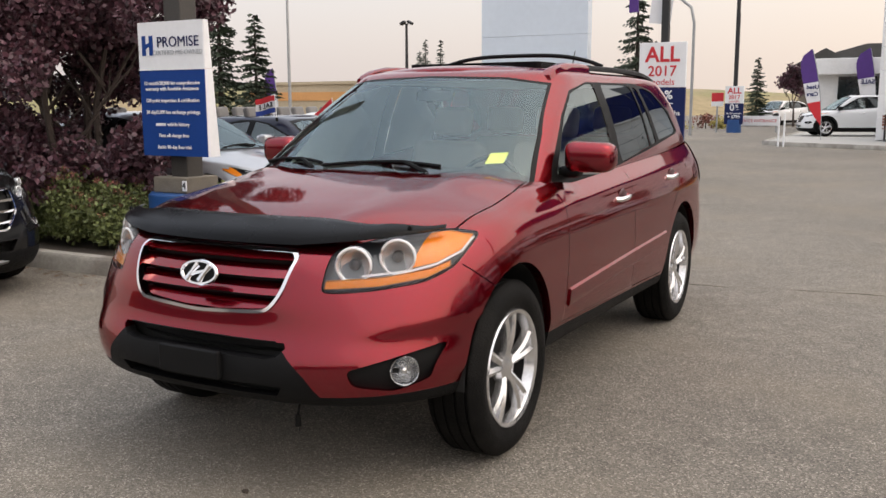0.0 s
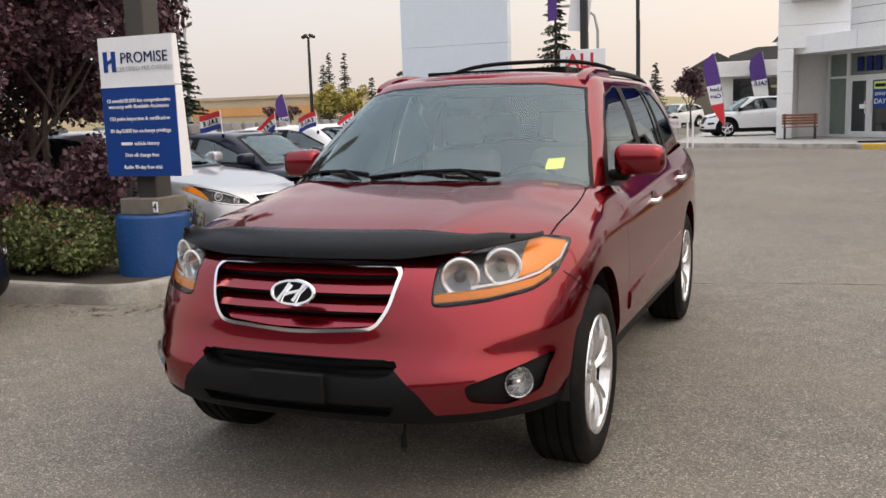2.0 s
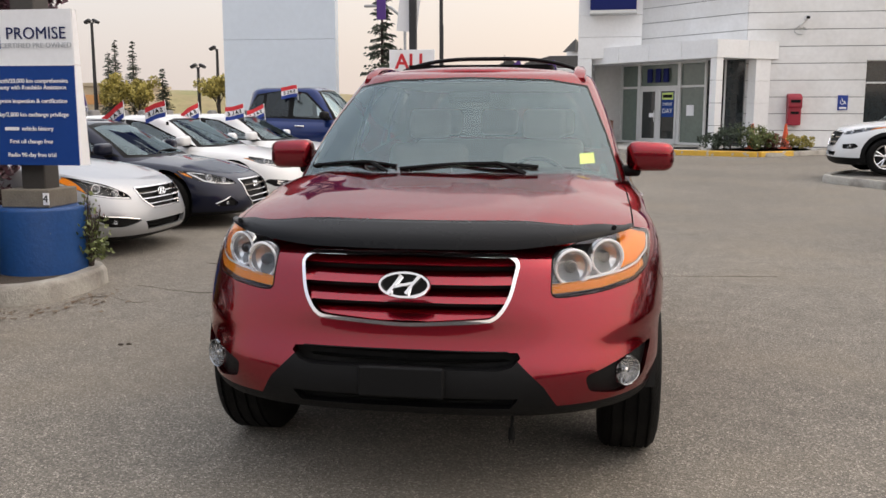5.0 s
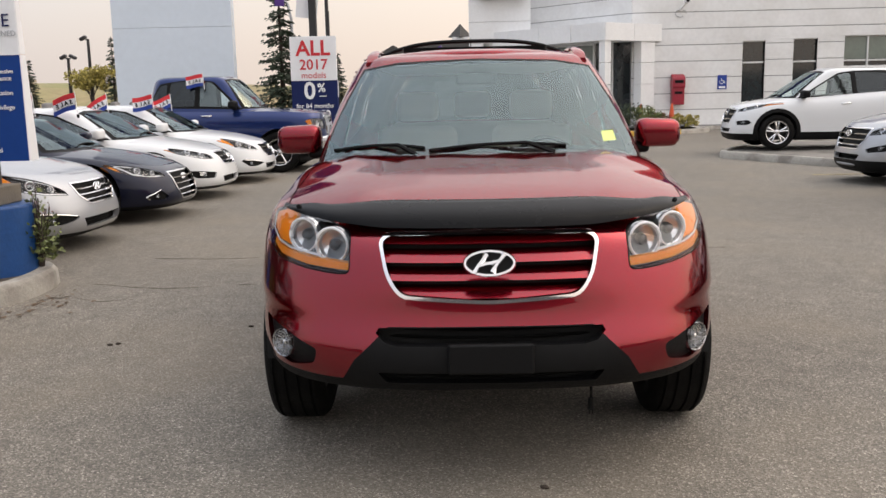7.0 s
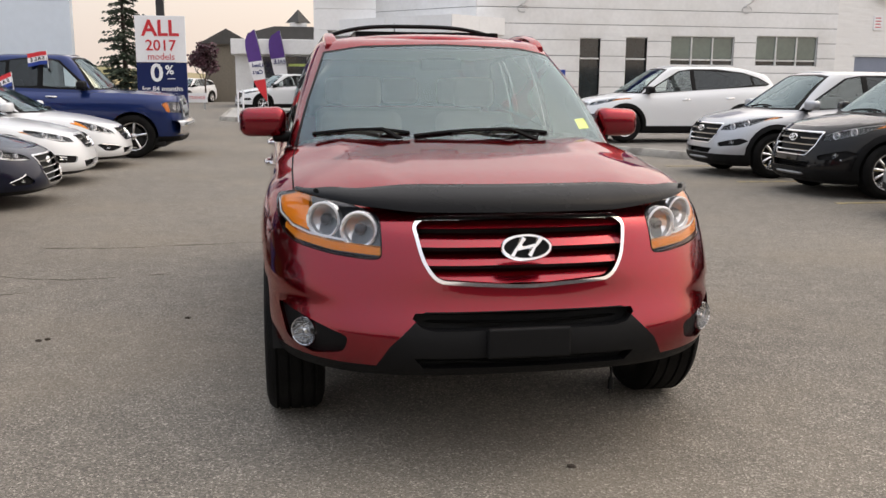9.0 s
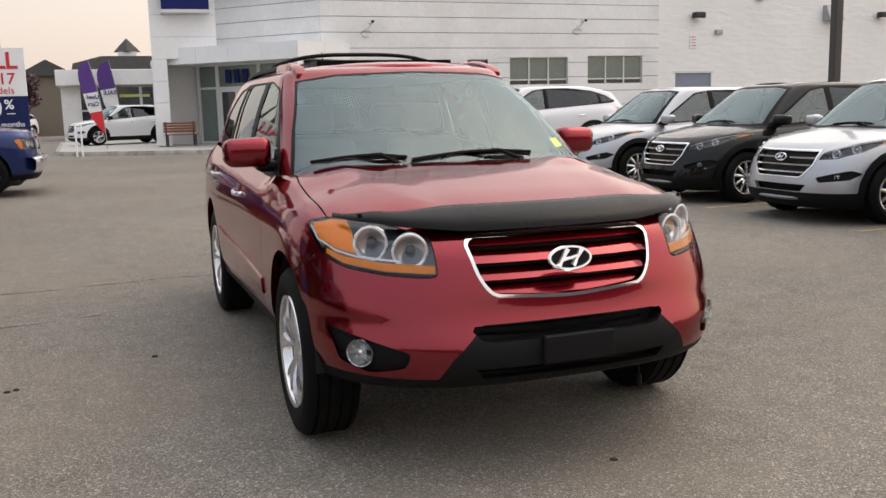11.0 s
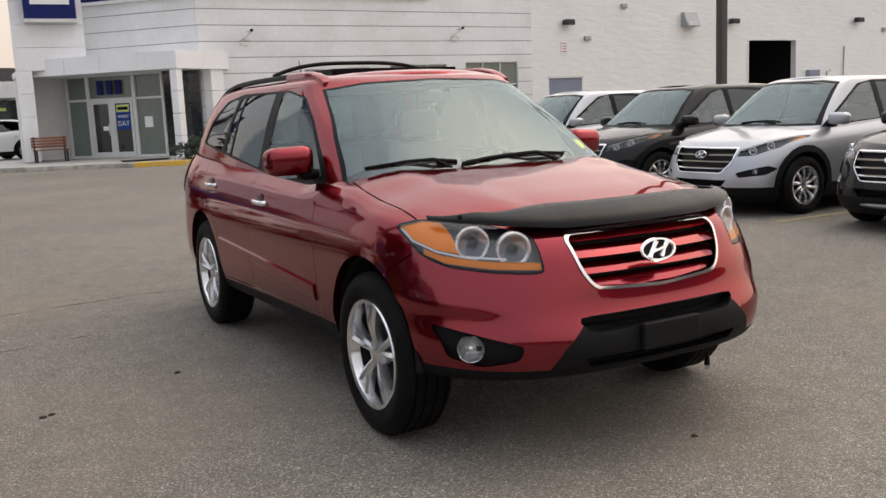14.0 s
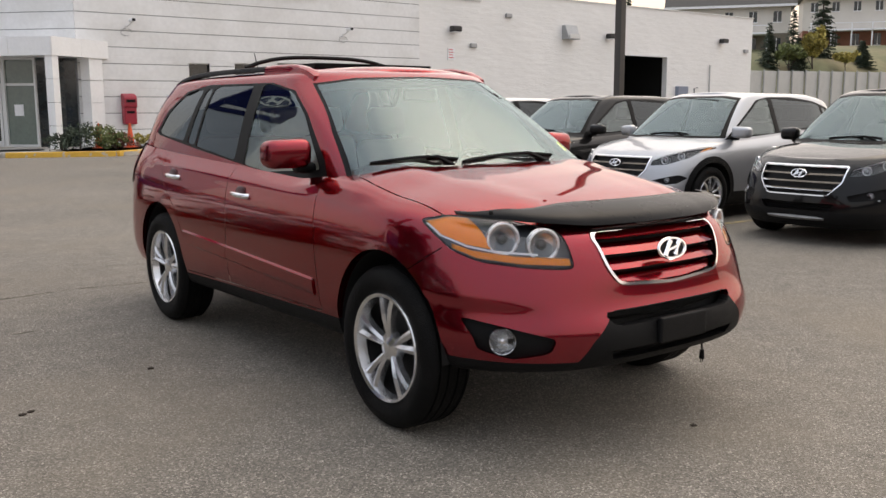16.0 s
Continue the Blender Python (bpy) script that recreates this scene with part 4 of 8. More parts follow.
HERO = dict(
    sculpt=hero_sculpt,
    wb=2.70, hw=0.945, tyre=0.368, rim=0.240, tread=0.235, track=0.808, arch=0.402, arch_z=0.380, arch_h=1.08, nose=-0.90,
    width=((-0.9, -0.3, 0.0, 0.5, 1.6, 2.5, 3.0, 3.7), (1.0, 1.0, 0.998, 0.985, 0.985, 0.998, 0.99, 0.965)),
    top_width=((0.0, 1.2, 2.4, 3.6), (1.0, 1.0, 0.995, 0.95)),
    low=[((0.365, 0.335, 0.305, 0.34), -0.80, 3.0, 0.865, 0.10, 3.62, 3.0, 3.0),
         ((0.388, 0.362, 0.335, 0.375), -0.865, 3.0, 0.900, 0.10, 3.70, 3.2, 3.0),
         ((0.455, 0.435, 0.41, 0.44), -0.900, 3.0, 0.922, 0.10, 3.735, 3.4, 3.0),
         ((0.54, 0.50, 0.50, 0.55), -0.895, 3.1, 0.938, 0.10, 3.745, 3.4, 3.0),
         ((0.635, 0.64, 0.64, 0.68), -0.858, 3.0, 0.945, 0.10, 3.735, 3.2, 3.0),
         ((0.76, 0.78, 0.80, 0.84), -0.838, 2.7, 0.945, 0.10, 3.70, 3.0, 3.0),
         ((0.87, 0.90, 0.95, 1.02), -0.800, 2.5, 0.930, 0.10, 3.66, 3.0, 3.0),
         ((0.925, 0.985, 1.06, 1.11), -0.745, 2.4, 0.893, 0.10, 3.63, 3.0, 3.0),
         ((0.955, 1.030, 1.145, 1.20), -0.675, 2.35, 0.835, 0.10, 3.60, 3.0, 3.0)],
    deck=suv_deck(((-0.70, 0.955), (-0.58, 1.005), (-0.40, 1.050), (-0.1, 1.102), (0.2, 1.143), (0.6, 1.160)), 0.55, 3.2),
    top=[((1.06, 0.99, 1.10, 1.14), 0.08, 3.6, 0.832, 0.72, 3.60, 3.2, 3.1),
         ((1.20, 1.13, 1.22, 1.26), 0.30, 3.4, 0.800, 0.84, 3.575, 3.2, 3.1),
         ((1.40, 1.36, 1.42, 1.44), 0.615, 2.8, 0.738, 1.08, 3.50, 3.2, 3.0),
         ((1.56, 1.55, 1.56, 1.555), 0.870, 2.4, 0.672, 1.32, 3.43, 3.2, 2.9),
         ((1.612, 1.615, 1.618, 1.59), 0.975, 2.4, 0.632, 1.38, 3.40, 3.2, 2.9),
         ((1.632, 1.640, 1.640, 1.61), 1.06, 2.4, 0.565, 1.42, 3.34, 3.2, 2.9)],
    roof=suv_roof(0.028),
    dark_front=[[(-1.0, 0.1), (1.0, 0.1), (1.0, 0.418), (-1.0, 0.418)], [(-0.415, 0.612), (0.415, 0.612), (0.455, 0.545), (0.505, 0.475), (0.565, 0.418), (-0.565, 0.418), (-0.505, 0.475), (-0.455, 0.545)]],
    sill=[(0.34, 0.1), (2.36, 0.1), (2.36, 0.385), (0.34, 0.432)], under=0.30,
    intakes=[[(-0.395, 0.608), (0.395, 0.608), (0.405, 0.590), (0.375, 0.560), (0.33, 0.548), (-0.33, 0.548), (-0.375, 0.560), (-0.405, 0.590)], [(-0.40, 0.452), (0.40, 0.452), (0.37, 0.412), (-0.37, 0.412)]],
    grille=dict(outline=[(-0.395, 0.903), (-0.365, 0.931), (0.0, 0.937), (0.365, 0.931), (0.395, 0.903), (0.368, 0.780), (0.318, 0.708), (0.0, 0.688), (-0.318, 0.708), (-0.368, 0.780)], round=0.06, frame=0.0125,
                bars=4, fill=(0.26, 0.90), lean=0.034, bar_mat=RED, badge=(-0.838, 0.832, 14, 0.086)),
    lamp=[(0.502, 0.786), (0.56, 0.784), (0.68, 0.793), (0.80, 0.812), (0.852, 0.850), (0.868, 0.915), (0.866, 0.966), (0.79, 0.986), (0.62, 0.966), (0.500, 0.930)], lamp_back=0.1,
    amber=[[(0.755, 0.862), (0.81, 0.876), (0.850, 0.908), (0.856, 0.935), (0.854, 0.956), (0.79, 0.976), (0.748, 0.972)], [(0.512, 0.797), (0.68, 0.806), (0.68, 0.832), (0.510, 0.822)], [(0.68, 0.806), (0.80, 0.826), (0.80, 0.852), (0.68, 0.832)], [(0.80, 0.826), (0.842, 0.856), (0.838, 0.874), (0.80, 0.852)]],
    lamp_lines=[[(0.62, 0.838), (0.755, 0.850), (0.755, 0.858), (0.62, 0.846)], [(0.755, 0.850), (0.813, 0.866), (0.81, 0.874), (0.755, 0.858)], [(0.813, 0.866), (0.856, 0.902), (0.851, 0.908), (0.81, 0.874)],
                [(0.851, 0.904), (0.857, 0.902), (0.862, 0.950), (0.856, 0.950)]], bulb_mat=LAMP_DARK,
    bowls=[(0.572, 0.876, -0.640, 0.065, 20), (0.692, 0.900, -0.548, 0.064, 28)],
    fog=dict(outline=[(0.868, 0.594), (0.625, 0.520), (0.640, 0.462), (0.75, 0.432), (0.835, 0.465)], lamp=(0.768, 0.505, -0.600, 0.053, 36)),
    side_seams=[[(0.63, 1.0), (0.60, 0.85), (0.55, 0.44)], [(1.66, 1.09), (1.63, 0.8), (1.63, 0.418)], [(2.72, 1.13), (2.62, 0.95), (2.38, 0.78), (2.27, 0.62)], [(0.55, 0.442), (1.63, 0.418), (2.28, 0.404)],
                [(-0.36, 0.858), (-0.28, 0.802), (-0.20, 0.752)]],
    front_seams=[],
    hood_seams=[[(0.800, -0.30), (0.802, 0.0), (0.795, 0.25), (0.775, 0.42), (0.72, 0.47)]],
    moulding=[(0.60, 0.522), (0.61, 0.588), (1.20, 0.614), (2.26, 0.660), (2.22, 0.592), (1.20, 0.548)],
    hood=[(-0.799, -0.62), (0.799, -0.62), (0.799, 0.44), (-0.799, 0.44)],
    screen=[(-0.792, 1.088), (0.792, 1.088), (0.720, 1.31), (0.618, 1.562), (0.42, 1.592), (0.0, 1.604), (-0.42, 1.592), (-0.618, 1.562), (-0.720, 1.31)], screen_back=1.26, frit=0.011,
    dlo=[(0.63, 1.066), (0.70, 1.165), (0.985, 1.40), (1.20, 1.525), (1.50, 1.574), (2.40, 1.582), (2.76, 1.545), (3.00, 1.41), (3.11, 1.268), (3.02, 1.240), (2.3, 1.172), (1.3, 1.070)],
    windows=[[(0.725, 1.12), (1.0, 1.388), (1.208, 1.515), (1.51, 1.566), (1.60, 1.568), (1.60, 1.110), (1.3, 1.082)], [(1.73, 1.127), (1.73, 1.566), (2.24, 1.570), (2.30, 1.545), (2.345, 1.192), (2.3, 1.187)],
             [(2.375, 1.196), (2.325, 1.552), (2.375, 1.560), (2.42, 1.54), (2.505, 1.210)],
             [(2.575, 1.218), (2.47, 1.55), (2.60, 1.554), (2.745, 1.53), (2.97, 1.40), (3.07, 1.275), (3.0, 1.252)]],
    backlight=[(-0.60, 1.22), (0.60, 1.22), (0.54, 1.53), (-0.54, 1.53)], rear_from=3.2,
    mirror=(0.938, 0.83, 1.205), handles=[(1.45, 0.945), (2.46, 0.995)], wiper=(1.162, 0.20, 1.0), tail=[(3.30, 0.90), (3.22, 1.10), (3.34, 1.19), (3.9, 1.20), (3.9, 0.90)], sticker=[(0.588, 1.184), (0.658, 1.186), (0.652, 1.233), (0.584, 1.230)],
    cab=(0.42, 3.0), cowl=1.13, rear_view=(0.98, 1.50), dash_mat=LIGHT_CABIN,
    lamp_label="clear headlight with amber turn signal")

hero = build_car("red_suv", "dark red pearl crossover SUV with black hood deflector", "car", HERO, RED, fine=True)

# smoked deflector along the front edge of the hood
b = bmesh.new()
rows = []
for x in np.linspace(-0.80, 0.80, 65):
    q = abs(x) / 0.80
    yb = -0.766 + 0.18 * q ** 2 + 0.205 * q ** 7
    zb = 0.944 + 0.050 * max(0.0, (q - 0.46) / 0.54) ** 1.15
    k = 1 - 0.50 * step01((q - 0.42) / 0.42) - 0.36 * step01((q - 0.80) / 0.20)
    rows.append([b.verts.new((x * (1 - 0.01 * t), yb + (0.165 * t - 0.030 * math.sin(math.pi * t)) * k, zb + (0.084 * t ** 0.85 + 0.003) * k)) for t in np.linspace(0, 1, 9)])
for r, s in zip(rows, rows[1:]):
    for k in range(8):
        b.faces.new((r[k], r[k + 1], s[k + 1], s[k]))
edge_wall(b, (0, 0.012, -0.004))
bmesh.ops.recalc_face_normals(b, faces=b.faces)
part("hood_deflector", b, DEFLECTOR, hero, "smoked black plastic hood deflector")
for sg in (1, -1):
    for xx in (0.72, 0.60):
        part("deflector_screw", lathe(bmesh.new(), [(0.001, -0.004), (0.008, -0.003), (0.010, 0.004)], "y", at=(sg * xx, -0.60 if xx < 0.7 else -0.50, 0.990 if xx < 0.7 else 1.004), sides=8), SEAL, hero)

# roof rails and cross bar
roof_mesh = bmesh.new()
roof_mesh.from_mesh(next(c for c in hero.children if c.name.split(".")[0] == "roof").data)
roof_skin = BVHTree.FromBMesh(roof_mesh)
roof_mesh.free()


def roof_z(x, y):
    hit = roof_skin.ray_cast(Vector((x, y, 3)), Vector((0, 0, -1)))[0]
    return hit.z if hit else 1.60


def rail_solid(sg, keys, wide, sink):
    """A bar along the roof edge: keys of (y, x, clearance, height)."""
    bm, rings = bmesh.new(), []
    for y in np.linspace(keys[0][0], keys[-1][0], 15):
        x, up, tall = (float(np.interp(y, [k[0] for k in keys], [k[i] for k in keys])) for i in (1, 2, 3))
        z = roof_z(sg * x, y) + up
        rings.append([bm.verts.new((sg * (x + dx * wide), y, z + dz)) for dx, dz in ((-0.5, -sink), (-0.42, tall * 0.7), (-0.2, tall), (0.2, tall * 0.96), (0.42, tall * 0.6), (0.5, -sink))])
    for p, q in zip(rings, rings[1:]):
        for k in range(6):
            bm.faces.new((p[k], p[(k + 1) % 6], q[(k + 1) % 6], q[k]))
    bm.faces.new(rings[0]), bm.faces.new(rings[-1][::-1])
    bmesh.ops.recalc_face_normals(bm, faces=bm.faces)
    return bm


for sg in (1, -1):
    rail = new("roof_rail")
    rail.parent = hero
    part("rail_foot", rail_solid(sg, [(1.13, 0.572, 0, 0.002), (1.22, 0.575, 0, 0.022), (1.38, 0.575, 0, 0.040), (1.60, 0.572, 0, 0.044), (1.72, 0.572, 0, 0.040)], 0.072, 0.02), RED, rail, "red roof rail foot")
    part("rail_bar", rail_solid(sg, [(1.70, 0.572, 0.012, 0.028), (2.2, 0.575, 0.016, 0.026), (2.8, 0.570, 0.012, 0.026), (3.08, 0.560, 0.0, 0.024), (3.2, 0.555, 0, 0.004)], 0.046, 0.004), TRIM, rail)
b = bmesh.new()
tube(b, [(x, 2.05, 1.680 + 0.078 * (1 - abs(x / 0.57) ** 3.2)) for x in np.linspace(-0.57, 0.57, 21)], 0.0125, 8)
part("cross_bar", b, SEAL, hero, "black roof cross bar")
b = bmesh.new()
tube(b, [(0.0, 3.00, 1.652), (0.0, 3.03, 1.69), (0.0, 3.10, 1.842)], [0.016, 0.006, 0.003], 6)
part("antenna", b, SEAL, hero)
b = boxed((-0.42, 1.42, 1.660), (0.42, 1.95, 1.672), 0.03)
part("sunroof", b, DEFLECTOR, hero)

# blank plate holder, windshield sticker, block heater plug
b = boxed((-0.15, -0.925, 0.452), (0.15, -0.895, 0.562), 0.010)
part("plate_holder", b, TRIM, hero, "blank black plate holder")
b = bmesh.new()
tube(b, [(0.37, -0.70, 0.40), (0.372, -0.74, 0.33), (0.37, -0.745, 0.30)], 0.005, 6)
tube(b, [(0.37, -0.745, 0.305), (0.37, -0.745, 0.262)], [0.010, 0.013], 8)
for dx in (-0.006, 0.006):
    tube(b, [(0.37 + dx, -0.745, 0.262), (0.37 + dx, -0.745, 0.244)], 0.002, 5)
part("block_heater_plug", b, SEAL, hero, "dangling black heater plug")

# ---- the other cars ----
def car_spec(fo, wb, ro, hw, h, gc, nose_z, fender_z, belt0, belt1, tail_z, ws0, ws1, roof_end, tail_top, tyre, rim, cowl, roof_hw, **more):
    """Numbers of a car from its main sizes."""
    fr = (0.0, 0.07, 0.20, 0.38, 0.56, 0.74, 0.89, 1.0)
    fy = (0.12, 0.04, 0.0, 0.005, 0.025, 0.06, 0.12, 0.21)
    fw = (0.91, 0.95, 0.975, 0.99, 1.0, 0.995, 0.965, 0.89)
    fn = (3.0, 3.0, 3.1, 3.1, 2.9, 2.7, 2.5, 2.4)
    tail = wb + ro
    low = []
    for f, dy, w, n in zip(fr, fy, fw, fn):
        zs = tuple(gc + (top - gc) * f for top in (nose_z, fender_z, belt1, tail_z))
        low.append((zs, -fo + dy, n, hw * w, 0.12, tail - dy * 0.6, n, wb + 0.25))
    top = []
    for k, t in enumerate((-0.12, 0.15, 0.5, 0.82, 0.95, 1.0)):
        q = (0, 0, 0, 0, 0.03, 0.10)[k]
        zt = h - 0.012
        z = lambda a, drop=0.0: a + (zt - drop - a) * t
        top.append(((z(cowl, 0.02), z(belt0), z(belt1, 0.02), z(tail_z, more.get("roof_drop", 0.09))), ws0 + (ws1 - ws0) * t + q, 3.4, (0.875 + (roof_hw / hw - 0.875) * t) * hw - q * 0.6, ws0 + 0.55 + (ws1 - ws0 - 0.3) * t + q * 0.6, tail_top + (roof_end - tail_top) * t - q, 3.0, roof_end - 0.45))
    hood_keys = ((-fo + 0.2, nose_z), (-fo + 0.34, nose_z + 0.045), (-0.2, (nose_z + cowl) / 2 + 0.03), (ws0, cowl - 0.005), (ws0 + 0.5, cowl))
    front_deck = suv_deck(hood_keys, ws0 + 0.42, 3.0)
    def deck(x, y, xs, z):
        if y > 1.0 and more.get("trunk") and y > more["trunk"]:
            return z + 0.03 * (1 - (abs(x) / xs) ** 3)
        return front_deck(x, y, xs, z)
    up = h - belt0
    a0, a1 = ws0 + 0.24, ws1 + 0.25
    dlo_end = more.get("dlo_end", roof_end - 0.25)
    zt, dip, bp = h - 0.085, more.get("roof_drop", 0.09), max(1.52, a1 + 0.28)
    sp = dict(wb=wb, hw=hw, tyre=tyre, rim=rim, tread=0.225, track=hw - 0.125, arch=tyre + 0.05, nose=-fo,
              width=((-0.9, 0.0, 0.6, 1.6, wb - 0.3, wb + 0.3, tail), (1.0, 0.998, 0.984, 0.984, 0.998, 0.99, 0.95)), top_width=((0.0, 1.2, wb, tail), (1.0, 1.0, 0.985, 0.90)),
              low=low, deck=deck, top=top, roof=suv_roof(0.025),
              hood=[(-hw * 0.80, -fo + 0.24), (hw * 0.80, -fo + 0.24), (hw * 0.84, ws0 + 0.2), (-hw * 0.84, ws0 + 0.2)], hood_z=nose_z - 0.06,
              screen=[(-hw * 0.845, cowl - 0.02), (hw * 0.845, cowl - 0.02), (roof_hw * 0.955, h - 0.085), (roof_hw * 0.6, h - 0.055), (-roof_hw * 0.6, h - 0.055), (-roof_hw * 0.955, h - 0.085)], screen_back=ws1 + 0.22, frit=0.03,
              dlo=[(a0 + 0.05, belt0 + 0.02), (a1, zt - 0.03), (a1 + 0.30, zt + 0.012), ((a1 + dlo_end - 0.35) / 2, zt + 0.016), (dlo_end - 0.65, zt - dip * 0.3), (dlo_end - 0.28, zt - 0.05 - dip * 0.6), (dlo_end, belt1 + 0.10), (dlo_end - 0.1, belt1 + 0.055)],
              windows=[[(a0 + 0.16, belt0 + 0.055), (a1 + 0.03, zt - 0.05), (a1 + 0.16, zt - 0.025), (bp - 0.02, zt - 0.010), (bp, belt0 + 0.09)],
                       [(bp + 0.10, belt0 + 0.095), (bp + 0.08, zt - 0.008), (dlo_end - 0.70, zt - 0.015 - dip * 0.3), (dlo_end - 0.50, zt - 0.035 - dip * 0.45), (dlo_end - 0.46, belt1 + 0.07)],
                       [(dlo_end - 0.40, belt1 + 0.075), (dlo_end - 0.44, zt - 0.06 - dip * 0.5), (dlo_end - 0.30, zt - 0.075 - dip * 0.6), (dlo_end - 0.04, belt1 + 0.11)]],
              backlight=[(-roof_hw * 0.85, tail_z + 0.10), (roof_hw * 0.85, tail_z + 0.10), (roof_hw * 0.75, h - 0.13), (-roof_hw * 0.75, h - 0.13)], rear_from=roof_end - 0.3,
              mirror=(hw + 0.02, ws0 + 0.42, belt0 + 0.12), handles=[(1.40, belt0 - 0.10), (2.42, belt0 - 0.07)], wiper=(cowl + 0.025, ws0 + 0.06, 1.0),
              cab=(ws0 + 0.22, roof_end - 0.4), cowl=cowl, rear_view=(ws1 + 0.05, h - 0.17), seat_mat=CABIN, handle_mat=more.get("handle_mat", CHROME),
              twin=more.get("twin", True), dark_front=[], intakes=[], bulb_mat=REFLECTOR, lamp_back=0.1)
    sp.update(more)
    return sp


def hex_grille(w0, w1, z1, z0, bars, badge_y, badge_z, tilt=12, size=0.085, **kw):
    zm = z0 + (z1 - z0) * 0.45
    d = dict(outline=[(-w0, z1), (w0, z1), (w0 * 0.97, zm), (w1, z0), (-w1, z0), (-w0 * 0.97, zm)], round=0.035, frame=0.013, bars=bars, fill=(0.68, 0.92), lean=-0.014, badge=(badge_y, badge_z, tilt, size))
    d.update(kw)
    return d


def tucson(paint, label, **kw):
    sp = car_spec(0.85, 2.67, 0.955, 0.925, 1.645, 0.18, 0.885, 0.975, 1.00, 1.12, 1.12, 0.10, 0.98, 3.30, 3.52, 0.348, 0.225, 1.06, 0.62,
                  dark_front=[[(-1, 0.1), (1, 0.1), (1, 0.36), (-1, 0.36)]], sill=[(0.3, 0.1), (2.4, 0.1), (2.4, 0.36), (0.3, 0.36)], cladding=True,
                  intakes=[[(-0.42, 0.445), (0.42, 0.445), (0.36, 0.365), (-0.36, 0.365)]],
                  grille=hex_grille(0.485, 0.345, 0.835, 0.52, 4, -0.795, 0.745, 14, 0.085), dlo_end=3.28,
                  roof_drop=0.13,
                  lamp=[(0.50, 0.722), (0.515, 0.795), (0.72, 0.890), (0.852, 0.945), (0.874, 0.915), (0.82, 0.812), (0.67, 0.735)], lamp_round=0.015, lamp_label="swept clear headlight", housing_mat=LAMP_DARK,
                  bowls=[(0.62, 0.785, -0.615, 0.042, 25), (0.745, 0.835, -0.48, 0.042, 35)], amber=[[(0.848, 0.86), (1.0, 0.88), (1.0, 1.0), (0.848, 1.0)]],
                  fog=dict(outline=[(0.52, 0.530), (0.80, 0.612), (0.862, 0.575), (0.80, 0.505), (0.56, 0.475)], lamp=(0.70, 0.545, -0.655, 0.032, 25), strip=(0.482,)),
                  lamp_lines=[[(0.515, 0.782), (0.72, 0.877), (0.72, 0.887), (0.513, 0.792)], [(0.72, 0.877), (0.85, 0.932), (0.85, 0.942), (0.72, 0.887)]], twin=False, spokes=10, tail=[(3.15, 0.90), (3.15, 1.02), (3.9, 1.06), (3.9, 0.90)], **kw)
    suv = build_car("parked_suv", label, "car", sp, paint)
    bar = tube(bmesh.new(), [(x, -0.845 + 0.20 * abs(x / 0.55) ** 2.6, 0.285 + 0.02 * abs(x / 0.55) ** 3) for x in np.linspace(-0.55, 0.55, 15)], 0.032, 8, squash=0.7)
    part("skid_bar", bar, SKID, suv, "dull silver skid bar")
    return suv


def santa_fe(paint, label):
    sp = car_spec(0.90, 2.75, 1.10, 0.94, 1.69, 0.19, 0.93, 1.01, 1.04, 1.20, 1.18, 0.10, 1.02, 3.55, 3.80, 0.365, 0.236, 1.09, 0.62, roof_drop=0.19,
                  dark_front=[[(-1, 0.1), (1, 0.1), (1, 0.34), (-1, 0.34)]], sill=[(0.3, 0.1), (2.45, 0.1), (2.45, 0.36), (0.3, 0.36)], cladding=True,
                  intakes=[[(-0.42, 0.45), (0.42, 0.45), (0.36, 0.37), (-0.36, 0.37)]],
                  grille=hex_grille(0.46, 0.33, 0.88, 0.56, 3, -0.845, 0.76, 14, 0.09), dlo_end=3.45,
                  lamp=[(0.49, 0.80), (0.51, 0.86), (0.72, 0.935), (0.88, 0.985), (0.90, 0.96), (0.82, 0.87), (0.66, 0.81)], lamp_round=0.015, lamp_label="swept clear headlight",
                  bowls=[(0.62, 0.85, -0.66, 0.036, 25), (0.755, 0.90, -0.52, 0.036, 35)], amber=[[(0.835, 0.90), (1.0, 0.92), (1.0, 1.1), (0.845, 1.1)]],
                  mirror_mat=TRIM, drl=[(0.50, 0.842), (0.72, 0.915), (0.89, 0.965), (0.89, 0.99), (0.72, 0.945), (0.50, 0.868)],
                  fog=dict(outline=[(0.58, 0.60), (0.80, 0.63), (0.85, 0.57), (0.80, 0.52), (0.62, 0.52)], lamp=(0.72, 0.57, -0.68, 0.035, 25)),
                  tail=[(3.45, 0.95), (3.40, 1.08), (4.1, 1.14), (4.1, 0.95)])
    return build_car("parked_suv", label, "car", sp, paint)


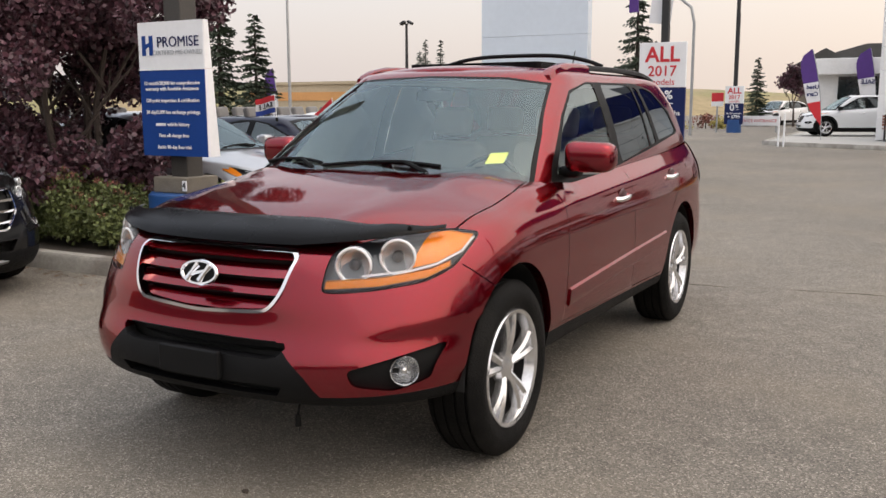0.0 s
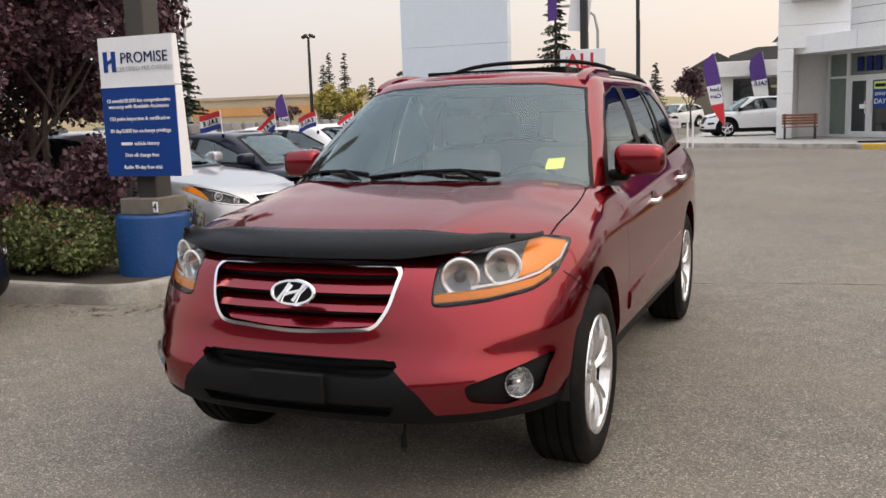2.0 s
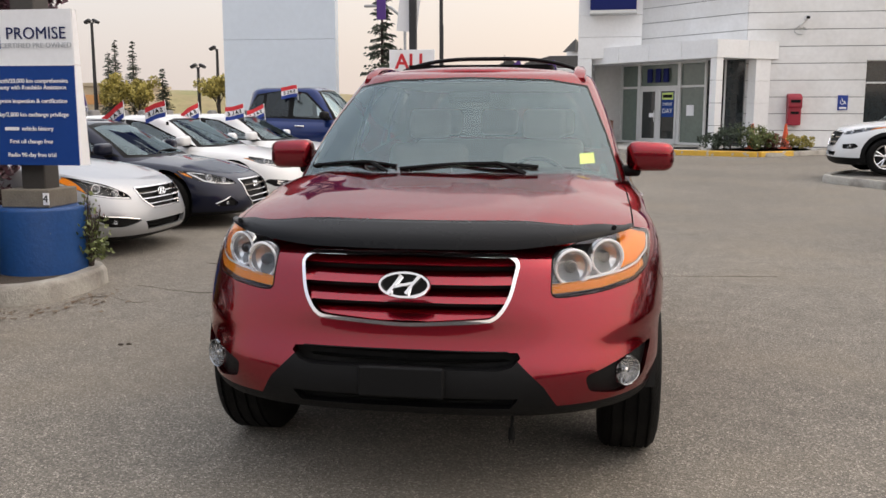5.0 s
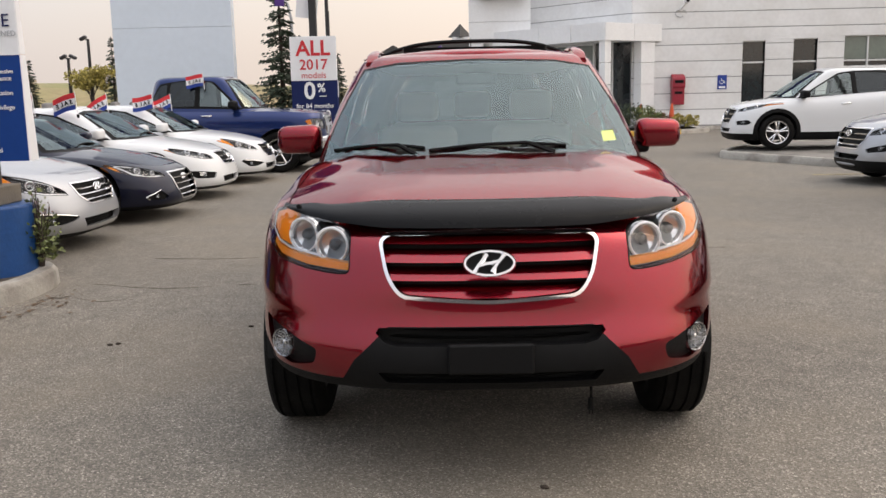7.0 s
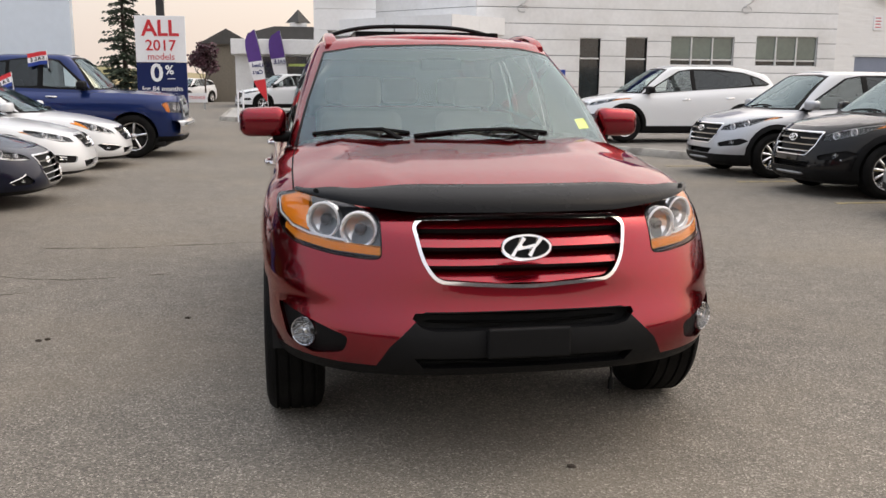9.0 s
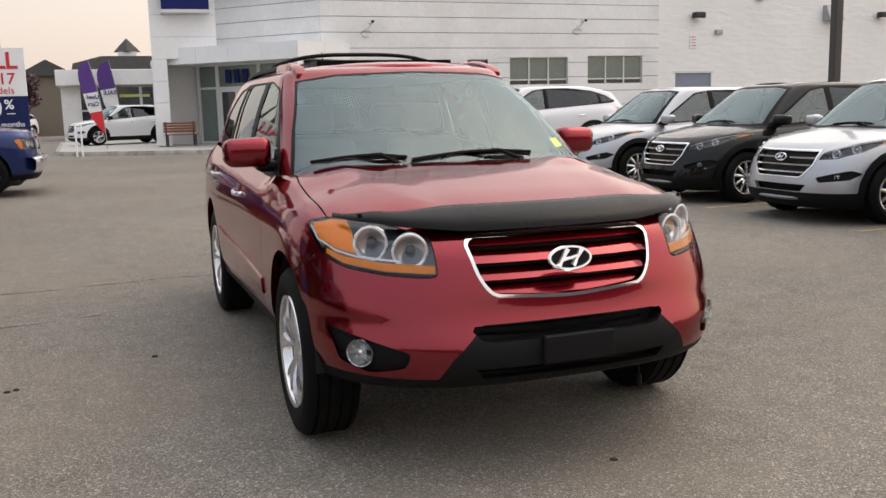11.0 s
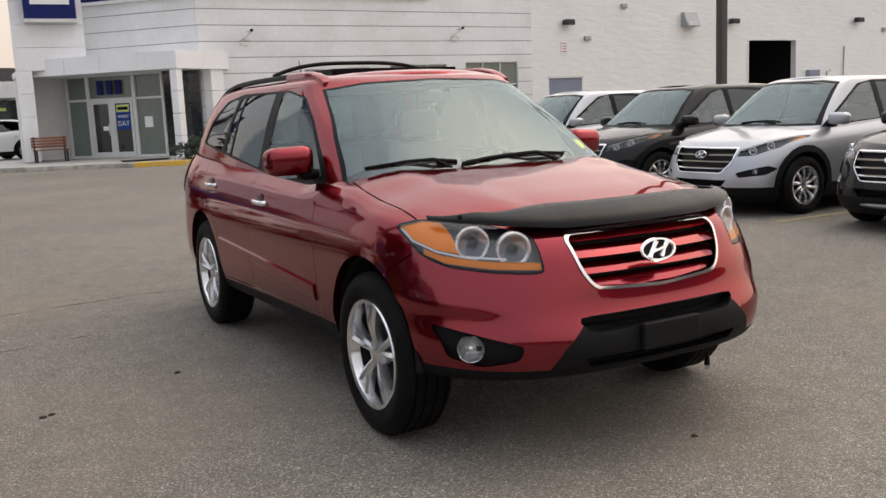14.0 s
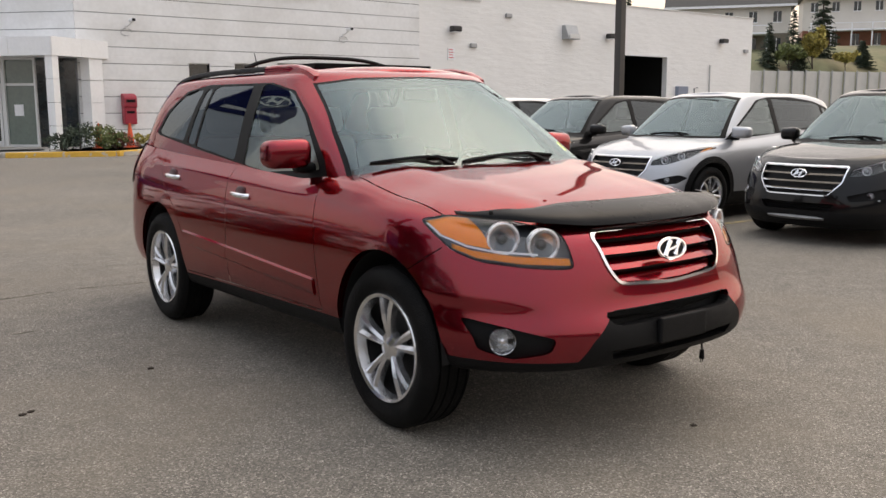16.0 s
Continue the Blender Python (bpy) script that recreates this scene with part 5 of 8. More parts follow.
def sedan(paint, label, grille, lamp_shape, lines, bowls, amber, length=0.0, hw=0.925, housing=LAMP_DARK, drop=0.0, **kw):
    """A saloon; drop lowers its shoulder, hood and roof."""
    more = dict(trunk=3.25 + length, dark_front=[[(-1, 0.05), (1, 0.05), (1, 0.205), (-1, 0.205)]], dlo_end=2.92 + length,
                intakes=[[(-0.44, 0.335), (0.44, 0.335), (0.40, 0.25), (-0.40, 0.25)]])
    more.update(kw)
    sp = car_spec(0.93, 2.78 + length, 1.08, hw, 1.395 - drop, 0.16, 0.735 - drop * 1.4, 0.855 - drop, 0.895 - drop * 0.7, 0.955 - drop * 0.7, 0.98 - drop * 0.5, 0.28, 1.16, 2.85 + length, 3.42 + length, 0.332, 0.222, 0.945 - drop, 0.56,
                  grille=grille, lamp=lamp_shape, lamp_round=0.015, lamp_label="slim clear headlight", housing_mat=housing, lamp_lines=lines, bowls=bowls, amber=amber,
                  twin=False, spokes=10, clear=True, lens_mat=CLEAR_LENS, lamp_back=-0.20, tail=[(3.45 + length, 0.74), (3.4 + length, 0.84), (4.2, 0.88), (4.2, 0.74)], **more)
    return build_car("parked_sedan", label, "car", sp, paint)


SEDAN_LAMP = [(0.49, 0.590), (0.500, 0.650), (0.70, 0.730), (0.835, 0.778), (0.862, 0.750), (0.83, 0.668), (0.68, 0.598)]
SEDAN_LINES = [[(0.502, 0.646), (0.72, 0.740), (0.72, 0.748), (0.502, 0.654)], [(0.60, 0.604), (0.80, 0.652), (0.80, 0.660), (0.60, 0.612)]]
SEDAN_BOWLS = [(0.600, 0.650, -0.72, 0.036, 25), (0.725, 0.692, -0.60, 0.038, 38)]
SEDAN_AMBER = [[(0.836, 0.66), (1.0, 0.68), (1.0, 0.9), (0.836, 0.9)]]
# tall headlight with a dark bowl and an amber outer corner
TALL_LAMP = [(0.530, 0.562), (0.540, 0.610), (0.660, 0.715), (0.770, 0.778), (0.845, 0.815), (0.868, 0.795), (0.860, 0.720), (0.810, 0.620), (0.700, 0.580)]
TALL_LINES = [[(0.536, 0.568), (0.700, 0.585), (0.700, 0.597), (0.536, 0.580)], [(0.700, 0.585), (0.800, 0.622), (0.800, 0.634), (0.700, 0.597)], [(0.60, 0.648), (0.76, 0.748), (0.76, 0.756), (0.60, 0.656)]]
TALL_BOWLS = [(0.620, 0.626, -0.72, 0.030, 25), (0.730, 0.675, -0.60, 0.042, 38)]
TALL_AMBER = [[(0.815, 0.60), (1.0, 0.60), (1.0, 0.95), (0.790, 0.95)]]
# low headlight ringed by a bright strip
LOW_LAMP = [(0.470, 0.535), (0.480, 0.580), (0.620, 0.652), (0.770, 0.700), (0.825, 0.708), (0.845, 0.690), (0.836, 0.640), (0.800, 0.580), (0.700, 0.547), (0.580, 0.535)]
LOW_LINES = [[(0.490, 0.540), (0.580, 0.540), (0.700, 0.552), (0.700, 0.566), (0.580, 0.553), (0.490, 0.552)], [(0.700, 0.552), (0.775, 0.578), (0.765, 0.590), (0.700, 0.566)], [(0.765, 0.590), (0.775, 0.578), (0.808, 0.680), (0.792, 0.680)], [(0.700, 0.655), (0.792, 0.680), (0.792, 0.690), (0.700, 0.665)]]
LOW_BOWLS = [(0.570, 0.585, -0.75, 0.026, 25), (0.690, 0.618, -0.62, 0.036, 38)]
LOW_AMBER = [[(0.815, 0.60), (1.0, 0.60), (1.0, 0.9), (0.815, 0.9)]]
TALL_FOG = dict(outline=[(0.49, 0.352), (0.52, 0.372), (0.80, 0.425), (0.83, 0.400), (0.76, 0.305), (0.66, 0.298), (0.54, 0.328)], lamp=(0.71, 0.350, -0.72, 0.024, 25), bracket=[(0.52, 0.366), (0.66, 0.394), (0.79, 0.414)])
LOW_FOG = dict(outline=[(0.55, 0.305), (0.63, 0.380), (0.68, 0.375), (0.76, 0.312), (0.73, 0.275), (0.58, 0.275)], lamp=(0.66, 0.318, -0.72, 0.022, 25), bracket=[(0.64, 0.388), (0.70, 0.352), (0.765, 0.310), (0.74, 0.284)])
SEDAN_FOG = dict(outline=[(0.56, 0.40), (0.84, 0.44), (0.86, 0.40), (0.80, 0.33), (0.60, 0.32)], lamp=(0.72, 0.375, -0.72, 0.028, 25), strip=(0.395, 0.365), bright=True)

ROW_R = "cars parked along the building side"
ROW_L = "cars parked along the far kerb"
AXLE_R = 6.50

silver_suv = tucson(SILVER, "silver compact SUV parked nose-out, black wheel-arch cladding")
tagged(silver_suv, group=ROW_R)
silver_suv.matrix_basis = pose(AXLE_R, 4.60, 0, 0, 0, -90)
copy_thing(silver_suv, pose(AXLE_R + 0.05, 9.80, 0, 0, 0, -90))
black_suv = tucson(BLACK, "black compact SUV parked nose-out with chrome grille bars")
tagged(black_suv, group=ROW_R)
black_suv.matrix_basis = pose(AXLE_R + 0.10, 7.18, 0, 0, 0, -90)
copy_thing(black_suv, pose(AXLE_R - 0.02, 2.02, 0, 0, 0, -90))
tagged(copy_thing(black_suv, pose(-4.58, 0.70, 0, 0, 0, 90)), "black compact SUV beside the planted kerb island", group=ROW_L)

white_suv = santa_fe(PEARL, "white mid-size SUV parked on the kerb island")
white_suv.matrix_basis = pose(6.68, 16.32, 0.15, 0, 0, -93)
tagged(copy_thing(white_suv, pose(-2.1, 38.2, 0.12, 0, 0, -70)), "white mid-size SUV on display by the entrance")
tagged(copy_thing(white_suv, pose(-8.2, 62.0, 0.0, 0, 0, -30)), "white SUV parked far down the lane")

silver_sedan = sedan(SILVER, "silver sedan parked nose-out behind the blue pole base", hex_grille(0.44, 0.29, 0.675, 0.455, 4, -0.855, 0.605, 12, 0.075), TALL_LAMP, TALL_LINES, TALL_BOWLS, TALL_AMBER, fog=TALL_FOG)
tagged(silver_sedan, group=ROW_L)
silver_sedan.matrix_basis = pose(-4.585, 4.98, 0, 0, 0, 90)
navy_sedan = sedan(NAVY, "dark navy sedan with hexagonal chrome grille", hex_grille(0.40, 0.28, 0.590, 0.245, 5, -0.855, 0.505, 12, 0.072), LOW_LAMP, LOW_LINES, LOW_BOWLS, LOW_AMBER, -0.10, 0.90, drop=0.07, intakes=[], fog=LOW_FOG)
tagged(navy_sedan, group=ROW_L)
navy_sedan.matrix_basis = pose(-4.42, 7.27, 0, 0, 0, 90)
white_sedan = sedan(PEARL, "white sedan with chrome bar grille", hex_grille(0.36, 0.28, 0.69, 0.50, 3, -0.86, 0.61, 12, 0.072), SEDAN_LAMP, SEDAN_LINES, SEDAN_BOWLS, SEDAN_AMBER, housing=LAMP_GREY, drop=0.03, fog=SEDAN_FOG)
tagged(white_sedan, group=ROW_L)
white_sedan.matrix_basis = pose(-4.45, 9.60, 0, 0, 0, 90)
sport_sedan = sedan(PEARL, "white sedan with dark grille and dark fog lamp recesses", hex_grille(0.44, 0.29, 0.675, 0.455, 4, -0.855, 0.605, 12, 0.075), TALL_LAMP, TALL_LINES, TALL_BOWLS, TALL_AMBER, fog=TALL_FOG, drop=0.02)
tagged(sport_sedan, group=ROW_L)
sport_sedan.matrix_basis = pose(-4.36, 12.12, 0, 0, 0, 90)


def pickup(paint, label):
    sp = car_spec(0.98, 3.57, 1.25, 1.00, 1.90, 0.30, 1.14, 1.19, 1.22, 1.24, 1.24, 0.42, 1.02, 2.55, 2.72, 0.40, 0.255, 1.27, 0.70,
                  dark_front=[[(-1.1, 0.1), (1.1, 0.1), (1.1, 0.40), (-1.1, 0.40)]], intakes=[], dlo_end=2.62, trunk=2.70, roof_drop=0.02,
                  grille=dict(outline=[(-0.50, 1.09), (0.50, 1.09), (0.46, 0.74), (-0.46, 0.74)], round=0.05, frame=0.05, bars=2, fill=(0.80, 0.98), lean=0.0, badge=(-0.945, 0.92, 10, 0.001)),
                  lamp=[(0.56, 0.82), (0.56, 1.02), (0.90, 1.04), (0.955, 1.00), (0.94, 0.84)], lamp_round=0.03, lamp_label="square clear headlight", bowls=[(0.66, 0.92, -0.80, 0.05, 15), (0.80, 0.93, -0.72, 0.05, 22)],
                  amber=[[(0.90, 0.8), (1.1, 0.8), (1.1, 1.1), (0.90, 1.1)]], tail=[(4.68, 0.80), (4.68, 1.15), (5, 1.15), (5, 0.80)], twin=False, spokes=5, mirror_mat=TRIM)
    sp["low"] = [(zs, -0.88 + (yf + 0.98) * 0.4, 4.6, hw, y1, yr, nr, y2) for zs, yf, nf, hw, y1, yr, nr, y2 in sp["low"]]
    truck = build_car("pickup_truck", label, "truck", sp, paint)
    b = bmesh.new()
    rows = []
    for x in np.linspace(-0.99, 0.99, 17):
        yb = -0.93 + 0.12 * abs(x) ** 6
        rows.append([b.verts.new((x, yb + dy, z)) for dy, z in ((0.02, 0.44), (-0.03, 0.47), (-0.045, 0.56), (-0.035, 0.66), (0.02, 0.70), (0.16, 0.70))])
    for r, s in zip(rows, rows[1:]):
        for k in range(5):
            b.faces.new((r[k], r[k + 1], s[k + 1], s[k]))
    bmesh.ops.recalc_face_normals(b, faces=b.faces)
    part("front_bumper", b, CHROME, truck, "chrome front bumper")
    b = bmesh.new()
    box(b, (-0.86, 2.80, 1.10), (0.86, 4.70, 1.262), 0.02)
    part("bed_cover", b, TRIM, truck)
    return truck


ram = pickup(BLUE, "dark blue crew-cab pickup truck with chrome bumper")
tagged(ram, group=ROW_L)
ram.matrix_basis = pose(-3.62, 14.65, 0, 0, 0, 90)

# ---- surfaces of the place ----
def asphalt():
    """Worn asphalt: dark binder with pale aggregate, oil stains and broad wheel-worn patches."""
    m, n, l, b = node_mat("worn_asphalt")
    tc = n.new("ShaderNodeTexCoord")
    vo = n.new("ShaderNodeTexVoronoi")
    vo.inputs["Scale"].default_value = 150
    l.new(tc.outputs["Object"], vo.inputs["Vector"])
    sep = n.new("ShaderNodeSeparateColor")
    l.new(vo.outputs["Color"], sep.inputs[0])
    cr = n.new("ShaderNodeValToRGB")
    e = cr.color_ramp.elements
    e[0].position, e[0].color = 0.0, (0.086, 0.073, 0.055, 1)
    e[1].position, e[1].color = 1.0, (0.42, 0.37, 0.30, 1)
    for p, c in ((0.30, (0.130, 0.113, 0.089, 1)), (0.66, (0.178, 0.156, 0.124, 1)), (0.90, (0.250, 0.220, 0.176, 1))):
        cr.color_ramp.elements.new(p).color = c
    l.new(sep.outputs[0], cr.inputs[0])
    broad, mid_n = n.new("ShaderNodeTexNoise"), n.new("ShaderNodeTexNoise")
    broad.inputs["Scale"].default_value, broad.inputs["Detail"].default_value = 0.22, 5
    mid_n.inputs["Scale"].default_value, mid_n.inputs["Detail"].default_value = 5.0, 7
    l.new(tc.outputs["Object"], broad.inputs[0]), l.new(tc.outputs["Object"], mid_n.inputs[0])
    r1, r2 = n.new("ShaderNodeMapRange"), n.new("ShaderNodeMapRange")
    r1.inputs[1].default_value, r1.inputs[2].default_value, r1.inputs[3].default_value, r1.inputs[4].default_value = 0.3, 0.7, 0.82, 1.16
    r2.inputs[1].default_value, r2.inputs[2].default_value, r2.inputs[3].default_value, r2.inputs[4].default_value = 0.25, 0.75, 0.84, 1.14
    l.new(broad.outputs[0], r1.inputs[0]), l.new(mid_n.outputs[0], r2.inputs[0])
    mul = n.new("ShaderNodeMath")
    mul.operation = "MULTIPLY"
    l.new(r1.outputs[0], mul.inputs[0]), l.new(r2.outputs[0], mul.inputs[1])
    hsv = n.new("ShaderNodeHueSaturation")
    hsv.inputs["Saturation"].default_value = 0.82
    l.new(cr.outputs[0], hsv.inputs["Color"]), l.new(mul.outputs[0], hsv.inputs["Value"])
    dust = n.new("ShaderNodeTexNoise")
    dust.inputs["Scale"].default_value, dust.inputs["Detail"].default_value = 0.55, 8
    l.new(tc.outputs["Object"], dust.inputs[0])
    r3 = n.new("ShaderNodeMapRange")
    r3.inputs[1].default_value, r3.inputs[2].default_value, r3.inputs[3].default_value, r3.inputs[4].default_value = 0.48, 0.72, 0.0, 0.5
    l.new(dust.outputs[0], r3.inputs[0])
    mx = n.new("ShaderNodeMix")
    mx.data_type = "RGBA"
    mx.inputs["B"].default_value = (0.205, 0.172, 0.126, 1)
    l.new(r3.outputs[0], mx.inputs["Factor"]), l.new(hsv.outputs[0], mx.inputs["A"])
    l.new(mx.outputs["Result"], b.inputs["Base Color"])
    b.inputs["Roughness"].default_value = 0.86
    bp = n.new("ShaderNodeBump")
    bp.inputs["Strength"].default_value, bp.inputs["Distance"].default_value = 0.55, 0.006
    l.new(vo.outputs["Distance"], bp.inputs["Height"]), l.new(bp.outputs[0], b.inputs["Normal"])
    return m


def block_wall():
    """White-painted split block, its courses showing through the paint."""
    m, n, l, b = node_mat("white_painted_block")
    tc = n.new("ShaderNodeTexCoord")
    mp = n.new("ShaderNodeMapping")
    mp.inputs["Rotation"].default_value = (radians(90), 0, 0)
    br = n.new("ShaderNodeTexBrick")
    br.inputs["Scale"].default_value, br.inputs["Mortar Size"].default_value = 1.0, 0.012
    br.inputs["Brick Width"].default_value, br.inputs["Row Height"].default_value = 0.60, 0.20
    br.inputs["Color1"].default_value, br.inputs["Color2"].default_value, br.inputs["Mortar"].default_value = (0.785, 0.78, 0.765, 1), (0.775, 0.77, 0.755, 1), (0.765, 0.76, 0.745, 1)
    no = n.new("ShaderNodeTexNoise")
    no.inputs["Scale"].default_value, no.inputs["Detail"].default_value = 2.6, 9
    big = n.new("ShaderNodeTexNoise")
    big.inputs["Scale"].default_value, big.inputs["Detail"].default_value = 0.5, 6
    l.new(tc.outputs["Object"], mp.inputs[0]), l.new(mp.outputs[0], br.inputs["Vector"])
    coarse = n.new("ShaderNodeMapping")
    coarse.inputs["Scale"].default_value = (0.55, 1.0, 1.9)
    l.new(tc.outputs["Object"], coarse.inputs[0]), l.new(coarse.outputs[0], no.inputs[0]), l.new(tc.outputs["Object"], big.inputs[0])
    rg = n.new("ShaderNodeMapRange")
    rg.inputs[3].default_value, rg.inputs[4].default_value = 0.95, 1.09
    l.new(big.outputs[0], rg.inputs[0])
    hsv = n.new("ShaderNodeHueSaturation")
    l.new(br.outputs[0], hsv.inputs["Color"]), l.new(rg.outputs[0], hsv.inputs["Value"]), l.new(hsv.outputs[0], b.inputs["Base Color"])
    b.inputs["Roughness"].default_value = 0.8
    bp = n.new("ShaderNodeBump")
    bp.inputs["Strength"].default_value, bp.inputs["Distance"].default_value = 0.42, 0.07
    l.new(no.outputs[0], bp.inputs["Height"]), l.new(bp.outputs[0], b.inputs["Normal"])
    return m


ASPHALT = asphalt()
CONCRETE = surface("kerb_concrete", (0.36, 0.34, 0.30), 0.85, 0, 0.2, 3, 0.35, 60, second=(0.22, 0.20, 0.175), second_scale=2.2)
WALK = surface("pavement_concrete", (0.40, 0.385, 0.355), 0.85, 0, 0.12, 2, 0.2, 40)
PAVED = surface("grey_paving", (0.20, 0.185, 0.165), 0.85, 0, 0.15, 3, 0.25, 60, second=(0.13, 0.12, 0.105), second_scale=1.2)
CRACK = surface("gritty_crack_fill", (0.118, 0.104, 0.084), 0.95, 0, 0.35, 30, 0.5, 90)
YELLOW = surface("yellow_kerb_paint", (0.62, 0.38, 0.05), 0.6, 0, 0.2, 4, 0.2, 40, second=(0.45, 0.40, 0.32), second_scale=6, second_size=(0.58, 0.64))
LINE = surface("worn_yellow_line", (0.34, 0.27, 0.12), 0.8, 0, 0.25, 9, second=(0.17, 0.15, 0.12), second_scale=14)
SIDING = surface("white_metal_siding", (0.78, 0.785, 0.785), 0.45, 0, 0.07, 0.8, second=(0.72, 0.72, 0.71), second_scale=0.5)
PANEL = surface("white_cladding_panel", (0.80, 0.81, 0.82), 0.4, 0, 0.05, 1.0)
# dark grey of the unseen wall that is added for reflections
HELPER_GREY = surface("unseen_wall_grey", (0.10, 0.105, 0.11), 0.85, 0, 0.2, 0.6)
JOINT = surface("grey_joint_backing", (0.26, 0.26, 0.27), 0.8, 0, 0.1, 2)
PYLON_PANEL = surface("pale_blue_white_panel", (0.64, 0.715, 0.80), 0.35, 0, 0.04, 0.7)
BLOCK = block_wall()
SIGN_BLUE = surface("navy_blue_sign", (0.007, 0.014, 0.11), 0.5, 0, 0.08, 2, spec=0.2)
PROMO_BLUE = surface("printed_blue", (0.009, 0.048, 0.23), 0.5, 0, 0.05, 3, spec=0.2)
PROMO_NAVY = surface("printed_navy", (0.010, 0.018, 0.085), 0.5, 0, 0.05, 3, spec=0.2)
WHITE = surface("printed_white", (0.80, 0.81, 0.83), 0.45, 0, 0.04, 3)
RED_INK = surface("printed_red", (0.55, 0.02, 0.03), 0.5, 0, 0.05, 3)
GREY_INK = surface("printed_grey", (0.45, 0.47, 0.50), 0.5, 0, 0.05, 3)
POLE = surface("brown_painted_steel", (0.055, 0.050, 0.045), 0.5, 0.2, 0.15, 4)
DARK_POLE = surface("dark_steel", (0.03, 0.03, 0.032), 0.5, 0.3, 0.15, 4)
GREY_POLE = surface("galvanised_steel", (0.35, 0.36, 0.37), 0.5, 0.5, 0.12, 4)
DRUM = surface("chipped_blue_paint", (0.012, 0.065, 0.22), 0.45, 0, 0.15, 3, 0.2, 30, second=(0.34, 0.33, 0.31), second_scale=9, second_size=(0.72, 0.735))
WEATHERED = surface("weathered_timber", (0.16, 0.14, 0.11), 0.85, 0, 0.25, 9, 0.3, 60)
MULCH = surface("dark_soil", (0.05, 0.038, 0.028), 0.95, 0, 0.35, 12, 0.6, 50)
BENCH = surface("brown_bench_slats", (0.20, 0.075, 0.04), 0.6, 0, 0.2, 6)
WINDOW_GLASS = surface("dark_window_glass", (0.018, 0.024, 0.026), 0.06, 0, 0.2, 0.6, spec=0.8)
SHADE_GLASS = surface("green_tinted_glass", (0.13, 0.165, 0.145), 0.10, 0, 0.15, 0.8, spec=0.8)
ALUMINIUM = surface("white_aluminium_frame", (0.62, 0.63, 0.63), 0.4, 0.2, 0.06, 4)
POST_RED = surface("red_mailbox_paint", (0.30, 0.016, 0.035), 0.4, 0, 0.1, 5)
ORANGE = surface("orange_cone_plastic", (0.65, 0.09, 0.025), 0.5, 0, 0.1, 6)
PURPLE = surface("purple_fabric", (0.085, 0.035, 0.21), 0.8, 0, 0.12, 5)
FLAG_RED = surface("red_fabric", (0.60, 0.03, 0.04), 0.8, 0, 0.1, 5)
FLAG_BLUE = surface("blue_fabric", (0.02, 0.05, 0.28), 0.8, 0, 0.1, 5)
FLAG_WHITE = surface("white_fabric", (0.78, 0.78, 0.80), 0.8, 0, 0.05, 5)
ROOF = surface("dark_shingles", (0.06, 0.058, 0.055), 0.85, 0, 0.25, 3)
BEIGE = surface("beige_stucco", (0.48, 0.40, 0.28), 0.85, 0, 0.12, 0.6)
BAND = surface("orange_band", (0.62, 0.32, 0.12), 0.7, 0, 0.1, 0.6)
DRY = surface("dry_grass_hill", (0.30, 0.235, 0.13), 0.95, 0, 0.25, 0.12, second=(0.20, 0.19, 0.08), second_scale=0.06)
LITTER = surface("dry_leaf_litter", (0.115, 0.075, 0.045), 0.9, 0, 0.3, 20, island=0.5)
GREEN_RISE = surface("late_summer_grass", (0.135, 0.140, 0.070), 0.95, 0, 0.25, 0.12, second=(0.20, 0.17, 0.095), second_scale=0.08)
BARK = surface("dark_bark", (0.06, 0.045, 0.038), 0.9, 0, 0.3, 12, 0.5, 40)
PLUM_LEAF = surface("plum_leaf", (0.085, 0.036, 0.048), 0.45, 0, 0.2, 3, island=0.65)
SHRUB_LEAF = surface("shrub_leaf", (0.130, 0.155, 0.050), 0.6, 0, 0.2, 3, island=0.5)
SHRUB_BLOOM = surface("spent_bloom", (0.20, 0.075, 0.055), 0.8, 0, 0.2, 5, island=0.4)
NEEDLE = surface("spruce_needles", (0.042, 0.060, 0.036), 0.7, 0, 0.2, 3, island=0.5)
YELLOW_LEAF = surface("autumn_leaf", (0.33, 0.28, 0.07), 0.7, 0, 0.2, 3, island=0.5)
WHITE_FENCE = surface("white_fence", (0.46, 0.46, 0.44), 0.7, 0, 0.1, 1)
HOUSE_WALL = surface("pale_house_siding", (0.60, 0.57, 0.52), 0.8, 0, 0.08, 0.8)
STEEL_DOOR = surface("grey_blue_steel_door", (0.20, 0.23, 0.30), 0.5, 0, 0.08, 2)

# ---- ground, lines, kerbs ----
b = bmesh.new()
box(b, (-600, -300, -0.3), (600, 700, 0.0))
tagged(part("ground", b, ASPHALT), "grey-brown worn asphalt car lot with pale aggregate", "ground", kind="structure")
for y in (3.46, 6.05, 8.5, 11.1):
    b = boxed((5.75, y - 0.05, -0.02), (10.8, y + 0.05, 0.004))
    tagged(part("stall_line", b, LINE), "worn yellow painted stall line", "road marking", "stall lines", "structure")
rng = np.random.default_rng(5)
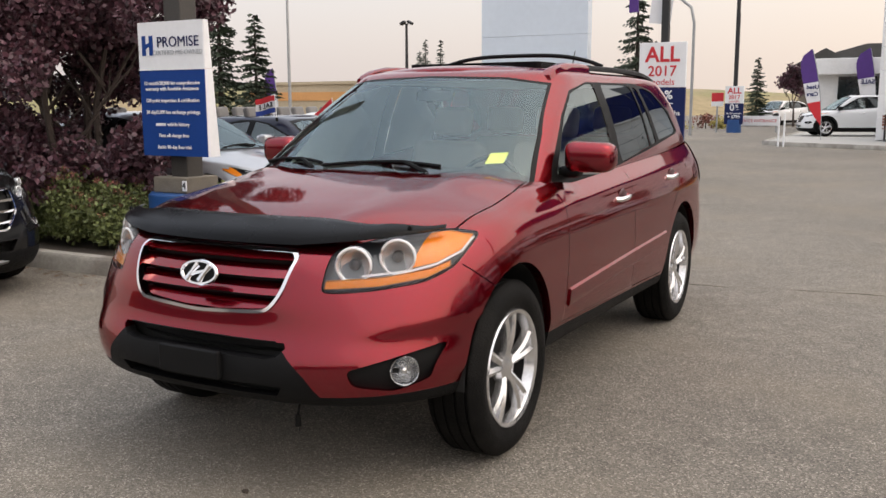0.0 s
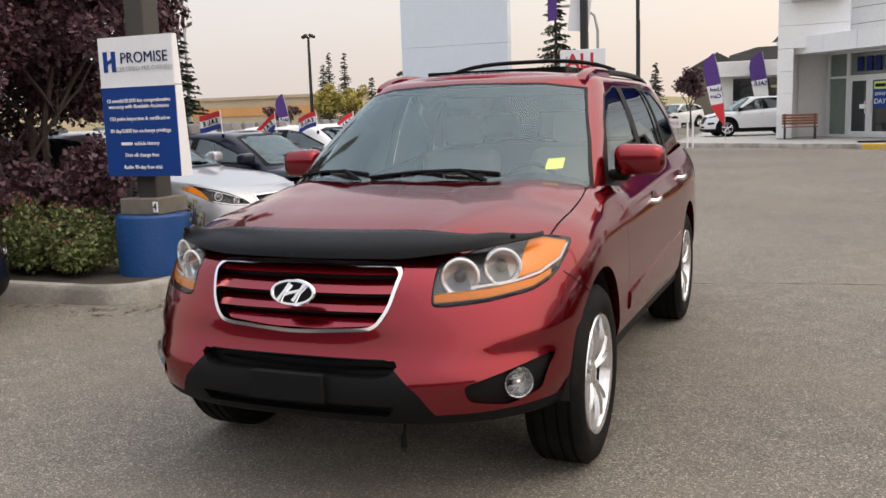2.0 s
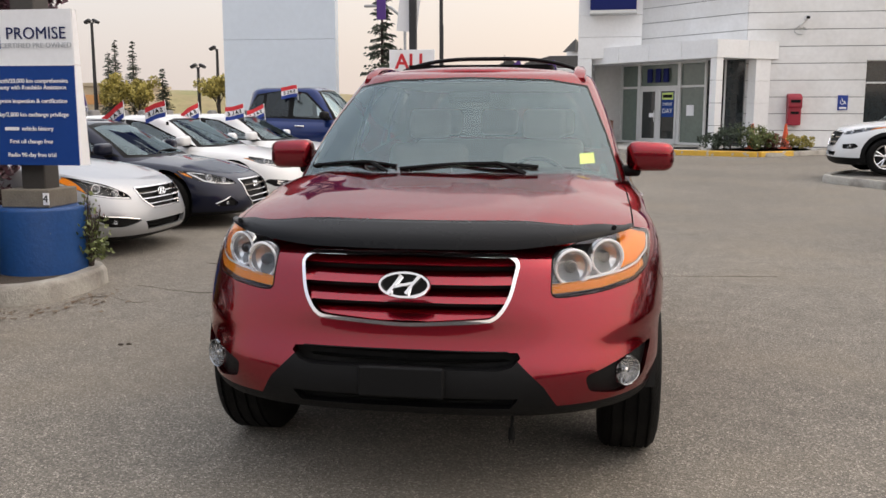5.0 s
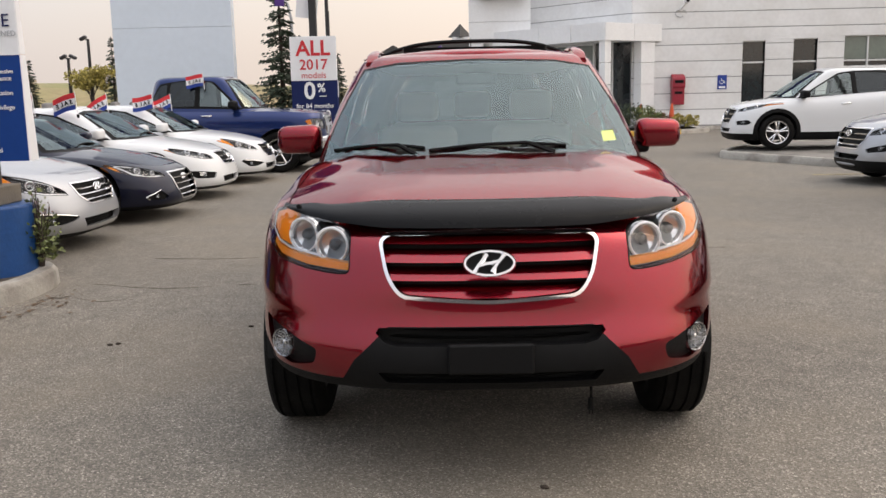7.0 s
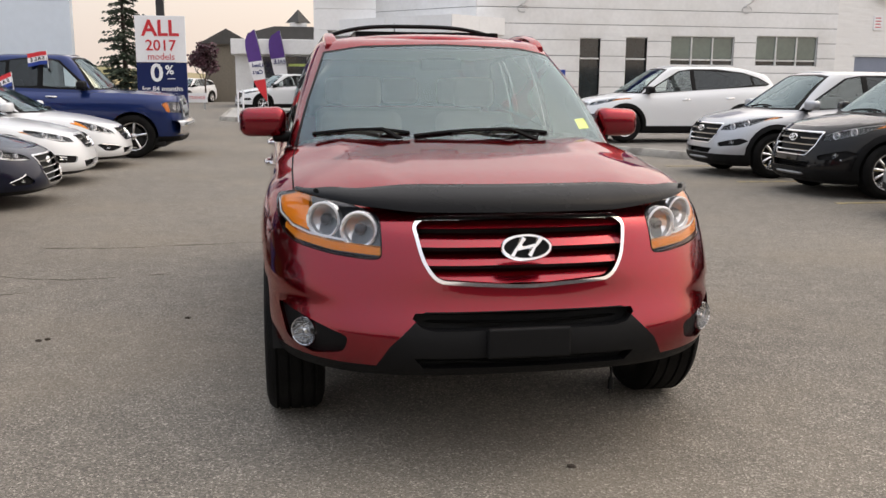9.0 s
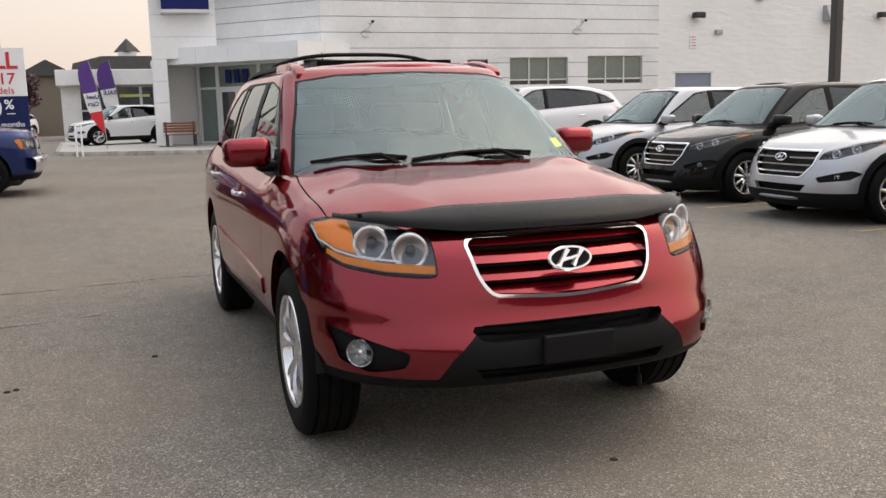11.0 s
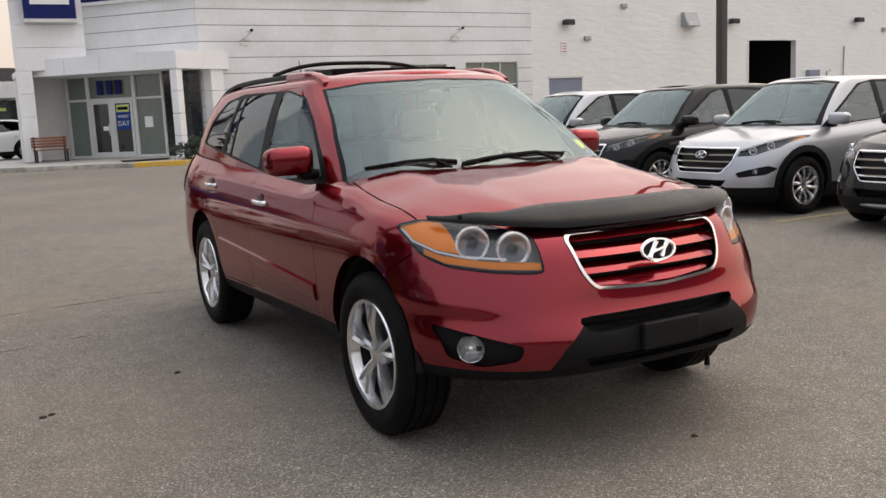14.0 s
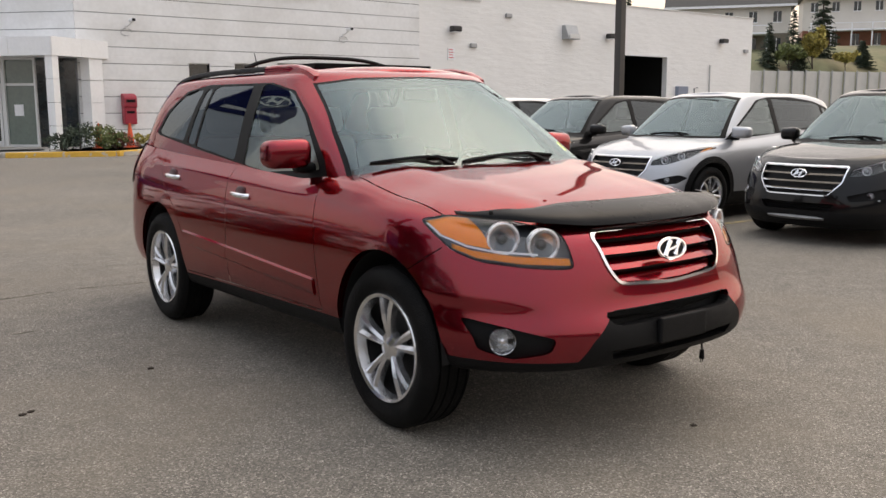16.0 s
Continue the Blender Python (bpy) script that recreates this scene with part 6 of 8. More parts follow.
for pts, w in (([(-2.9, 4.15), (-2.2, 4.05), (-1.2, 4.25), (0.6, 4.15), (2.3, 4.35)], 0.010), ([(-3.0, 3.0), (-2.4, 2.8), (-1.7, 2.95)], 0.012), ([(-3.1, 2.6), (-2.7, 2.35), (-2.3, 2.45)], 0.010)):
    b = bmesh.new()
    xs = np.linspace(pts[0][0], pts[-1][0], int((pts[-1][0] - pts[0][0]) / 0.07))
    ys = np.interp(xs, [p[0] for p in pts], [p[1] for p in pts]) + np.cumsum(rng.normal(size=len(xs))) * 0.012
    tube(b, [(x, y, -0.35 * w) for x, y in zip(xs, ys)], [w * (0.45 + 0.9 * rng.random()) for _ in xs], 5, squash=0.8)
    tagged(part("tar_seam", b, CRACK), "dark gritty crack across the asphalt", "crack", kind="structure")


# plain unseen wall added behind the viewer to darken reflections and low light
tagged(part("added_reflection_wall", boxed((-70, -26.3, 0), (70, -26, 3.2)), HELPER_GREY, flat=True), "plain dark grey wall added behind the viewer for reflections", "wall", kind="structure")


def kerb_island(name, outline, label, inside, height=0.15, top=None, wide=0.16, r=0.35):
    """A planted or paved island inside a rounded concrete kerb."""
    pts = rounded(outline, r, 6)
    inn = grow(pts, -wide)
    if sum(a[0] * c[1] - c[0] * a[1] for a, c in zip(pts, pts[1:] + pts[:1])) < 0:
        pts.reverse()
    isl = thing(name, label, "kerb", kind="structure")
    b = bmesh.new()
    n = len(pts)
    rows = []
    for d, z in ((0.0, -0.05), (0.012, height * 0.75), (0.04, height), (wide - 0.02, height), (wide, height - 0.02), (wide, -0.05)):
        rows.append([b.verts.new((*p, z)) for p in grow(pts, -d)])
    for r0, r1 in zip(rows, rows[1:]):
        for k in range(n):
            b.faces.new((r0[k], r0[(k + 1) % n], r1[(k + 1) % n], r1[k]))
    bmesh.ops.recalc_face_normals(b, faces=b.faces)
    part("kerb", b, CONCRETE, isl)
    b = bmesh.new()
    b.faces.new([b.verts.new((*p, height - 0.03 if top is None else top)) for p in inn])
    part("bed", b, inside, isl)
    return isl


kerb_island("planted_island", [(-3.26, 1.98), (-3.26, 3.42), (-14, 3.42), (-14, 1.98)], "planted island with rounded concrete kerb", MULCH, r=0.7)
kerb_island("paved_island", [(5.30, 15.4), (6.35, 13.2), (6.75, 12.3), (13.5, 12.3), (13.5, 19.0), (7.5, 19.0)], "raised kerb island beside the white SUV", PAVED, r=0.6)
kerb_island("entrance_walk", [(-3.3, 31.2), (-2.3, 29.9), (1.9, 27.6), (3.2, 26.75), (6.2, 25.6), (8.6, 27.6), (8.8, 29.4), (30, 29.5), (47, 29.6), (47, 31), (3, 44), (-3.6, 44)], "concrete pavement along the dealership front", WALK, r=0.3)
b = bmesh.new()
for p0, p1 in (((3.05, 26.78), (6.0, 25.60)), ((6.12, 25.62), (7.3, 26.55))):
    ang = math.atan2(p1[1] - p0[1], p1[0] - p0[0])
    box(b, (0, -0.03, -0.02), (math.hypot(p1[0] - p0[0], p1[1] - p0[1]), 0.19, 0.165), 0.02, 2, pose(p0[0], p0[1], 0, 0, 0, math.degrees(ang)))
tagged(part("yellow_kerb", b, YELLOW), "kerb edge painted yellow", "kerb", kind="structure")


# ---- plants ----
def leaf_cloud(centres, count, size, seed, flat=0.5, long=1.6):
    """Many small leaf blades scattered in clumps given as (x, y, z, rx, ry, rz)."""
    rng = np.random.default_rng(seed)
    vs, fs = [], []
    w = np.array([c[3] * c[4] * c[5] for c in centres])
    pick = rng.choice(len(centres), count, p=w / w.sum())
    for k in range(count):
        cx, cy, cz, rx, ry, rz = centres[pick[k]]
        d = rng.normal(size=3)
        d /= np.linalg.norm(d)
        d *= rng.random() ** 0.45
        p = np.array([cx + d[0] * rx, cy + d[1] * ry, cz + d[2] * rz])
        a = rng.normal(size=3)
        a /= np.linalg.norm(a)
        c = np.cross(a, rng.normal(size=3))
        c /= np.linalg.norm(c)
        s = size * (0.6 + 0.8 * rng.random())
        i = len(vs)
        vs += [tuple(p - a * s * long / 2), tuple(p + c * s * flat), tuple(p + a * s * long / 2), tuple(p - c * s * flat)]
        fs.append((i, i + 1, i + 2, i + 3))
    return vs, fs


def raw(name, vs, fs, material, parent=None, kind="", label=""):
    me = bpy.data.meshes.new(name)
    me.from_pydata(vs, [], fs)
    me.materials.append(material)
    ob = new(name, me)
    if parent:
        ob.parent = parent
    if kind:
        ob["kind"] = kind
    if label:
        ob["label"] = label
    return ob


def limbs(bm, base, top, r, n, spread, rng, depth=2):
    """A tapered trunk that forks into limbs; gives the limb ends."""
    ends = []
    base, top = Vector(base), Vector(top)
    mids = [base.lerp(top, t) + Vector((rng.normal() * 0.04, rng.normal() * 0.04, 0)) * (t > 0) for t in (0, 0.35, 0.7, 1)]
    tube(bm, mids, [r, r * 0.85, r * 0.68, r * 0.5], 7)
    if depth == 0:
        return [top]
    ln = (top - base).length
    for k in range(n):
        a = 2 * math.pi * (k + rng.random() * 0.6) / n
        s = mids[1].lerp(top, rng.random())
        e = s + Vector((math.cos(a) * spread, math.sin(a) * spread, 0.75 + 0.4 * rng.random())) * ln * 0.62
        ends += limbs(bm, s, e, r * 0.45, n, spread * 0.9, rng, depth - 1)
    return ends


def plum_tree(x, y, h, w, seed, leaves):
    rng = np.random.default_rng(seed)
    t = thing("plum_tree", "purple-leaved ornamental tree with dense dark foliage", "tree", pose(x, y, 0.1))
    b = bmesh.new()
    ends = []
    for k in range(4):
        a = 2 * math.pi * k / 4 + 0.3
        ends += limbs(b, (0.12 * math.cos(a), 0.12 * math.sin(a), 0), (0.5 * math.cos(a), 0.45 * math.sin(a), h * 0.5), 0.05, 3, 0.7, rng, 2)
    part("trunk", b, BARK, t)
    cl = [(e.x * w + rng.normal() * 0.1, e.y * w * 0.8, min(e.z, h) + rng.normal() * 0.1, 0.42, 0.40, 0.34) for e in ends]
    for k in range(120):
        a, q = rng.random() * 6.283, rng.random() ** 0.6
        z = 0.35 + (h - 0.35) * rng.random()
        rr = w * 1.45 * (1 - 0.5 * abs(z / h - 0.5))
        cl.append((math.cos(a) * q * rr, math.sin(a) * q * rr * 0.7, z, 0.30, 0.28, 0.24))
    vs, fs = leaf_cloud(cl, leaves, 0.043, seed)
    raw("crown", vs, fs, PLUM_LEAF, t, "stuff")
    return t


plum_tree(-5.90, 3.40, 3.9, 1.3, 4, 95000)
plum_tree(-8.6, 3.2, 3.7, 1.2, 9, 18000)


def shrub(x, y, w, h, seed, leaves=2600):
    rng = np.random.default_rng(seed)
    t = thing("flowering_shrub", "low green shrub with spent reddish flower heads", "shrub", pose(x, y, 0.12), "shrubs in the island bed")
    b = bmesh.new()
    cl = []
    for k in range(26):
        a, q = rng.random() * 6.283, rng.random()
        e = Vector((math.cos(a) * w * q, math.sin(a) * w * 0.8 * q, h * (0.65 + 0.35 * rng.random()) * (1 - 0.3 * q)))
        tube(b, [(e.x * 0.1, e.y * 0.1, 0), (e.x * 0.6, e.y * 0.6, e.z * 0.6), tuple(e)], [0.008, 0.005, 0.003], 5)
        cl += [(e.x, e.y, e.z - 0.05, 0.09, 0.09, 0.09), (e.x * 0.75, e.y * 0.75, e.z * 0.65, 0.12, 0.12, 0.12), (e.x * 0.6, e.y * 0.6, e.z * 0.35, 0.14, 0.14, 0.10)]
    part("stem", b, BARK, t)
    vs, fs = leaf_cloud(cl, leaves, 0.026, seed)
    raw("foliage", vs, fs, SHRUB_LEAF, t, "stuff")
    vs, fs = leaf_cloud([(c[0], c[1], c[2] + 0.06, 0.05, 0.05, 0.03) for c in cl[::3]], leaves // 9, 0.012, seed + 1, 0.6, 1.2)
    raw("bloom", vs, fs, SHRUB_BLOOM, t, "stuff")
    return t


for k, (x, y, w, h) in enumerate(((-4.36, 2.60, 0.44, 0.70), (-4.95, 2.55, 0.50, 0.76), (-5.55, 2.62, 0.50, 0.72), (-6.2, 2.6, 0.52, 0.70), (-3.42, 3.02, 0.14, 0.70), (-7.0, 2.65, 0.5, 0.66), (-4.65, 3.02, 0.42, 0.74), (-5.3, 3.05, 0.42, 0.70))):
    shrub(x, y, w, h, 20 + k, 6500 if w > 0.2 else 420)


def spruce(x, y, h, w, seed, z0=0.0, whorls=14, name_label="tall dark green spruce with drooping branches"):
    rng = np.random.default_rng(seed)
    t = thing("spruce_tree", name_label, "tree", pose(x, y, z0), "spruces round the lot")
    b = bmesh.new()
    tube(b, [(0, 0, 0), (0.01, 0, h * 0.5), (0, 0.01, h)], [0.02 * h, 0.012 * h, 0.003 * h], 7)
    part("trunk", b, BARK, t)
    vs, fs = [], []
    turn = rng.random() * 6.283
    rows = whorls * 2
    for k in range(rows):
        f = (k + 0.4 * rng.random()) / rows
        reach = w * ((1 - f) ** 0.85 + 0.03)
        for j in range(8 if f < 0.75 else 5):
            turn += 2.4 + 0.5 * rng.random()
            ln = reach * (0.62 + 0.5 * rng.random())
            d = np.array([math.cos(turn), math.sin(turn), 0.0])
            sd = np.array([-d[1], d[0], 0.0])
            z = h * (0.05 + 0.95 * f) + 0.02 * h * rng.normal()
            steps = max(4, int(11 * ln / w))
            for u in np.linspace(0.12, 1.0, steps):
                mid = d * ln * u + np.array([0, 0, z - ln * (0.42 * u - 0.20 * u * u)])
                for q in range(5):
                    off = sd * ln * 0.30 * (1.05 - u) * rng.normal() + np.array([0, 0, -0.05 * ln * rng.random()])
                    p = mid + off
                    bl, wd = w * (0.11 + 0.08 * rng.random()) * (1.1 - 0.4 * u), w * 0.038
                    way = d * (0.5 + 0.5 * rng.random()) + sd * rng.normal() * 0.55 + np.array([0, 0, -0.55 * rng.random()])
                    i = len(vs)
                    vs += [tuple(p), tuple(p + way * bl * 0.5 + sd * wd), tuple(p + way * bl), tuple(p + way * bl * 0.5 - sd * wd + np.array([0, 0, wd]))]
                    fs.append((i, i + 1, i + 2, i + 3))
    raw("crown", vs, fs, NEEDLE, t, "stuff")
    return t


spruce(-10.85, 11.2, 4.25, 0.85, 1)
spruce(-10.15, 11.5, 3.30, 0.78, 2)
spruce(-4.85, 20.7, 4.7, 0.95, 3)
spruce(-8.5, 60.0, 4.5, 1.1, 5, whorls=12)
for k, (x, y, h) in enumerate(((-33.9, 60, 6.5), (-35.0, 61, 5.8), (-32.5, 60, 6.5), (-24.3, 60, 6.0), (-31.2, 62, 4.6))):
    spruce(x, y, h, 1.1, 30 + k, whorls=12)


def leafy_tree(x, y, h, w, seed, material, label, z0=0.0, leaves=1500, size=0.16):
    rng = np.random.default_rng(seed)
    t = thing("broadleaf_tree", label, "tree", pose(x, y, z0))
    b = bmesh.new()
    ends = limbs(b, (0, 0, 0), (0, 0, h * 0.45), 0.02 * h, 4, 0.6, rng, 2)
    part("trunk", b, BARK, t)
    cl = [(e.x * w / (0.35 * h), e.y * w / (0.35 * h), min(e.z, h * 0.95), 0.22 * w + 0.2, 0.22 * w + 0.2, 0.12 * h) for e in ends]
    vs, fs = leaf_cloud(cl, leaves, size, seed)
    raw("crown", vs, fs, material, t, "stuff")
    return t


leafy_tree(-6.1, 60.0, 3.9, 1.2, 40, PLUM_LEAF, "dark purple tree beyond the lane")
for k, (x, y, h, w) in enumerate(((-32.5, 57, 4.7, 1.25), (-30.7, 57.3, 4.4, 1.35), (-25.5, 59, 4.0, 1.8))):
    leafy_tree(x, y, h, w, 50 + k, YELLOW_LEAF, "yellowing autumn tree beyond the lot", leaves=2600, size=0.14)
leafy_tree(-38.5, 60, 2.8, 1.6, 61, PLUM_LEAF, "purple tree beyond the lot")

# ---- lamp standard with the certified-vehicle board ----
pole = thing("sign_pole", "square brown lamp post on a chipped blue concrete base", "pole", pose(-3.80, 2.98, 0))
b = lathe(bmesh.new(), [(0.001, 0.655), (0.34, 0.655), (0.362, 0.63), (0.365, 0.10), (0.37, 0.0)], sides=40)
part("concrete_base", b, DRUM, pole, "chipped blue painted concrete base")
b = boxed((-0.22, -0.22, 0.655), (0.20, 0.20, 0.80), 0.012)
part("foot_cover", b, WEATHERED, pole)
b = boxed((0.155, -0.232, 0.68), (0.205, -0.220, 0.775), 0.003)
part("number_tag", b, WHITE, pole)
words("number_word", "4", 0.085, Matrix.Translation((0.180, -0.236, 0.728)) @ Matrix.Rotation(radians(90), 4, "X"), SEAL, pole)
b = boxed((-0.105, -0.105, 0.78), (0.105, 0.105, 5.0), 0.015)
part("shaft", b, POLE, pole)
board = thing("promise_board", "blue and white wrap-round promotion board on the lamp post", "sign", pose(-3.70, 2.755, 0))
tri = [(-0.395, -0.01), (0.395, -0.01), (0.392, 0.14), (-0.392, 0.14)]
for (x0, y0), (x1, y1), nm in ((tri[0], tri[1], "front"), (tri[1], tri[2], "side"), (tri[3], tri[0], "side")):
    for z0, z1, mt in ((1.0, 1.775, PROMO_BLUE), (1.782, 2.20, WHITE)):
        mt = WHITE if nm == "side" else mt
        b = bmesh.new()
        d = Vector((x1 - x0, y1 - y0, 0))
        nrm = Vector((d.y, -d.x, 0)).normalized() * 0.006
        q = [Vector((x0, y0, z0)), Vector((x1, y1, z0)), Vector((x1, y1, z1)), Vector((x0, y0, z1))]
        for p in q:
            p.y -= 0.09 * (p.z - 1.0) / 1.2 if p.y > 0.1 else 0.0
        vs = [b.verts.new(p + nrm) for p in q] + [b.verts.new(p - nrm) for p in q]
        for f in ((0, 1, 2, 3), (7, 6, 5, 4), (0, 4, 5, 1), (1, 5, 6, 2), (2, 6, 7, 3), (3, 7, 4, 0)):
            b.faces.new([vs[i] for i in f])
        part("board_panel", b, mt, board)
up = lambda x, z, y=-0.022: Matrix.Translation((x, y, z)) @ Matrix.Rotation(radians(90), 4, "X")
words("promise_word", "PROMISE", 0.130, up(0.095, 2.015), PROMO_NAVY, board)
words("certified_word", "CERTIFIED PRE-OWNED", 0.056, up(0.09, 1.925), GREY_INK, board)
for pts in ([(-0.345, 1.905), (-0.30, 1.905), (-0.30, 2.08), (-0.345, 2.08)], [(-0.255, 1.905), (-0.21, 1.905), (-0.21, 2.08), (-0.255, 2.08)], [(-0.30, 1.965), (-0.255, 1.985), (-0.255, 2.02), (-0.30, 2.0)]):
    part("mark_shape", prism(pts, (0, 2), -0.022, -0.018), PROMO_BLUE, board)
b = boxed((-0.40, -0.021, 1.772), (0.40, -0.016, 1.784))
part("divider", b, WHITE, board)
for z, txt in ((1.655, "12 month/20,000 km comprehensive"), (1.605, "warranty with Roadside Assistance"), (1.50, "120 point inspection & certification"), (1.395, "30 day/2,000 km exchange privilege"), (1.285, "vehicle history"), (1.185, "First oil change free"), (1.08, "Radio 90-day free trial")):
    words("promise_line", txt, 0.046, up(0.0 if "vehicle" not in txt else 0.06, z), WHITE, board, bold=0.0006)
b = boxed((-0.22, -0.021, 1.272), (-0.10, -0.017, 1.298))
part("brand_bar", b, WHITE, board)

# ---- big offer boards ----
def offer_board(x, y, s, label, wide=1.17, back=False):
    t = thing("offer_board", label, "sign", pose(x, y, 0))
    b = boxed((-wide / 2 * s, -0.05, 0.55 * s), (wide / 2 * s, 0.05, 1.87 * s), 0.008)
    part("lower_panel", b, PROMO_NAVY, t)
    b = boxed((-wide / 2 * s, -0.05, 1.875 * s), (wide / 2 * s, 0.05, 2.97 * s), 0.008)
    part("upper_panel", b, WHITE, t)
    f = lambda z, xx=0.0: Matrix.Translation((xx * s, -0.058, z * s)) @ Matrix.Rotation(radians(90), 4, "X")
    words("offer_word", "ALL", 0.52 * s, f(2.66), RED_INK, t, bold=0.012 * s)
    words("offer_year", "2017", 0.36 * s, f(2.26), RED_INK, t, bold=0.004)
    words("offer_line", "models", 0.22 * s, f(2.0), RED_INK, t)
    words("offer_rate", "0", 0.60 * s, f(1.60, -0.12), WHITE, t, bold=0.012 * s)
    words("offer_percent", "%", 0.30 * s, f(1.68, 0.18), WHITE, t, bold=0.006 * s)
    words("offer_term", "for 84 months", 0.165 * s, f(1.235), WHITE, t, bold=0.002)
    words("offer_bonus", "+ $750", 0.27 * s, f(1.02), WHITE, t, bold=0.006 * s)
    b = boxed((0.12 * s, -0.055, 1.47 * s), (0.30 * s, -0.052, 1.49 * s))
    part("small_print", b, WHITE, t)
    b = boxed((-0.35 * s, -0.055, 0.66 * s), (0.35 * s, -0.052, 0.70 * s))
    part("small_print", b, WHITE, t)
    b = boxed((-0.09, 0.06, 0), (0.09, 0.24, 7.5 * s), 0.01)
    part("post", b, DARK_POLE, t)
    part("concrete_base", lathe(bmesh.new(), [(0.001, 0.66), (0.34, 0.66), (0.36, 0.63), (0.37, 0.0)], at=(0, 0.15, 0), sides=28), DRUM, t, "blue painted concrete base")
    return t


offer_board(-3.76, 19.3, 1.0, "white and navy finance offer board on a lamp post")
offer_board(-7.0, 45.0, 0.80, "distant white and navy finance offer board")

# ---- white pylon with a blue head ----
py = thing("pylon", "tall white panel pylon with a blue head", "sign", pose(-7.45, 20.2, 0))
for z0, z1 in ((0.02, 3.30), (3.306, 6.42)):
    part("pylon_panel", boxed((-1.55, -0.45, z0), (1.55, -0.15, z1), 0.004), PYLON_PANEL, py)
part("pylon_head", boxed((-1.6, -0.5, 6.42), (1.6, -0.10, 9.0), 0.02), SIGN_BLUE, py)
for yy, rot in ((-0.51, 90), (-0.09, -90)):
    b = bmesh.new()
    tube(b, [(0.62 * math.cos(a), yy, 8.05 + 0.36 * math.sin(a)) for a in np.linspace(0, 6.283, 29)[:-1]], 0.05, 6, closed=True)
    part("oval_mark", b, WHITE, py)
    b = bmesh.new()
    for dx in (-0.22, 0.22):
        tube(b, [(dx - 0.09, yy, 7.82), (dx + 0.09, yy, 8.28)], 0.06, 6)
    tube(b, [(-0.22, yy, 8.0), (0.22, yy, 8.1)], 0.05, 6)
    part("mark_figure", b, WHITE, py)
    part("brand_bar", boxed((-1.1, min(yy, yy * 1.01), 6.85), (1.1, max(yy, yy * 1.01), 7.12)), WHITE, py)

# ---- the dealership building ----
WALL_Y = 30.4
BEND, BLOCK_X, END_X = 6.35, 21.3, 46.7
ROOF_Z = 6.45


def holes_out(x0, x1, z0, z1, holes):
    """A strip of wall cut into boxes round its openings."""
    cuts = [x0]
    for h in sorted(holes):
        if h[0] < x1 and h[1] > x0 and h[2] < z1 and h[3] > z0:
            cuts += [max(h[0], x0), min(h[1], x1)]
    cuts.append(x1)
    return [(a, c) for a, c in zip(cuts[::2], cuts[1::2]) if c - a > 0.01]


OPENINGS = [(10.45, 11.28, 0.15, 3.2), (12.32, 13.2, 0.15, 3.25), (14.18, 16.85, 2.20, 3.32), (17.8, 20.48, 2.20, 3.38), (22.2, 24.1, 0.15, 2.62), (35.0, 38.6, 0.15, 4.30)]
levels = sorted({0.0, ROOF_Z, *[h[2] for h in OPENINGS], *[h[3] for h in OPENINGS]})
b = bmesh.new()
for z0, z1 in zip(levels, levels[1:]):
    for x0, x1 in holes_out(BEND, BLOCK_X, z0, z1, OPENINGS):
        box(b, (x0, WALL_Y, z0), (x1, WALL_Y + 0.3, z1))
wall = tagged(part("wall_front", b, JOINT, flat=True), "white horizontal metal siding wall of the dealership", "wall", kind="structure")
pitch = 0.592
row = 0
z = 0.16
while z < ROOF_Z - 0.05:
    top_z = min(z + pitch - 0.026, ROOF_Z)
    cuts = [z, *[c for c in levels if z + 0.01 < c < top_z - 0.01], top_z]
    for za, zb in zip(cuts, cuts[1:]):
        for x0, x1 in holes_out(BEND, BLOCK_X - 0.01, za, zb, OPENINGS):
            part("siding_board", boxed((x0, WALL_Y - 0.022, za), (x1, WALL_Y - 0.002, zb), 0.005, 1), SIDING, wall)
    z += pitch
    row += 1
b = prism([(BLOCK_X, 0), (22.2, 0), (22.2, 2.62), (24.1, 2.62), (24.1, 0), (35.0, 0), (35.0, 4.30), (38.6, 4.30), (38.6, 0), (END_X, 0), (END_X, 6.88), (24.9, 6.88), (24.9, ROOF_Z), (BLOCK_X, ROOF_Z)], (0, 2), WALL_Y + 0.01, WALL_Y + 0.31)
tagged(part("wall_service_end", boxed((END_X - 0.3, WALL_Y + 0.31, 0), (END_X, WALL_Y + 14, 6.88)), BLOCK, flat=True), "white-painted end wall of the service wing", "wall", kind="structure")
tagged(part("wall_service", b, BLOCK, flat=True), "white-painted rough block wall of the service wing", "wall", kind="structure")
part("coping", boxed((24.9, WALL_Y - 0.04, 6.88), (END_X + 0.05, WALL_Y + 0.36, 6.93)), ALUMINIUM, wall)
part("coping", boxed((BEND, WALL_Y - 0.05, ROOF_Z), (24.9, WALL_Y + 0.36, ROOF_Z + 0.08)), ALUMINIUM, wall)
b = boxed((3.0, WALL_Y + 4.4, 5.9), (END_X, WALL_Y + 15, 6.2))
tagged(part("roof_deck", b, ROOF), "flat roof of the dealership", "roof", kind="structure")
# inside of the bay is near-black all over, its shade put into the colour
b = boxed((34.5, WALL_Y + 0.4, 0.0), (39.2, WALL_Y + 6, 5.0))
bmesh.ops.reverse_faces(b, faces=b.faces)
bmesh.ops.delete(b, geom=[f for f in b.faces if f.calc_center_median().y < WALL_Y + 0.5], context="FACES")
tagged(part("service_bay", b, HOLE), "dark open service bay", "garage", kind="structure")
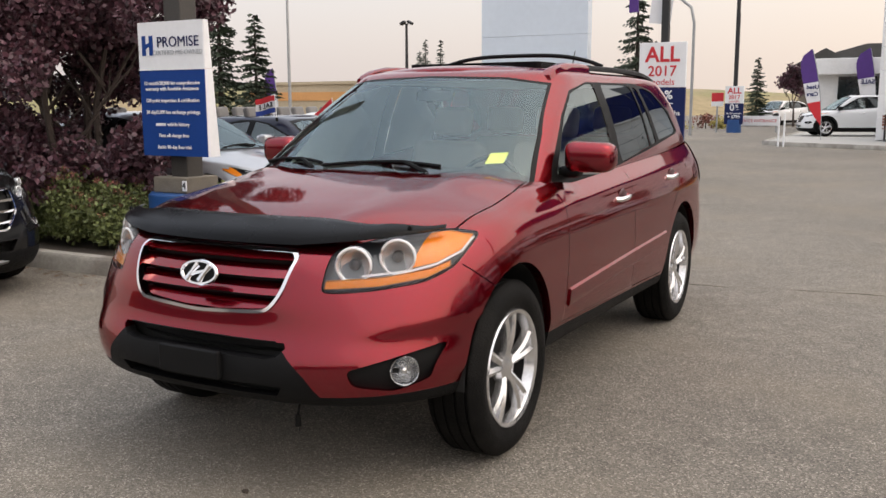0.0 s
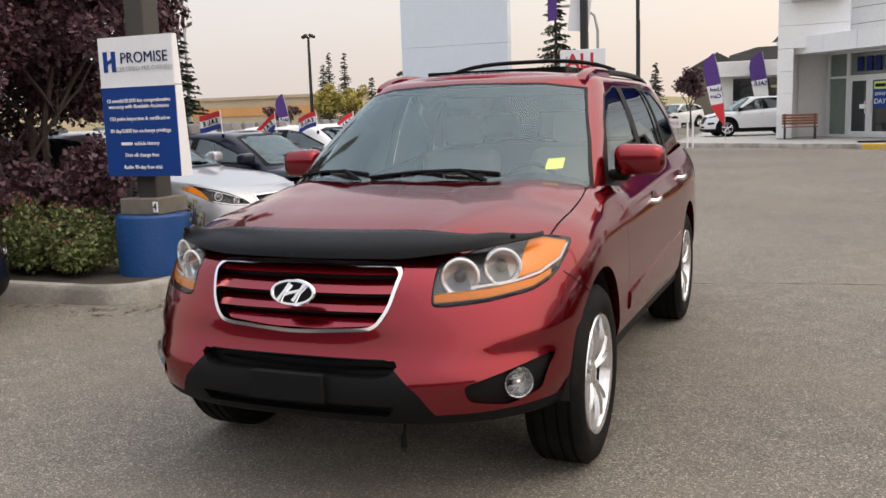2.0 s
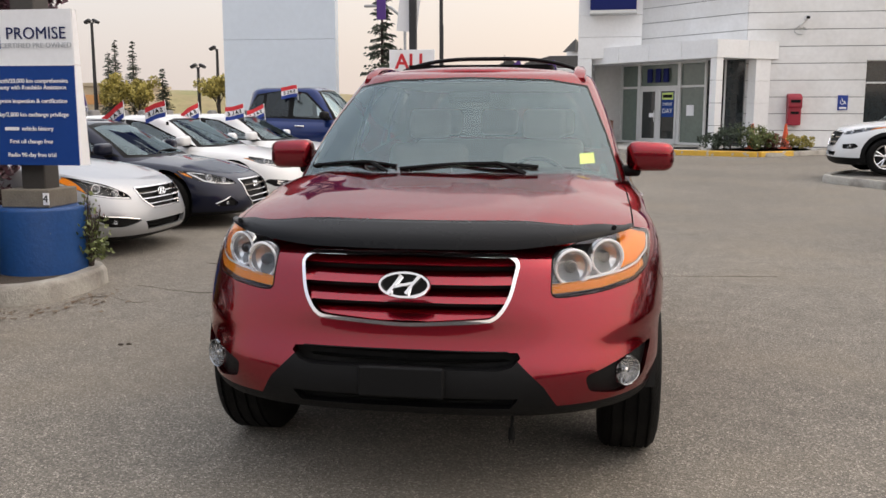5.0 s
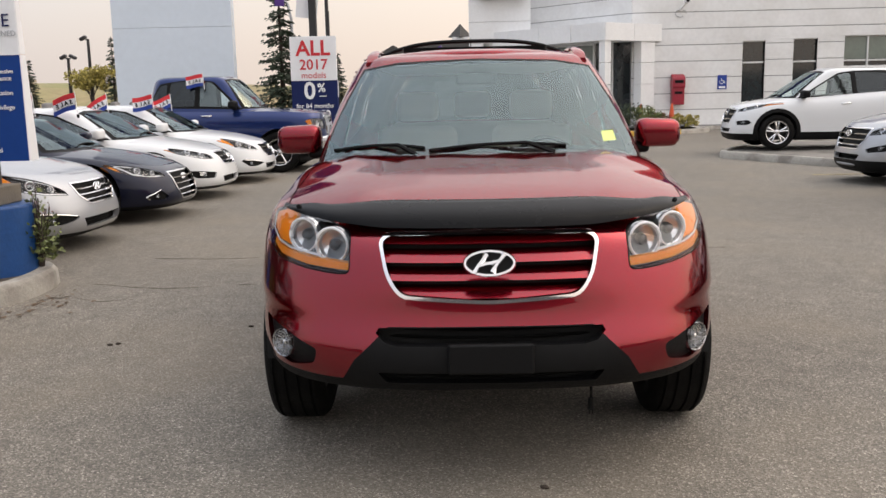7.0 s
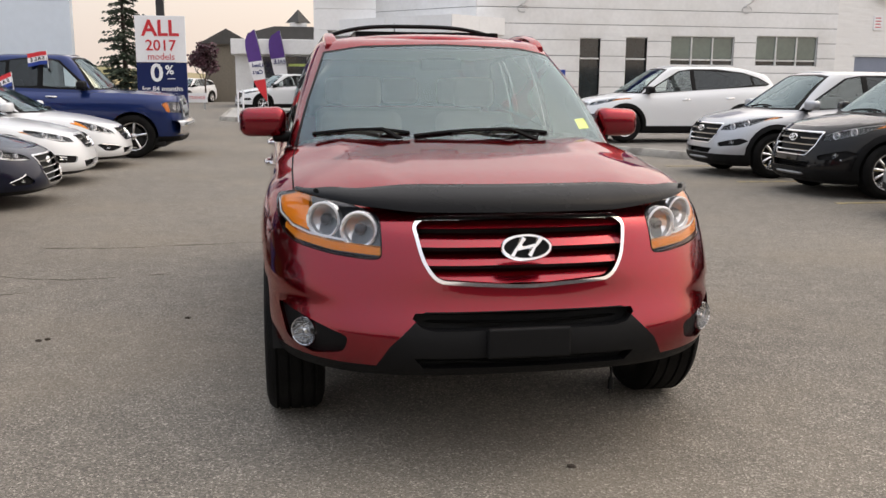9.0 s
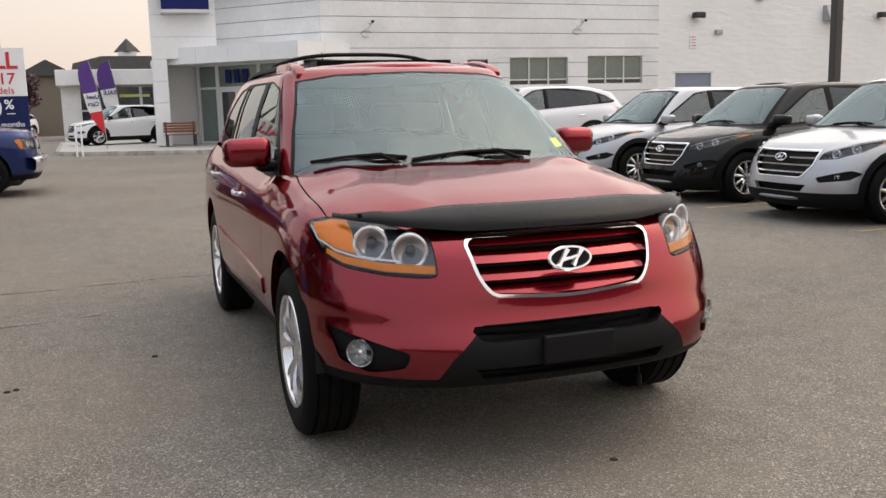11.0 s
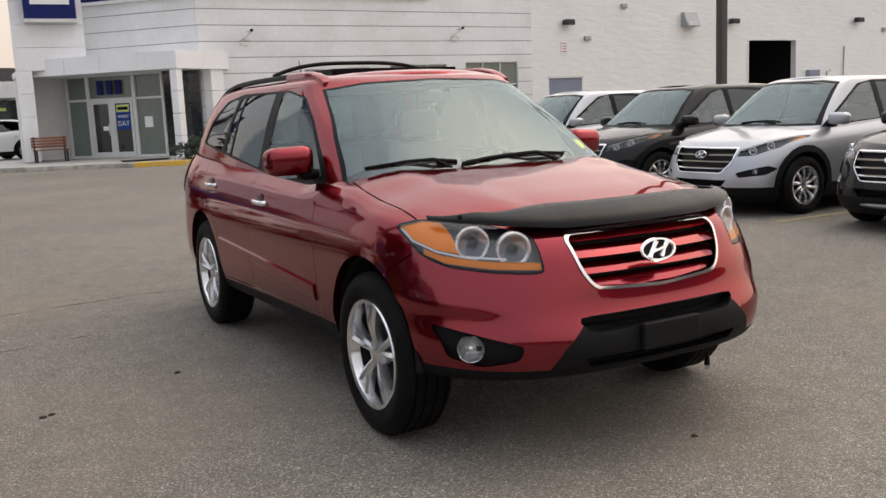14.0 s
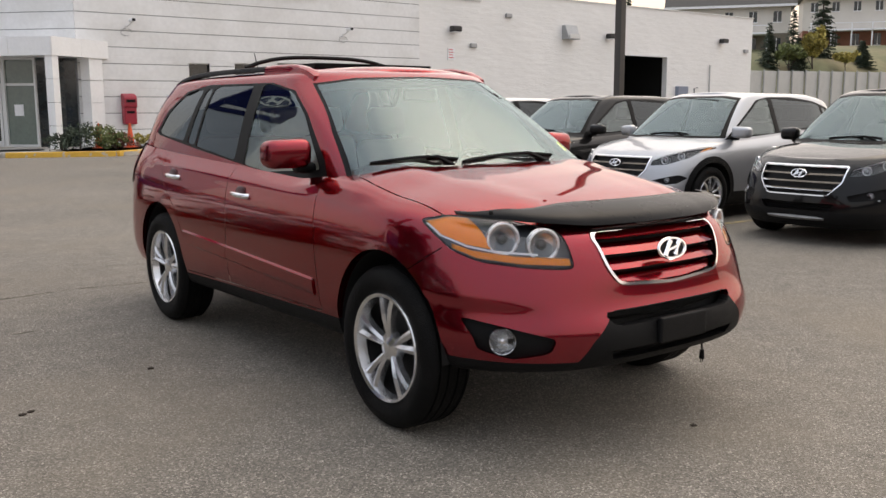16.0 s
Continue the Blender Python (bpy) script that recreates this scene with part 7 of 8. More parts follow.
for x0, x1, z0, z1 in OPENINGS[:4]:
    w = thing("shop_window", "tall dark glazed window with white aluminium frame", "window", group="windows of the dealership", kind="structure")
    xs = [x0, x1] if x1 - x0 < 1.5 else [x0, x0 + (x1 - x0) / 3, x0 + 2 * (x1 - x0) / 3, x1]
    zs = [z0, 2.42, z1]
    part("pane", boxed((x0, WALL_Y + 0.10, z0), (x1, WALL_Y + 0.12, z1)), WINDOW_GLASS, w)
    for x in xs:
        part("mullion", boxed((x - 0.03, WALL_Y + 0.03, z0), (x + 0.03, WALL_Y + 0.14, z1), 0.004), ALUMINIUM if x1 - x0 > 1.5 else SEAL, w)
    for zz in zs:
        part("rail", boxed((x0, WALL_Y + 0.035, zz - 0.03), (x1, WALL_Y + 0.135, zz + 0.03), 0.004), ALUMINIUM, w)
    if x1 - x0 > 1.5:
        part("blind", boxed((x0 + 0.05, WALL_Y + 0.085, 2.47), (x1 - 0.05, WALL_Y + 0.095, z1 - 0.04)), SHADE_GLASS, w, "pale green drawn blind")
d = thing("steel_door", "grey-blue steel service door", "door", kind="structure")
for k in range(4):
    part("door_panel", boxed((22.2, WALL_Y + 0.06, 0.16 + 0.615 * k), (24.1, WALL_Y + 0.10, 0.165 + 0.615 * k + 0.60), 0.006), STEEL_DOOR, d)
part("door_frame", boxed((22.1, WALL_Y - 0.01, 2.62), (24.2, WALL_Y + 0.12, 2.70)), ALUMINIUM, d)
g = thing("bay_frame", "white frame round the open service bay", "trim", kind="structure")
for x in (34.92, 38.6):
    part("jamb", boxed((x, WALL_Y - 0.03, 0.15), (x + 0.09, WALL_Y + 0.2, 4.38)), SIDING, g)
part("lintel", boxed((35.0, WALL_Y - 0.03, 4.30), (38.6, WALL_Y + 0.2, 4.38)), SIDING, g)


def wall_lamp(x, z, flood=False):
    t = thing("wall_lamp", "small dark wall-mounted floodlight", "lamp", pose(x, WALL_Y, z), "floodlights on the service wall")
    part("bracket", boxed((-0.06, -0.10, -0.05), (0.06, 0.01, 0.05), 0.01), GREY_POLE, t)
    part("housing", boxed((-0.26, -0.42, -0.16), (0.26, -0.08, 0.10), 0.05), DARK_POLE, t)
    part("lens", boxed((-0.22, -0.40, -0.19), (0.22, -0.12, -0.16), 0.01), WHITE, t)


for x, z in ((23.2, 5.12), (33.7, 5.26), (43.5, 5.42)):
    wall_lamp(x, z)
t = thing("vent_box", "pale metal vent hood on the block wall", "vent", pose(30.7, WALL_Y, 5.24))
part("hood", prism([(-0.5, -0.3), (0.05, -0.3), (0.05, 0.4), (-0.22, 0.4)], (1, 2), -0.42, 0.42), GREY_POLE, t)
part("louvre", boxed((-0.36, -0.52, -0.26), (0.36, -0.49, -0.05)), ALUMINIUM, t)
for x, z in ((26.6, 5.9), (24.4, 4.4), (46.0, 4.9)):
    t = thing("small_fixture", "small grey fixture on the block wall", "fixture", pose(x, WALL_Y, z))
    part("body", boxed((-0.18, -0.14, -0.10), (0.18, 0.02, 0.10), 0.03), GREY_POLE, t)
t = thing("meter_box", "grey electric meter box", "box", pose(39.9, WALL_Y, 2.35))
part("body", boxed((-0.45, -0.22, -0.30), (0.45, 0.02, 0.35), 0.02), STEEL_DOOR, t)
part("conduit", tube(bmesh.new(), [(1.2, -0.06, -2), (1.2, -0.06, 0.25), (1.5, -0.06, 0.3)], 0.04, 8), GREY_POLE, t)
part("conduit", tube(bmesh.new(), [(2.6, -0.06, -2), (2.6, -0.06, 1.6)], 0.035, 8), GREY_POLE, t)
t = thing("notice_sign", "small white notice with red lettering", "sign", pose(23.1, WALL_Y - 0.01, 3.97))
part("plate", boxed((-0.20, -0.02, -0.28), (0.20, 0.015, 0.28), 0.004), WHITE, t)
for k in range(4):
    part("text_bar", boxed((-0.13, -0.026, -0.18 + 0.12 * k), (0.10 if k % 2 else 0.13, -0.021, -0.145 + 0.12 * k)), RED_INK, t)
t = thing("accessible_sign", "blue and white accessible parking plate", "sign", pose(9.72, WALL_Y - 0.03, 1.72))
part("plate", boxed((-0.17, -0.02, -0.26), (0.17, 0.015, 0.26), 0.004), FLAG_BLUE, t)
b = bmesh.new()
tube(b, [(-0.02 + 0.075 * math.cos(a), -0.024, 0.02 + 0.075 * math.sin(a)) for a in np.linspace(2.4, 6.6, 14)], 0.012, 5)
tube(b, [(-0.03, -0.024, 0.15), (-0.02, -0.024, 0.05), (0.06, -0.024, 0.05), (0.09, -0.024, -0.05)], 0.014, 5)
part("symbol", b, WHITE, t)
part("text_bar", boxed((-0.12, -0.026, -0.22), (0.12, -0.021, -0.15)), WHITE, t)
t = thing("mailbox", "red metal mailbox fixed to the siding", "mailbox", pose(8.04, WALL_Y - 0.03, 0.92))
part("body", boxed((-0.23, -0.32, 0.0), (0.23, 0.01, 0.86), 0.05, 3), POST_RED, t)
part("hood", prism(rounded([(-0.38, 0.60), (-0.36, 1.02), (-0.10, 1.12), (0.0, 1.12), (0.0, 0.60)], 0.10), (1, 2), -0.235, 0.235, 0.015), POST_RED, t)
part("slot", boxed((-0.16, -0.395, 0.80), (0.16, -0.33, 0.90)), SEAL, t)
part("text_bar", boxed((-0.14, -0.328, 0.40), (0.14, -0.318, 0.49)), SEAL, t)


def security_camera(x, z):
    t = thing("security_camera", "white security camera with looped cable", "camera", pose(x, WALL_Y - 0.03, z), "cameras on the siding")
    part("mount", boxed((-0.05, -0.05, -0.22), (0.05, 0.03, -0.06), 0.01), SIDING, t)
    part("arm", tube(bmesh.new(), [(0, -0.02, -0.14), (0.08, -0.20, -0.02), (0.15, -0.30, 0.06)], 0.025, 6), SIDING, t)
    part("body", boxed((0.02, -0.52, 0.04), (0.20, -0.18, 0.16), 0.04), WHITE, t)
    part("lens_shade", boxed((0.05, -0.55, 0.05), (0.17, -0.50, 0.15), 0.02), SEAL, t)
    part("cable", tube(bmesh.new(), [(-0.20 * math.sin(a) - 0.02, -0.02, -0.18 - 0.26 * (1 - math.cos(a)) / 2) for a in np.linspace(-1.6, 3.6, 16)], 0.012, 5), GREY_POLE, t)


security_camera(8.15, 4.55)
security_camera(17.3, 4.68)

# entrance: a corner set at a slant, with canopy, pier and blue band
LEFT, CORNER, RIGHT = Vector((0.85, 33.5)), Vector((5.12, 28.85)), Vector((7.45, 30.4))
along = (CORNER - LEFT).normalized()
inward = Vector((-along.y, along.x))
if inward.y < 0:
    inward = -inward
entry = thing("entrance_canopy", "white panelled entrance canopy on square pillars", "canopy", kind="structure")
outline = [LEFT, CORNER, RIGHT, Vector((6.35, 31.2)), LEFT + inward * 1.9]
part("canopy_body", prism([tuple(p) for p in outline], (0, 1), 3.27, 3.86), PANEL, entry)
for p0, p1, n in ((LEFT, CORNER, 4), (CORNER, RIGHT, 2)):
    for k in range(n):
        a, c = p0.lerp(p1, k / n + 0.002), p0.lerp(p1, (k + 1) / n - 0.002)
        o = Vector(((c - a).y, -(c - a).x)).normalized() * 0.02
        part("fascia_panel", prism([tuple(a + o), tuple(c + o), tuple(c), tuple(a)], (0, 1), 3.255, 3.875), PANEL, entry)
fold = (RIGHT - CORNER).normalized()
back = Vector((-fold.y, fold.x))
for c, e in ((CORNER - along * 0.31, 0.33), (CORNER + fold * 1.80 + back * 0.02, 0.0)):
    foot = [c, CORNER, CORNER + fold * e, CORNER + fold * e - along * 0.31] if e else [c, c + fold * 0.72, c + fold * 0.72 + back * 0.42, c + back * 0.42]
    foot = grow([tuple(p) for p in foot], -0.02)
    for k in range(4):
        part("pillar_panel", prism(foot, (0, 1), 0.15 + 0.78 * k, 0.915 + 0.78 * k), PANEL, entry)
G0, G1 = Vector((2.15, 34.15)), Vector((5.05, 31.0))
gd = (G1 - G0).normalized()
gn = Vector((gd.y, -gd.x))
if gn.y > 0:
    gn = -gn
gl = (G1 - G0).length
face = Matrix.Translation((G0.x, G0.y, 0)) @ Matrix.Rotation(math.atan2(gd.y, gd.x), 4, "Z")
ent = thing("entrance_glazing", "glazed entrance screen with double doors", "entrance", kind="structure")
part("pane", boxed((0, 0.05, 0.15), (gl, 0.07, 3.27), 0, 1, face), SHADE_GLASS, ent)
for u in (0.0, 0.93, 1.0, 2.0, 3.0, 3.07, gl):
    part("mullion", boxed((u - 0.04, -0.03, 0.15), (u + 0.04, 0.12, 3.27 if u not in (2.0,) else 2.30), 0.005, 1, face), ALUMINIUM, ent)
for z0 in (0.15, 2.30, 3.20):
    part("rail", boxed((0, -0.02, z0), (gl, 0.11, z0 + 0.09), 0.005, 1, face), ALUMINIUM, ent)
for u0, u1 in ((1.06, 1.96), (2.04, 2.94)):
    dr = part("door_glass", boxed((u0, 0.0, 0.26), (u1, 0.02, 2.28), 0, 1, face), WINDOW_GLASS, ent)
    for lo, hi in (((u0, -0.035, 0.17), (u0 + 0.11, 0.045, 2.30)), ((u1 - 0.11, -0.035, 0.17), (u1, 0.045, 2.30)), ((u0, -0.033, 0.17), (u1, 0.043, 0.36)), ((u0, -0.033, 2.18), (u1, 0.043, 2.30))):
        part("door_frame", boxed(lo, hi, 0.006, 1, face), ALUMINIUM, dr)
for u in (1.86, 2.10):
    part("door_pull", tube(bmesh.new(), [(face @ Vector((u, -0.08, 1.0))), (face @ Vector((u, -0.08, 1.45)))], 0.018, 8), ALUMINIUM, ent)
part("notice", boxed((1.55, -0.025, 1.18), (1.85, -0.008, 1.34), 0, 1, face), WHITE, ent)
part("notice", boxed((3.40, 0.02, 1.25), (3.75, 0.04, 1.65), 0, 1, face), WHITE, ent)
pst = part("event_poster", boxed((2.20, -0.03, 1.20), (2.80, -0.012, 2.15), 0, 1, face), PROMO_BLUE, ent, "blue event poster with yellow header")
part("poster_header", boxed((2.22, -0.038, 1.86), (2.78, -0.03, 2.13), 0, 1, face), STICKER, pst)
part("header_bar", boxed((2.27, -0.044, 1.93), (2.73, -0.038, 2.05), 0, 1, face), SEAL, pst)
words("poster_event", "EVENT", 0.16, face @ Matrix.Translation((2.50, -0.036, 1.68)) @ Matrix.Rotation(radians(90), 4, "X"), WHITE, pst)
words("poster_day", "DAY", 0.26, face @ Matrix.Translation((2.50, -0.036, 1.42)) @ Matrix.Rotation(radians(90), 4, "X"), WHITE, pst)
part("side_pane", prism([(5.06, 31.02), (6.36, 30.62), (6.36, 30.72), (5.06, 31.12)], (0, 1), 0.15, 3.27), WINDOW_GLASS, ent)
part("mullion", boxed((5.68, 30.76, 0.15), (5.74, 30.86, 3.27)), ALUMINIUM, ent)
nb = thing("address_digits", "dark blue address figures over the doors", "sign", kind="structure")
for u in (1.55, 1.98, 2.38):
    part("digit_bar", boxed((u - 0.13, -0.05, 2.52), (u + 0.13, -0.02, 3.05), 0.03, 2, face), SIGN_BLUE, nb)
# recessed side wall behind the bench, upper slanted wall, pier with sign box
b = prism([(0.45, 35.3), (2.3, 35.3), (2.3, 35.6), (0.45, 35.6)], (0, 1), 0.15, 3.3)
tagged(part("wall_recess", b, SIDING, flat=True), "shaded siding wall behind the bench", "wall", kind="structure")
up_wall = prism([(2.55, 34.6), (BEND, WALL_Y), (BEND, WALL_Y + 0.3), (2.55, 35.0)], (0, 1), 3.3, 9.2)
tagged(part("ceiling_recess", prism([(0.42, 33.75), (1.0, 33.85), (2.3, 34.75), (2.3, 35.65), (0.42, 35.65)], (0, 1), 3.29, 3.5), PANEL, flat=True), "white soffit over the bench recess", "ceiling", kind="structure")
tagged(part("wall_recess_side", boxed((2.2, 34.2, 0.15), (2.32, 35.3, 3.29)), SIDING, flat=True), "shaded side wall of the bench recess", "wall", kind="structure")
slant = tagged(part("wall_slanted", up_wall, JOINT, flat=True), "slanted white siding wall over the entrance", "wall", kind="structure")
s0, s1 = Vector((2.55, 34.6)), Vector((BEND, WALL_Y))
sd = (s1 - s0).normalized()
sn = Vector((sd.y, -sd.x))
sn = sn if sn.y < 0 else -sn
z = 0.16 + pitch * 6
while z < 5.89:
    top_z = min(z + pitch - 0.026, 5.89)
    part("siding_board", prism([tuple(s0 + sn * 0.004), tuple(s1 + sn * 0.004), tuple(s1 + sn * 0.024), tuple(s0 + sn * 0.024)], (0, 1), z, top_z), SIDING, slant)
    z += pitch
band = thing("blue_band", "dark blue sign band along the top of the facade", "sign band", kind="structure")
part("band_panel", prism([tuple(s0 + sn * 0.03), tuple(s1 + sn * 0.03), tuple(s1 + sn * 0.13), tuple(s0 + sn * 0.13)], (0, 1), 6.02, 8.6), SIGN_BLUE, band)
part("band_panel", boxed((BEND, WALL_Y - 0.13, 6.10), (16.0, WALL_Y - 0.03, 8.6)), SIGN_BLUE, band)
part("band_trim", prism([tuple(s0 + sn * 0.03), tuple(s1 + sn * 0.03), tuple(s1 + sn * 0.16), tuple(s0 + sn * 0.16)], (0, 1), 5.90, 6.02), PANEL, band)
part("band_trim", boxed((BEND, WALL_Y - 0.16, 5.98), (16.1, WALL_Y - 0.03, 6.10)), PANEL, band)
pier = thing("sign_pier", "tall white panelled pier with a blue sign box", "pier", kind="structure")
pm = Matrix.Translation((0.35, 33.0, 0)) @ Matrix.Rotation(radians(-4), 4, "Z")
for k in range(11):
    z0 = 0.15 + 0.83 * k
    part("pier_panel", boxed((0.0, 0.0, z0), (0.55 if z0 < 3.2 else 2.45, 2.55 if z0 < 3.2 else 0.9, z0 + 0.822), 0.006, 1, pm), PANEL, pier)
part("sign_box", boxed((0.47, -0.45, 5.28), (2.22, 0.0, 7.9), 0.01, 1, pm), SIGN_BLUE, pier)
part("sign_box_trim", boxed((0.45, -0.47, 5.16), (2.24, 0.0, 5.28), 0, 1, pm), ALUMINIUM, pier)
part("brand_bar", boxed((0.70, -0.47, 5.78), (2.02, -0.45, 6.02), 0.004, 1, pm), WHITE, pier)
b = bmesh.new()
tube(b, [(1.36 + 0.42 * math.cos(a), -0.46, 6.42 + 0.24 * math.sin(a)) for a in np.linspace(0, 6.283, 25)[:-1]], 0.04, 6, closed=True)
part("oval_mark", moved(b, pm), WHITE, pier)
bench = thing("bench", "brown slatted bench beside the entrance", "bench", pose(1.18, 32.55, 0.15, 0, 0, 4))
for k in range(4):
    part("seat_slat", boxed((-0.62, -0.40 + 0.11 * k, 0.42), (0.62, -0.31 + 0.11 * k, 0.45), 0.005), BENCH, bench)
for k in range(4):
    part("back_slat", boxed((-0.62, 0.06, 0.52 + 0.10 * k), (0.62, 0.09, 0.60 + 0.10 * k), 0.005), BENCH, bench)
for x in (-0.52, 0.52):
    part("leg", boxed((x - 0.03, -0.38, 0), (x + 0.03, -0.32, 0.42)), DARK_POLE, bench)
    part("leg", boxed((x - 0.03, 0.06, 0), (x + 0.03, 0.11, 0.92)), DARK_POLE, bench)
mat = boxed((3.0, 28.4, 0.148), (4.6, 29.1, 0.165))
tagged(part("door_mat", mat, SEAL), "dark entrance mat on the pavement", "mat")
b = bmesh.new()
b.faces.new([b.verts.new((*p, 0.158)) for p in rounded([(4.6, 27.6), (6.2, 26.1), (8.2, 27.8), (8.25, 29.5), (6.6, 29.7), (5.6, 28.4)], 0.3)])
bmesh.ops.solidify(b, geom=b.faces[:], thickness=0.03)
tagged(part("planter_bed", b, MULCH), "dark mulch bed beside the entrance", "flower bed", kind="structure")
for k, (x, y, s) in enumerate(((5.5, 27.6, 1.0), (6.25, 27.6, 0.85), (6.9, 27.7, 0.55), (5.0, 27.9, 0.6), (7.75, 27.9, 0.5), (6.6, 27.5, 0.6))):
    rng = np.random.default_rng(80 + k)
    t = thing("planter_shrub", "low dark evergreen shrub by the entrance", "shrub", pose(x, y, 0.14), "entrance shrubs")
    cl = [(rng.normal() * 0.4 * s, rng.normal() * 0.3 * s, 0.1 + 0.7 * s * rng.random(), 0.22 * s, 0.22 * s, 0.2 * s) for _ in range(22)]
    vs, fs = leaf_cloud(cl, 900, 0.05, 80 + k)
    raw("foliage", vs, fs, (NEEDLE, SHRUB_LEAF, SHRUB_BLOOM, NEEDLE, YELLOW_LEAF, SHRUB_LEAF)[k], t, "stuff")
    part("stems", tube(bmesh.new(), [(0, 0, 0), (0.02, 0, 0.5 * s)], [0.03, 0.01], 6), BARK, t)
for x, y in ((6.30, 28.20), (7.42, 28.40)):
    t = thing("traffic_cone", "orange plastic traffic cone by the planter", "cone", pose(x, y, 0.15), "cones by the planter")
    part("cone_body", lathe(bmesh.new(), [(0.02, 0.85), (0.035, 0.85), (0.15, 0.04), (0.15, 0.0)], sides=16), ORANGE, t)
    part("cone_base", boxed((-0.2, -0.2, 0.0), (0.2, 0.2, 0.04), 0.02), ORANGE, t)

# ---- street furniture ----
lp = thing("lamp_post", "dark square lamp post behind the parked SUVs", "pole", pose(10.5, 8.85, 0))
part("base", lathe(bmesh.new(), [(0.001, 0.7), (0.30, 0.7), (0.30, 0)], sides=20), CONCRETE, lp)
part("shaft", boxed((-0.075, -0.075, 0.7), (0.075, 0.075, 8.0), 0.012), POLE, lp)


def street_lamp(x, y, h, heads, label="distant dark street lamp"):
    t = thing("street_lamp", label, "street lamp", pose(x, y, 0), "street lamps beyond the lot")
    part("pole", tube(bmesh.new(), [(0, 0, 0), (0, 0, h)], [0.16, 0.10], 8), DARK_POLE, t)
    for sg in heads:
        part("arm", tube(bmesh.new(), [(0, 0, h - 0.12), (sg * 0.16, 0, h - 0.02)], 0.05, 6), DARK_POLE, t)
        part("head", boxed((-0.24, -0.20, -0.10), (0.24, 0.20, 0.12), 0.06, 2, pose(sg * 0.33, 0, h + 0.06, 0, sg * 28, 0)), DARK_POLE, t)


street_lamp(-35.6, 60, 7.9, (-1, 1))
street_lamp(-27.4, 60, 4.6, (-1, 1))
street_lamp(-26.1, 60.5, 5.9, (-1,))
t = thing("flag_pole", "tall thin grey flagpole far off", "pole", pose(-47.5, 60, 0))
part("pole", tube(bmesh.new(), [(0, 0, 0), (0, 0, 14)], [0.16, 0.08], 8), GREY_POLE, t)
t = thing("road_lamp", "tall curved-arm road lamp", "street lamp", pose(-8.0, 40, 0))
part("pole", tube(bmesh.new(), [(0, 0, 0), (0, 0, 5.2), (-0.15, 0, 5.9), (-0.7, 0, 6.35), (-1.5, 0, 6.45)], 0.07, 8), GREY_POLE, t)
part("head", boxed((-2.0, -0.12, 6.38), (-1.4, 0.12, 6.50), 0.04), GREY_POLE, t)
t = thing("lane_pole", "tall dark pole by the lane", "pole", pose(-7.05, 45.3, 0))
part("pole", tube(bmesh.new(), [(0, 0, 0), (0, 0, 11)], 0.10, 8), DARK_POLE, t)


def small_flag(x, y, z, droop, seed):
    """A window-clip flag streaming to the rear of its car: red, white and blue, its lettering seen from the back."""
    t = thing("car_flag", "small red white and blue sale flag on a car window", "flag", pose(x, y, z, 0, 0, 180) @ Matrix.Scale(0.88, 4), "window flags")
    part("staff", tube(bmesh.new(), [(-0.03, 0, -0.10), (0, 0, 0.30)], 0.006, 6), WHITE, t)
    part("clip", boxed((-0.05, -0.012, -0.12), (-0.01, 0.012, -0.06), 0.004), SEAL, t)
    rng = np.random.default_rng(seed)
    ph = rng.random() * 3
    fall = lambda u: -droop * u + 0.022 * math.sin(3.5 * u + ph) * u
    for k, mt in enumerate((FLAG_BLUE, FLAG_WHITE, FLAG_RED)):
        b = bmesh.new()
        cols = []
        for j in range(10):
            u = j / 9
            yy = 0.035 * math.sin(5 * u + ph) * u
            cols.append([b.verts.new((0.37 * u, yy + e, 0.02 + (0.075, 0.105, 0.085)[k] * w + (0, 0.075, 0.18)[k] + fall(u))) for e in (-0.001, 0.001) for w in (0, 1)])
        for p, q in zip(cols, cols[1:]):
            b.faces.new((p[0], q[0], q[1], p[1])), b.faces.new((p[2], p[3], q[3], q[2]))
        part("stripe", b, mt, t)
    for k, ch in enumerate("SALE"):
        u = 0.17 + 0.215 * k
        for e in (0.008, -0.008):
            m = Matrix.Translation((0.37 * u, 0.035 * math.sin(5 * u + ph) * u + e, 0.146 + fall(u))) @ Matrix.Rotation(math.atan(droop / 0.37), 4, "Y") @ Matrix.Rotation(radians(90), 4, "X")
            words("flag_letter", ch, 0.098, m, SEAL, t, bold=0.003)


for k, (x, y, z, droop) in enumerate(((-5.61, 6.52, 1.345, 0.05), (-5.73, 8.02, 1.308, 0.24), (-5.51, 8.85, 1.32, 0.10), (-5.65, 10.35, 1.306, 0.20), (-5.28, 11.40, 1.298, 0.07), (-5.44, 12.87, 1.301, 0.14), (-5.07, 13.80, 1.688, 0.04))):
    small_flag(x, y, z, droop, k)


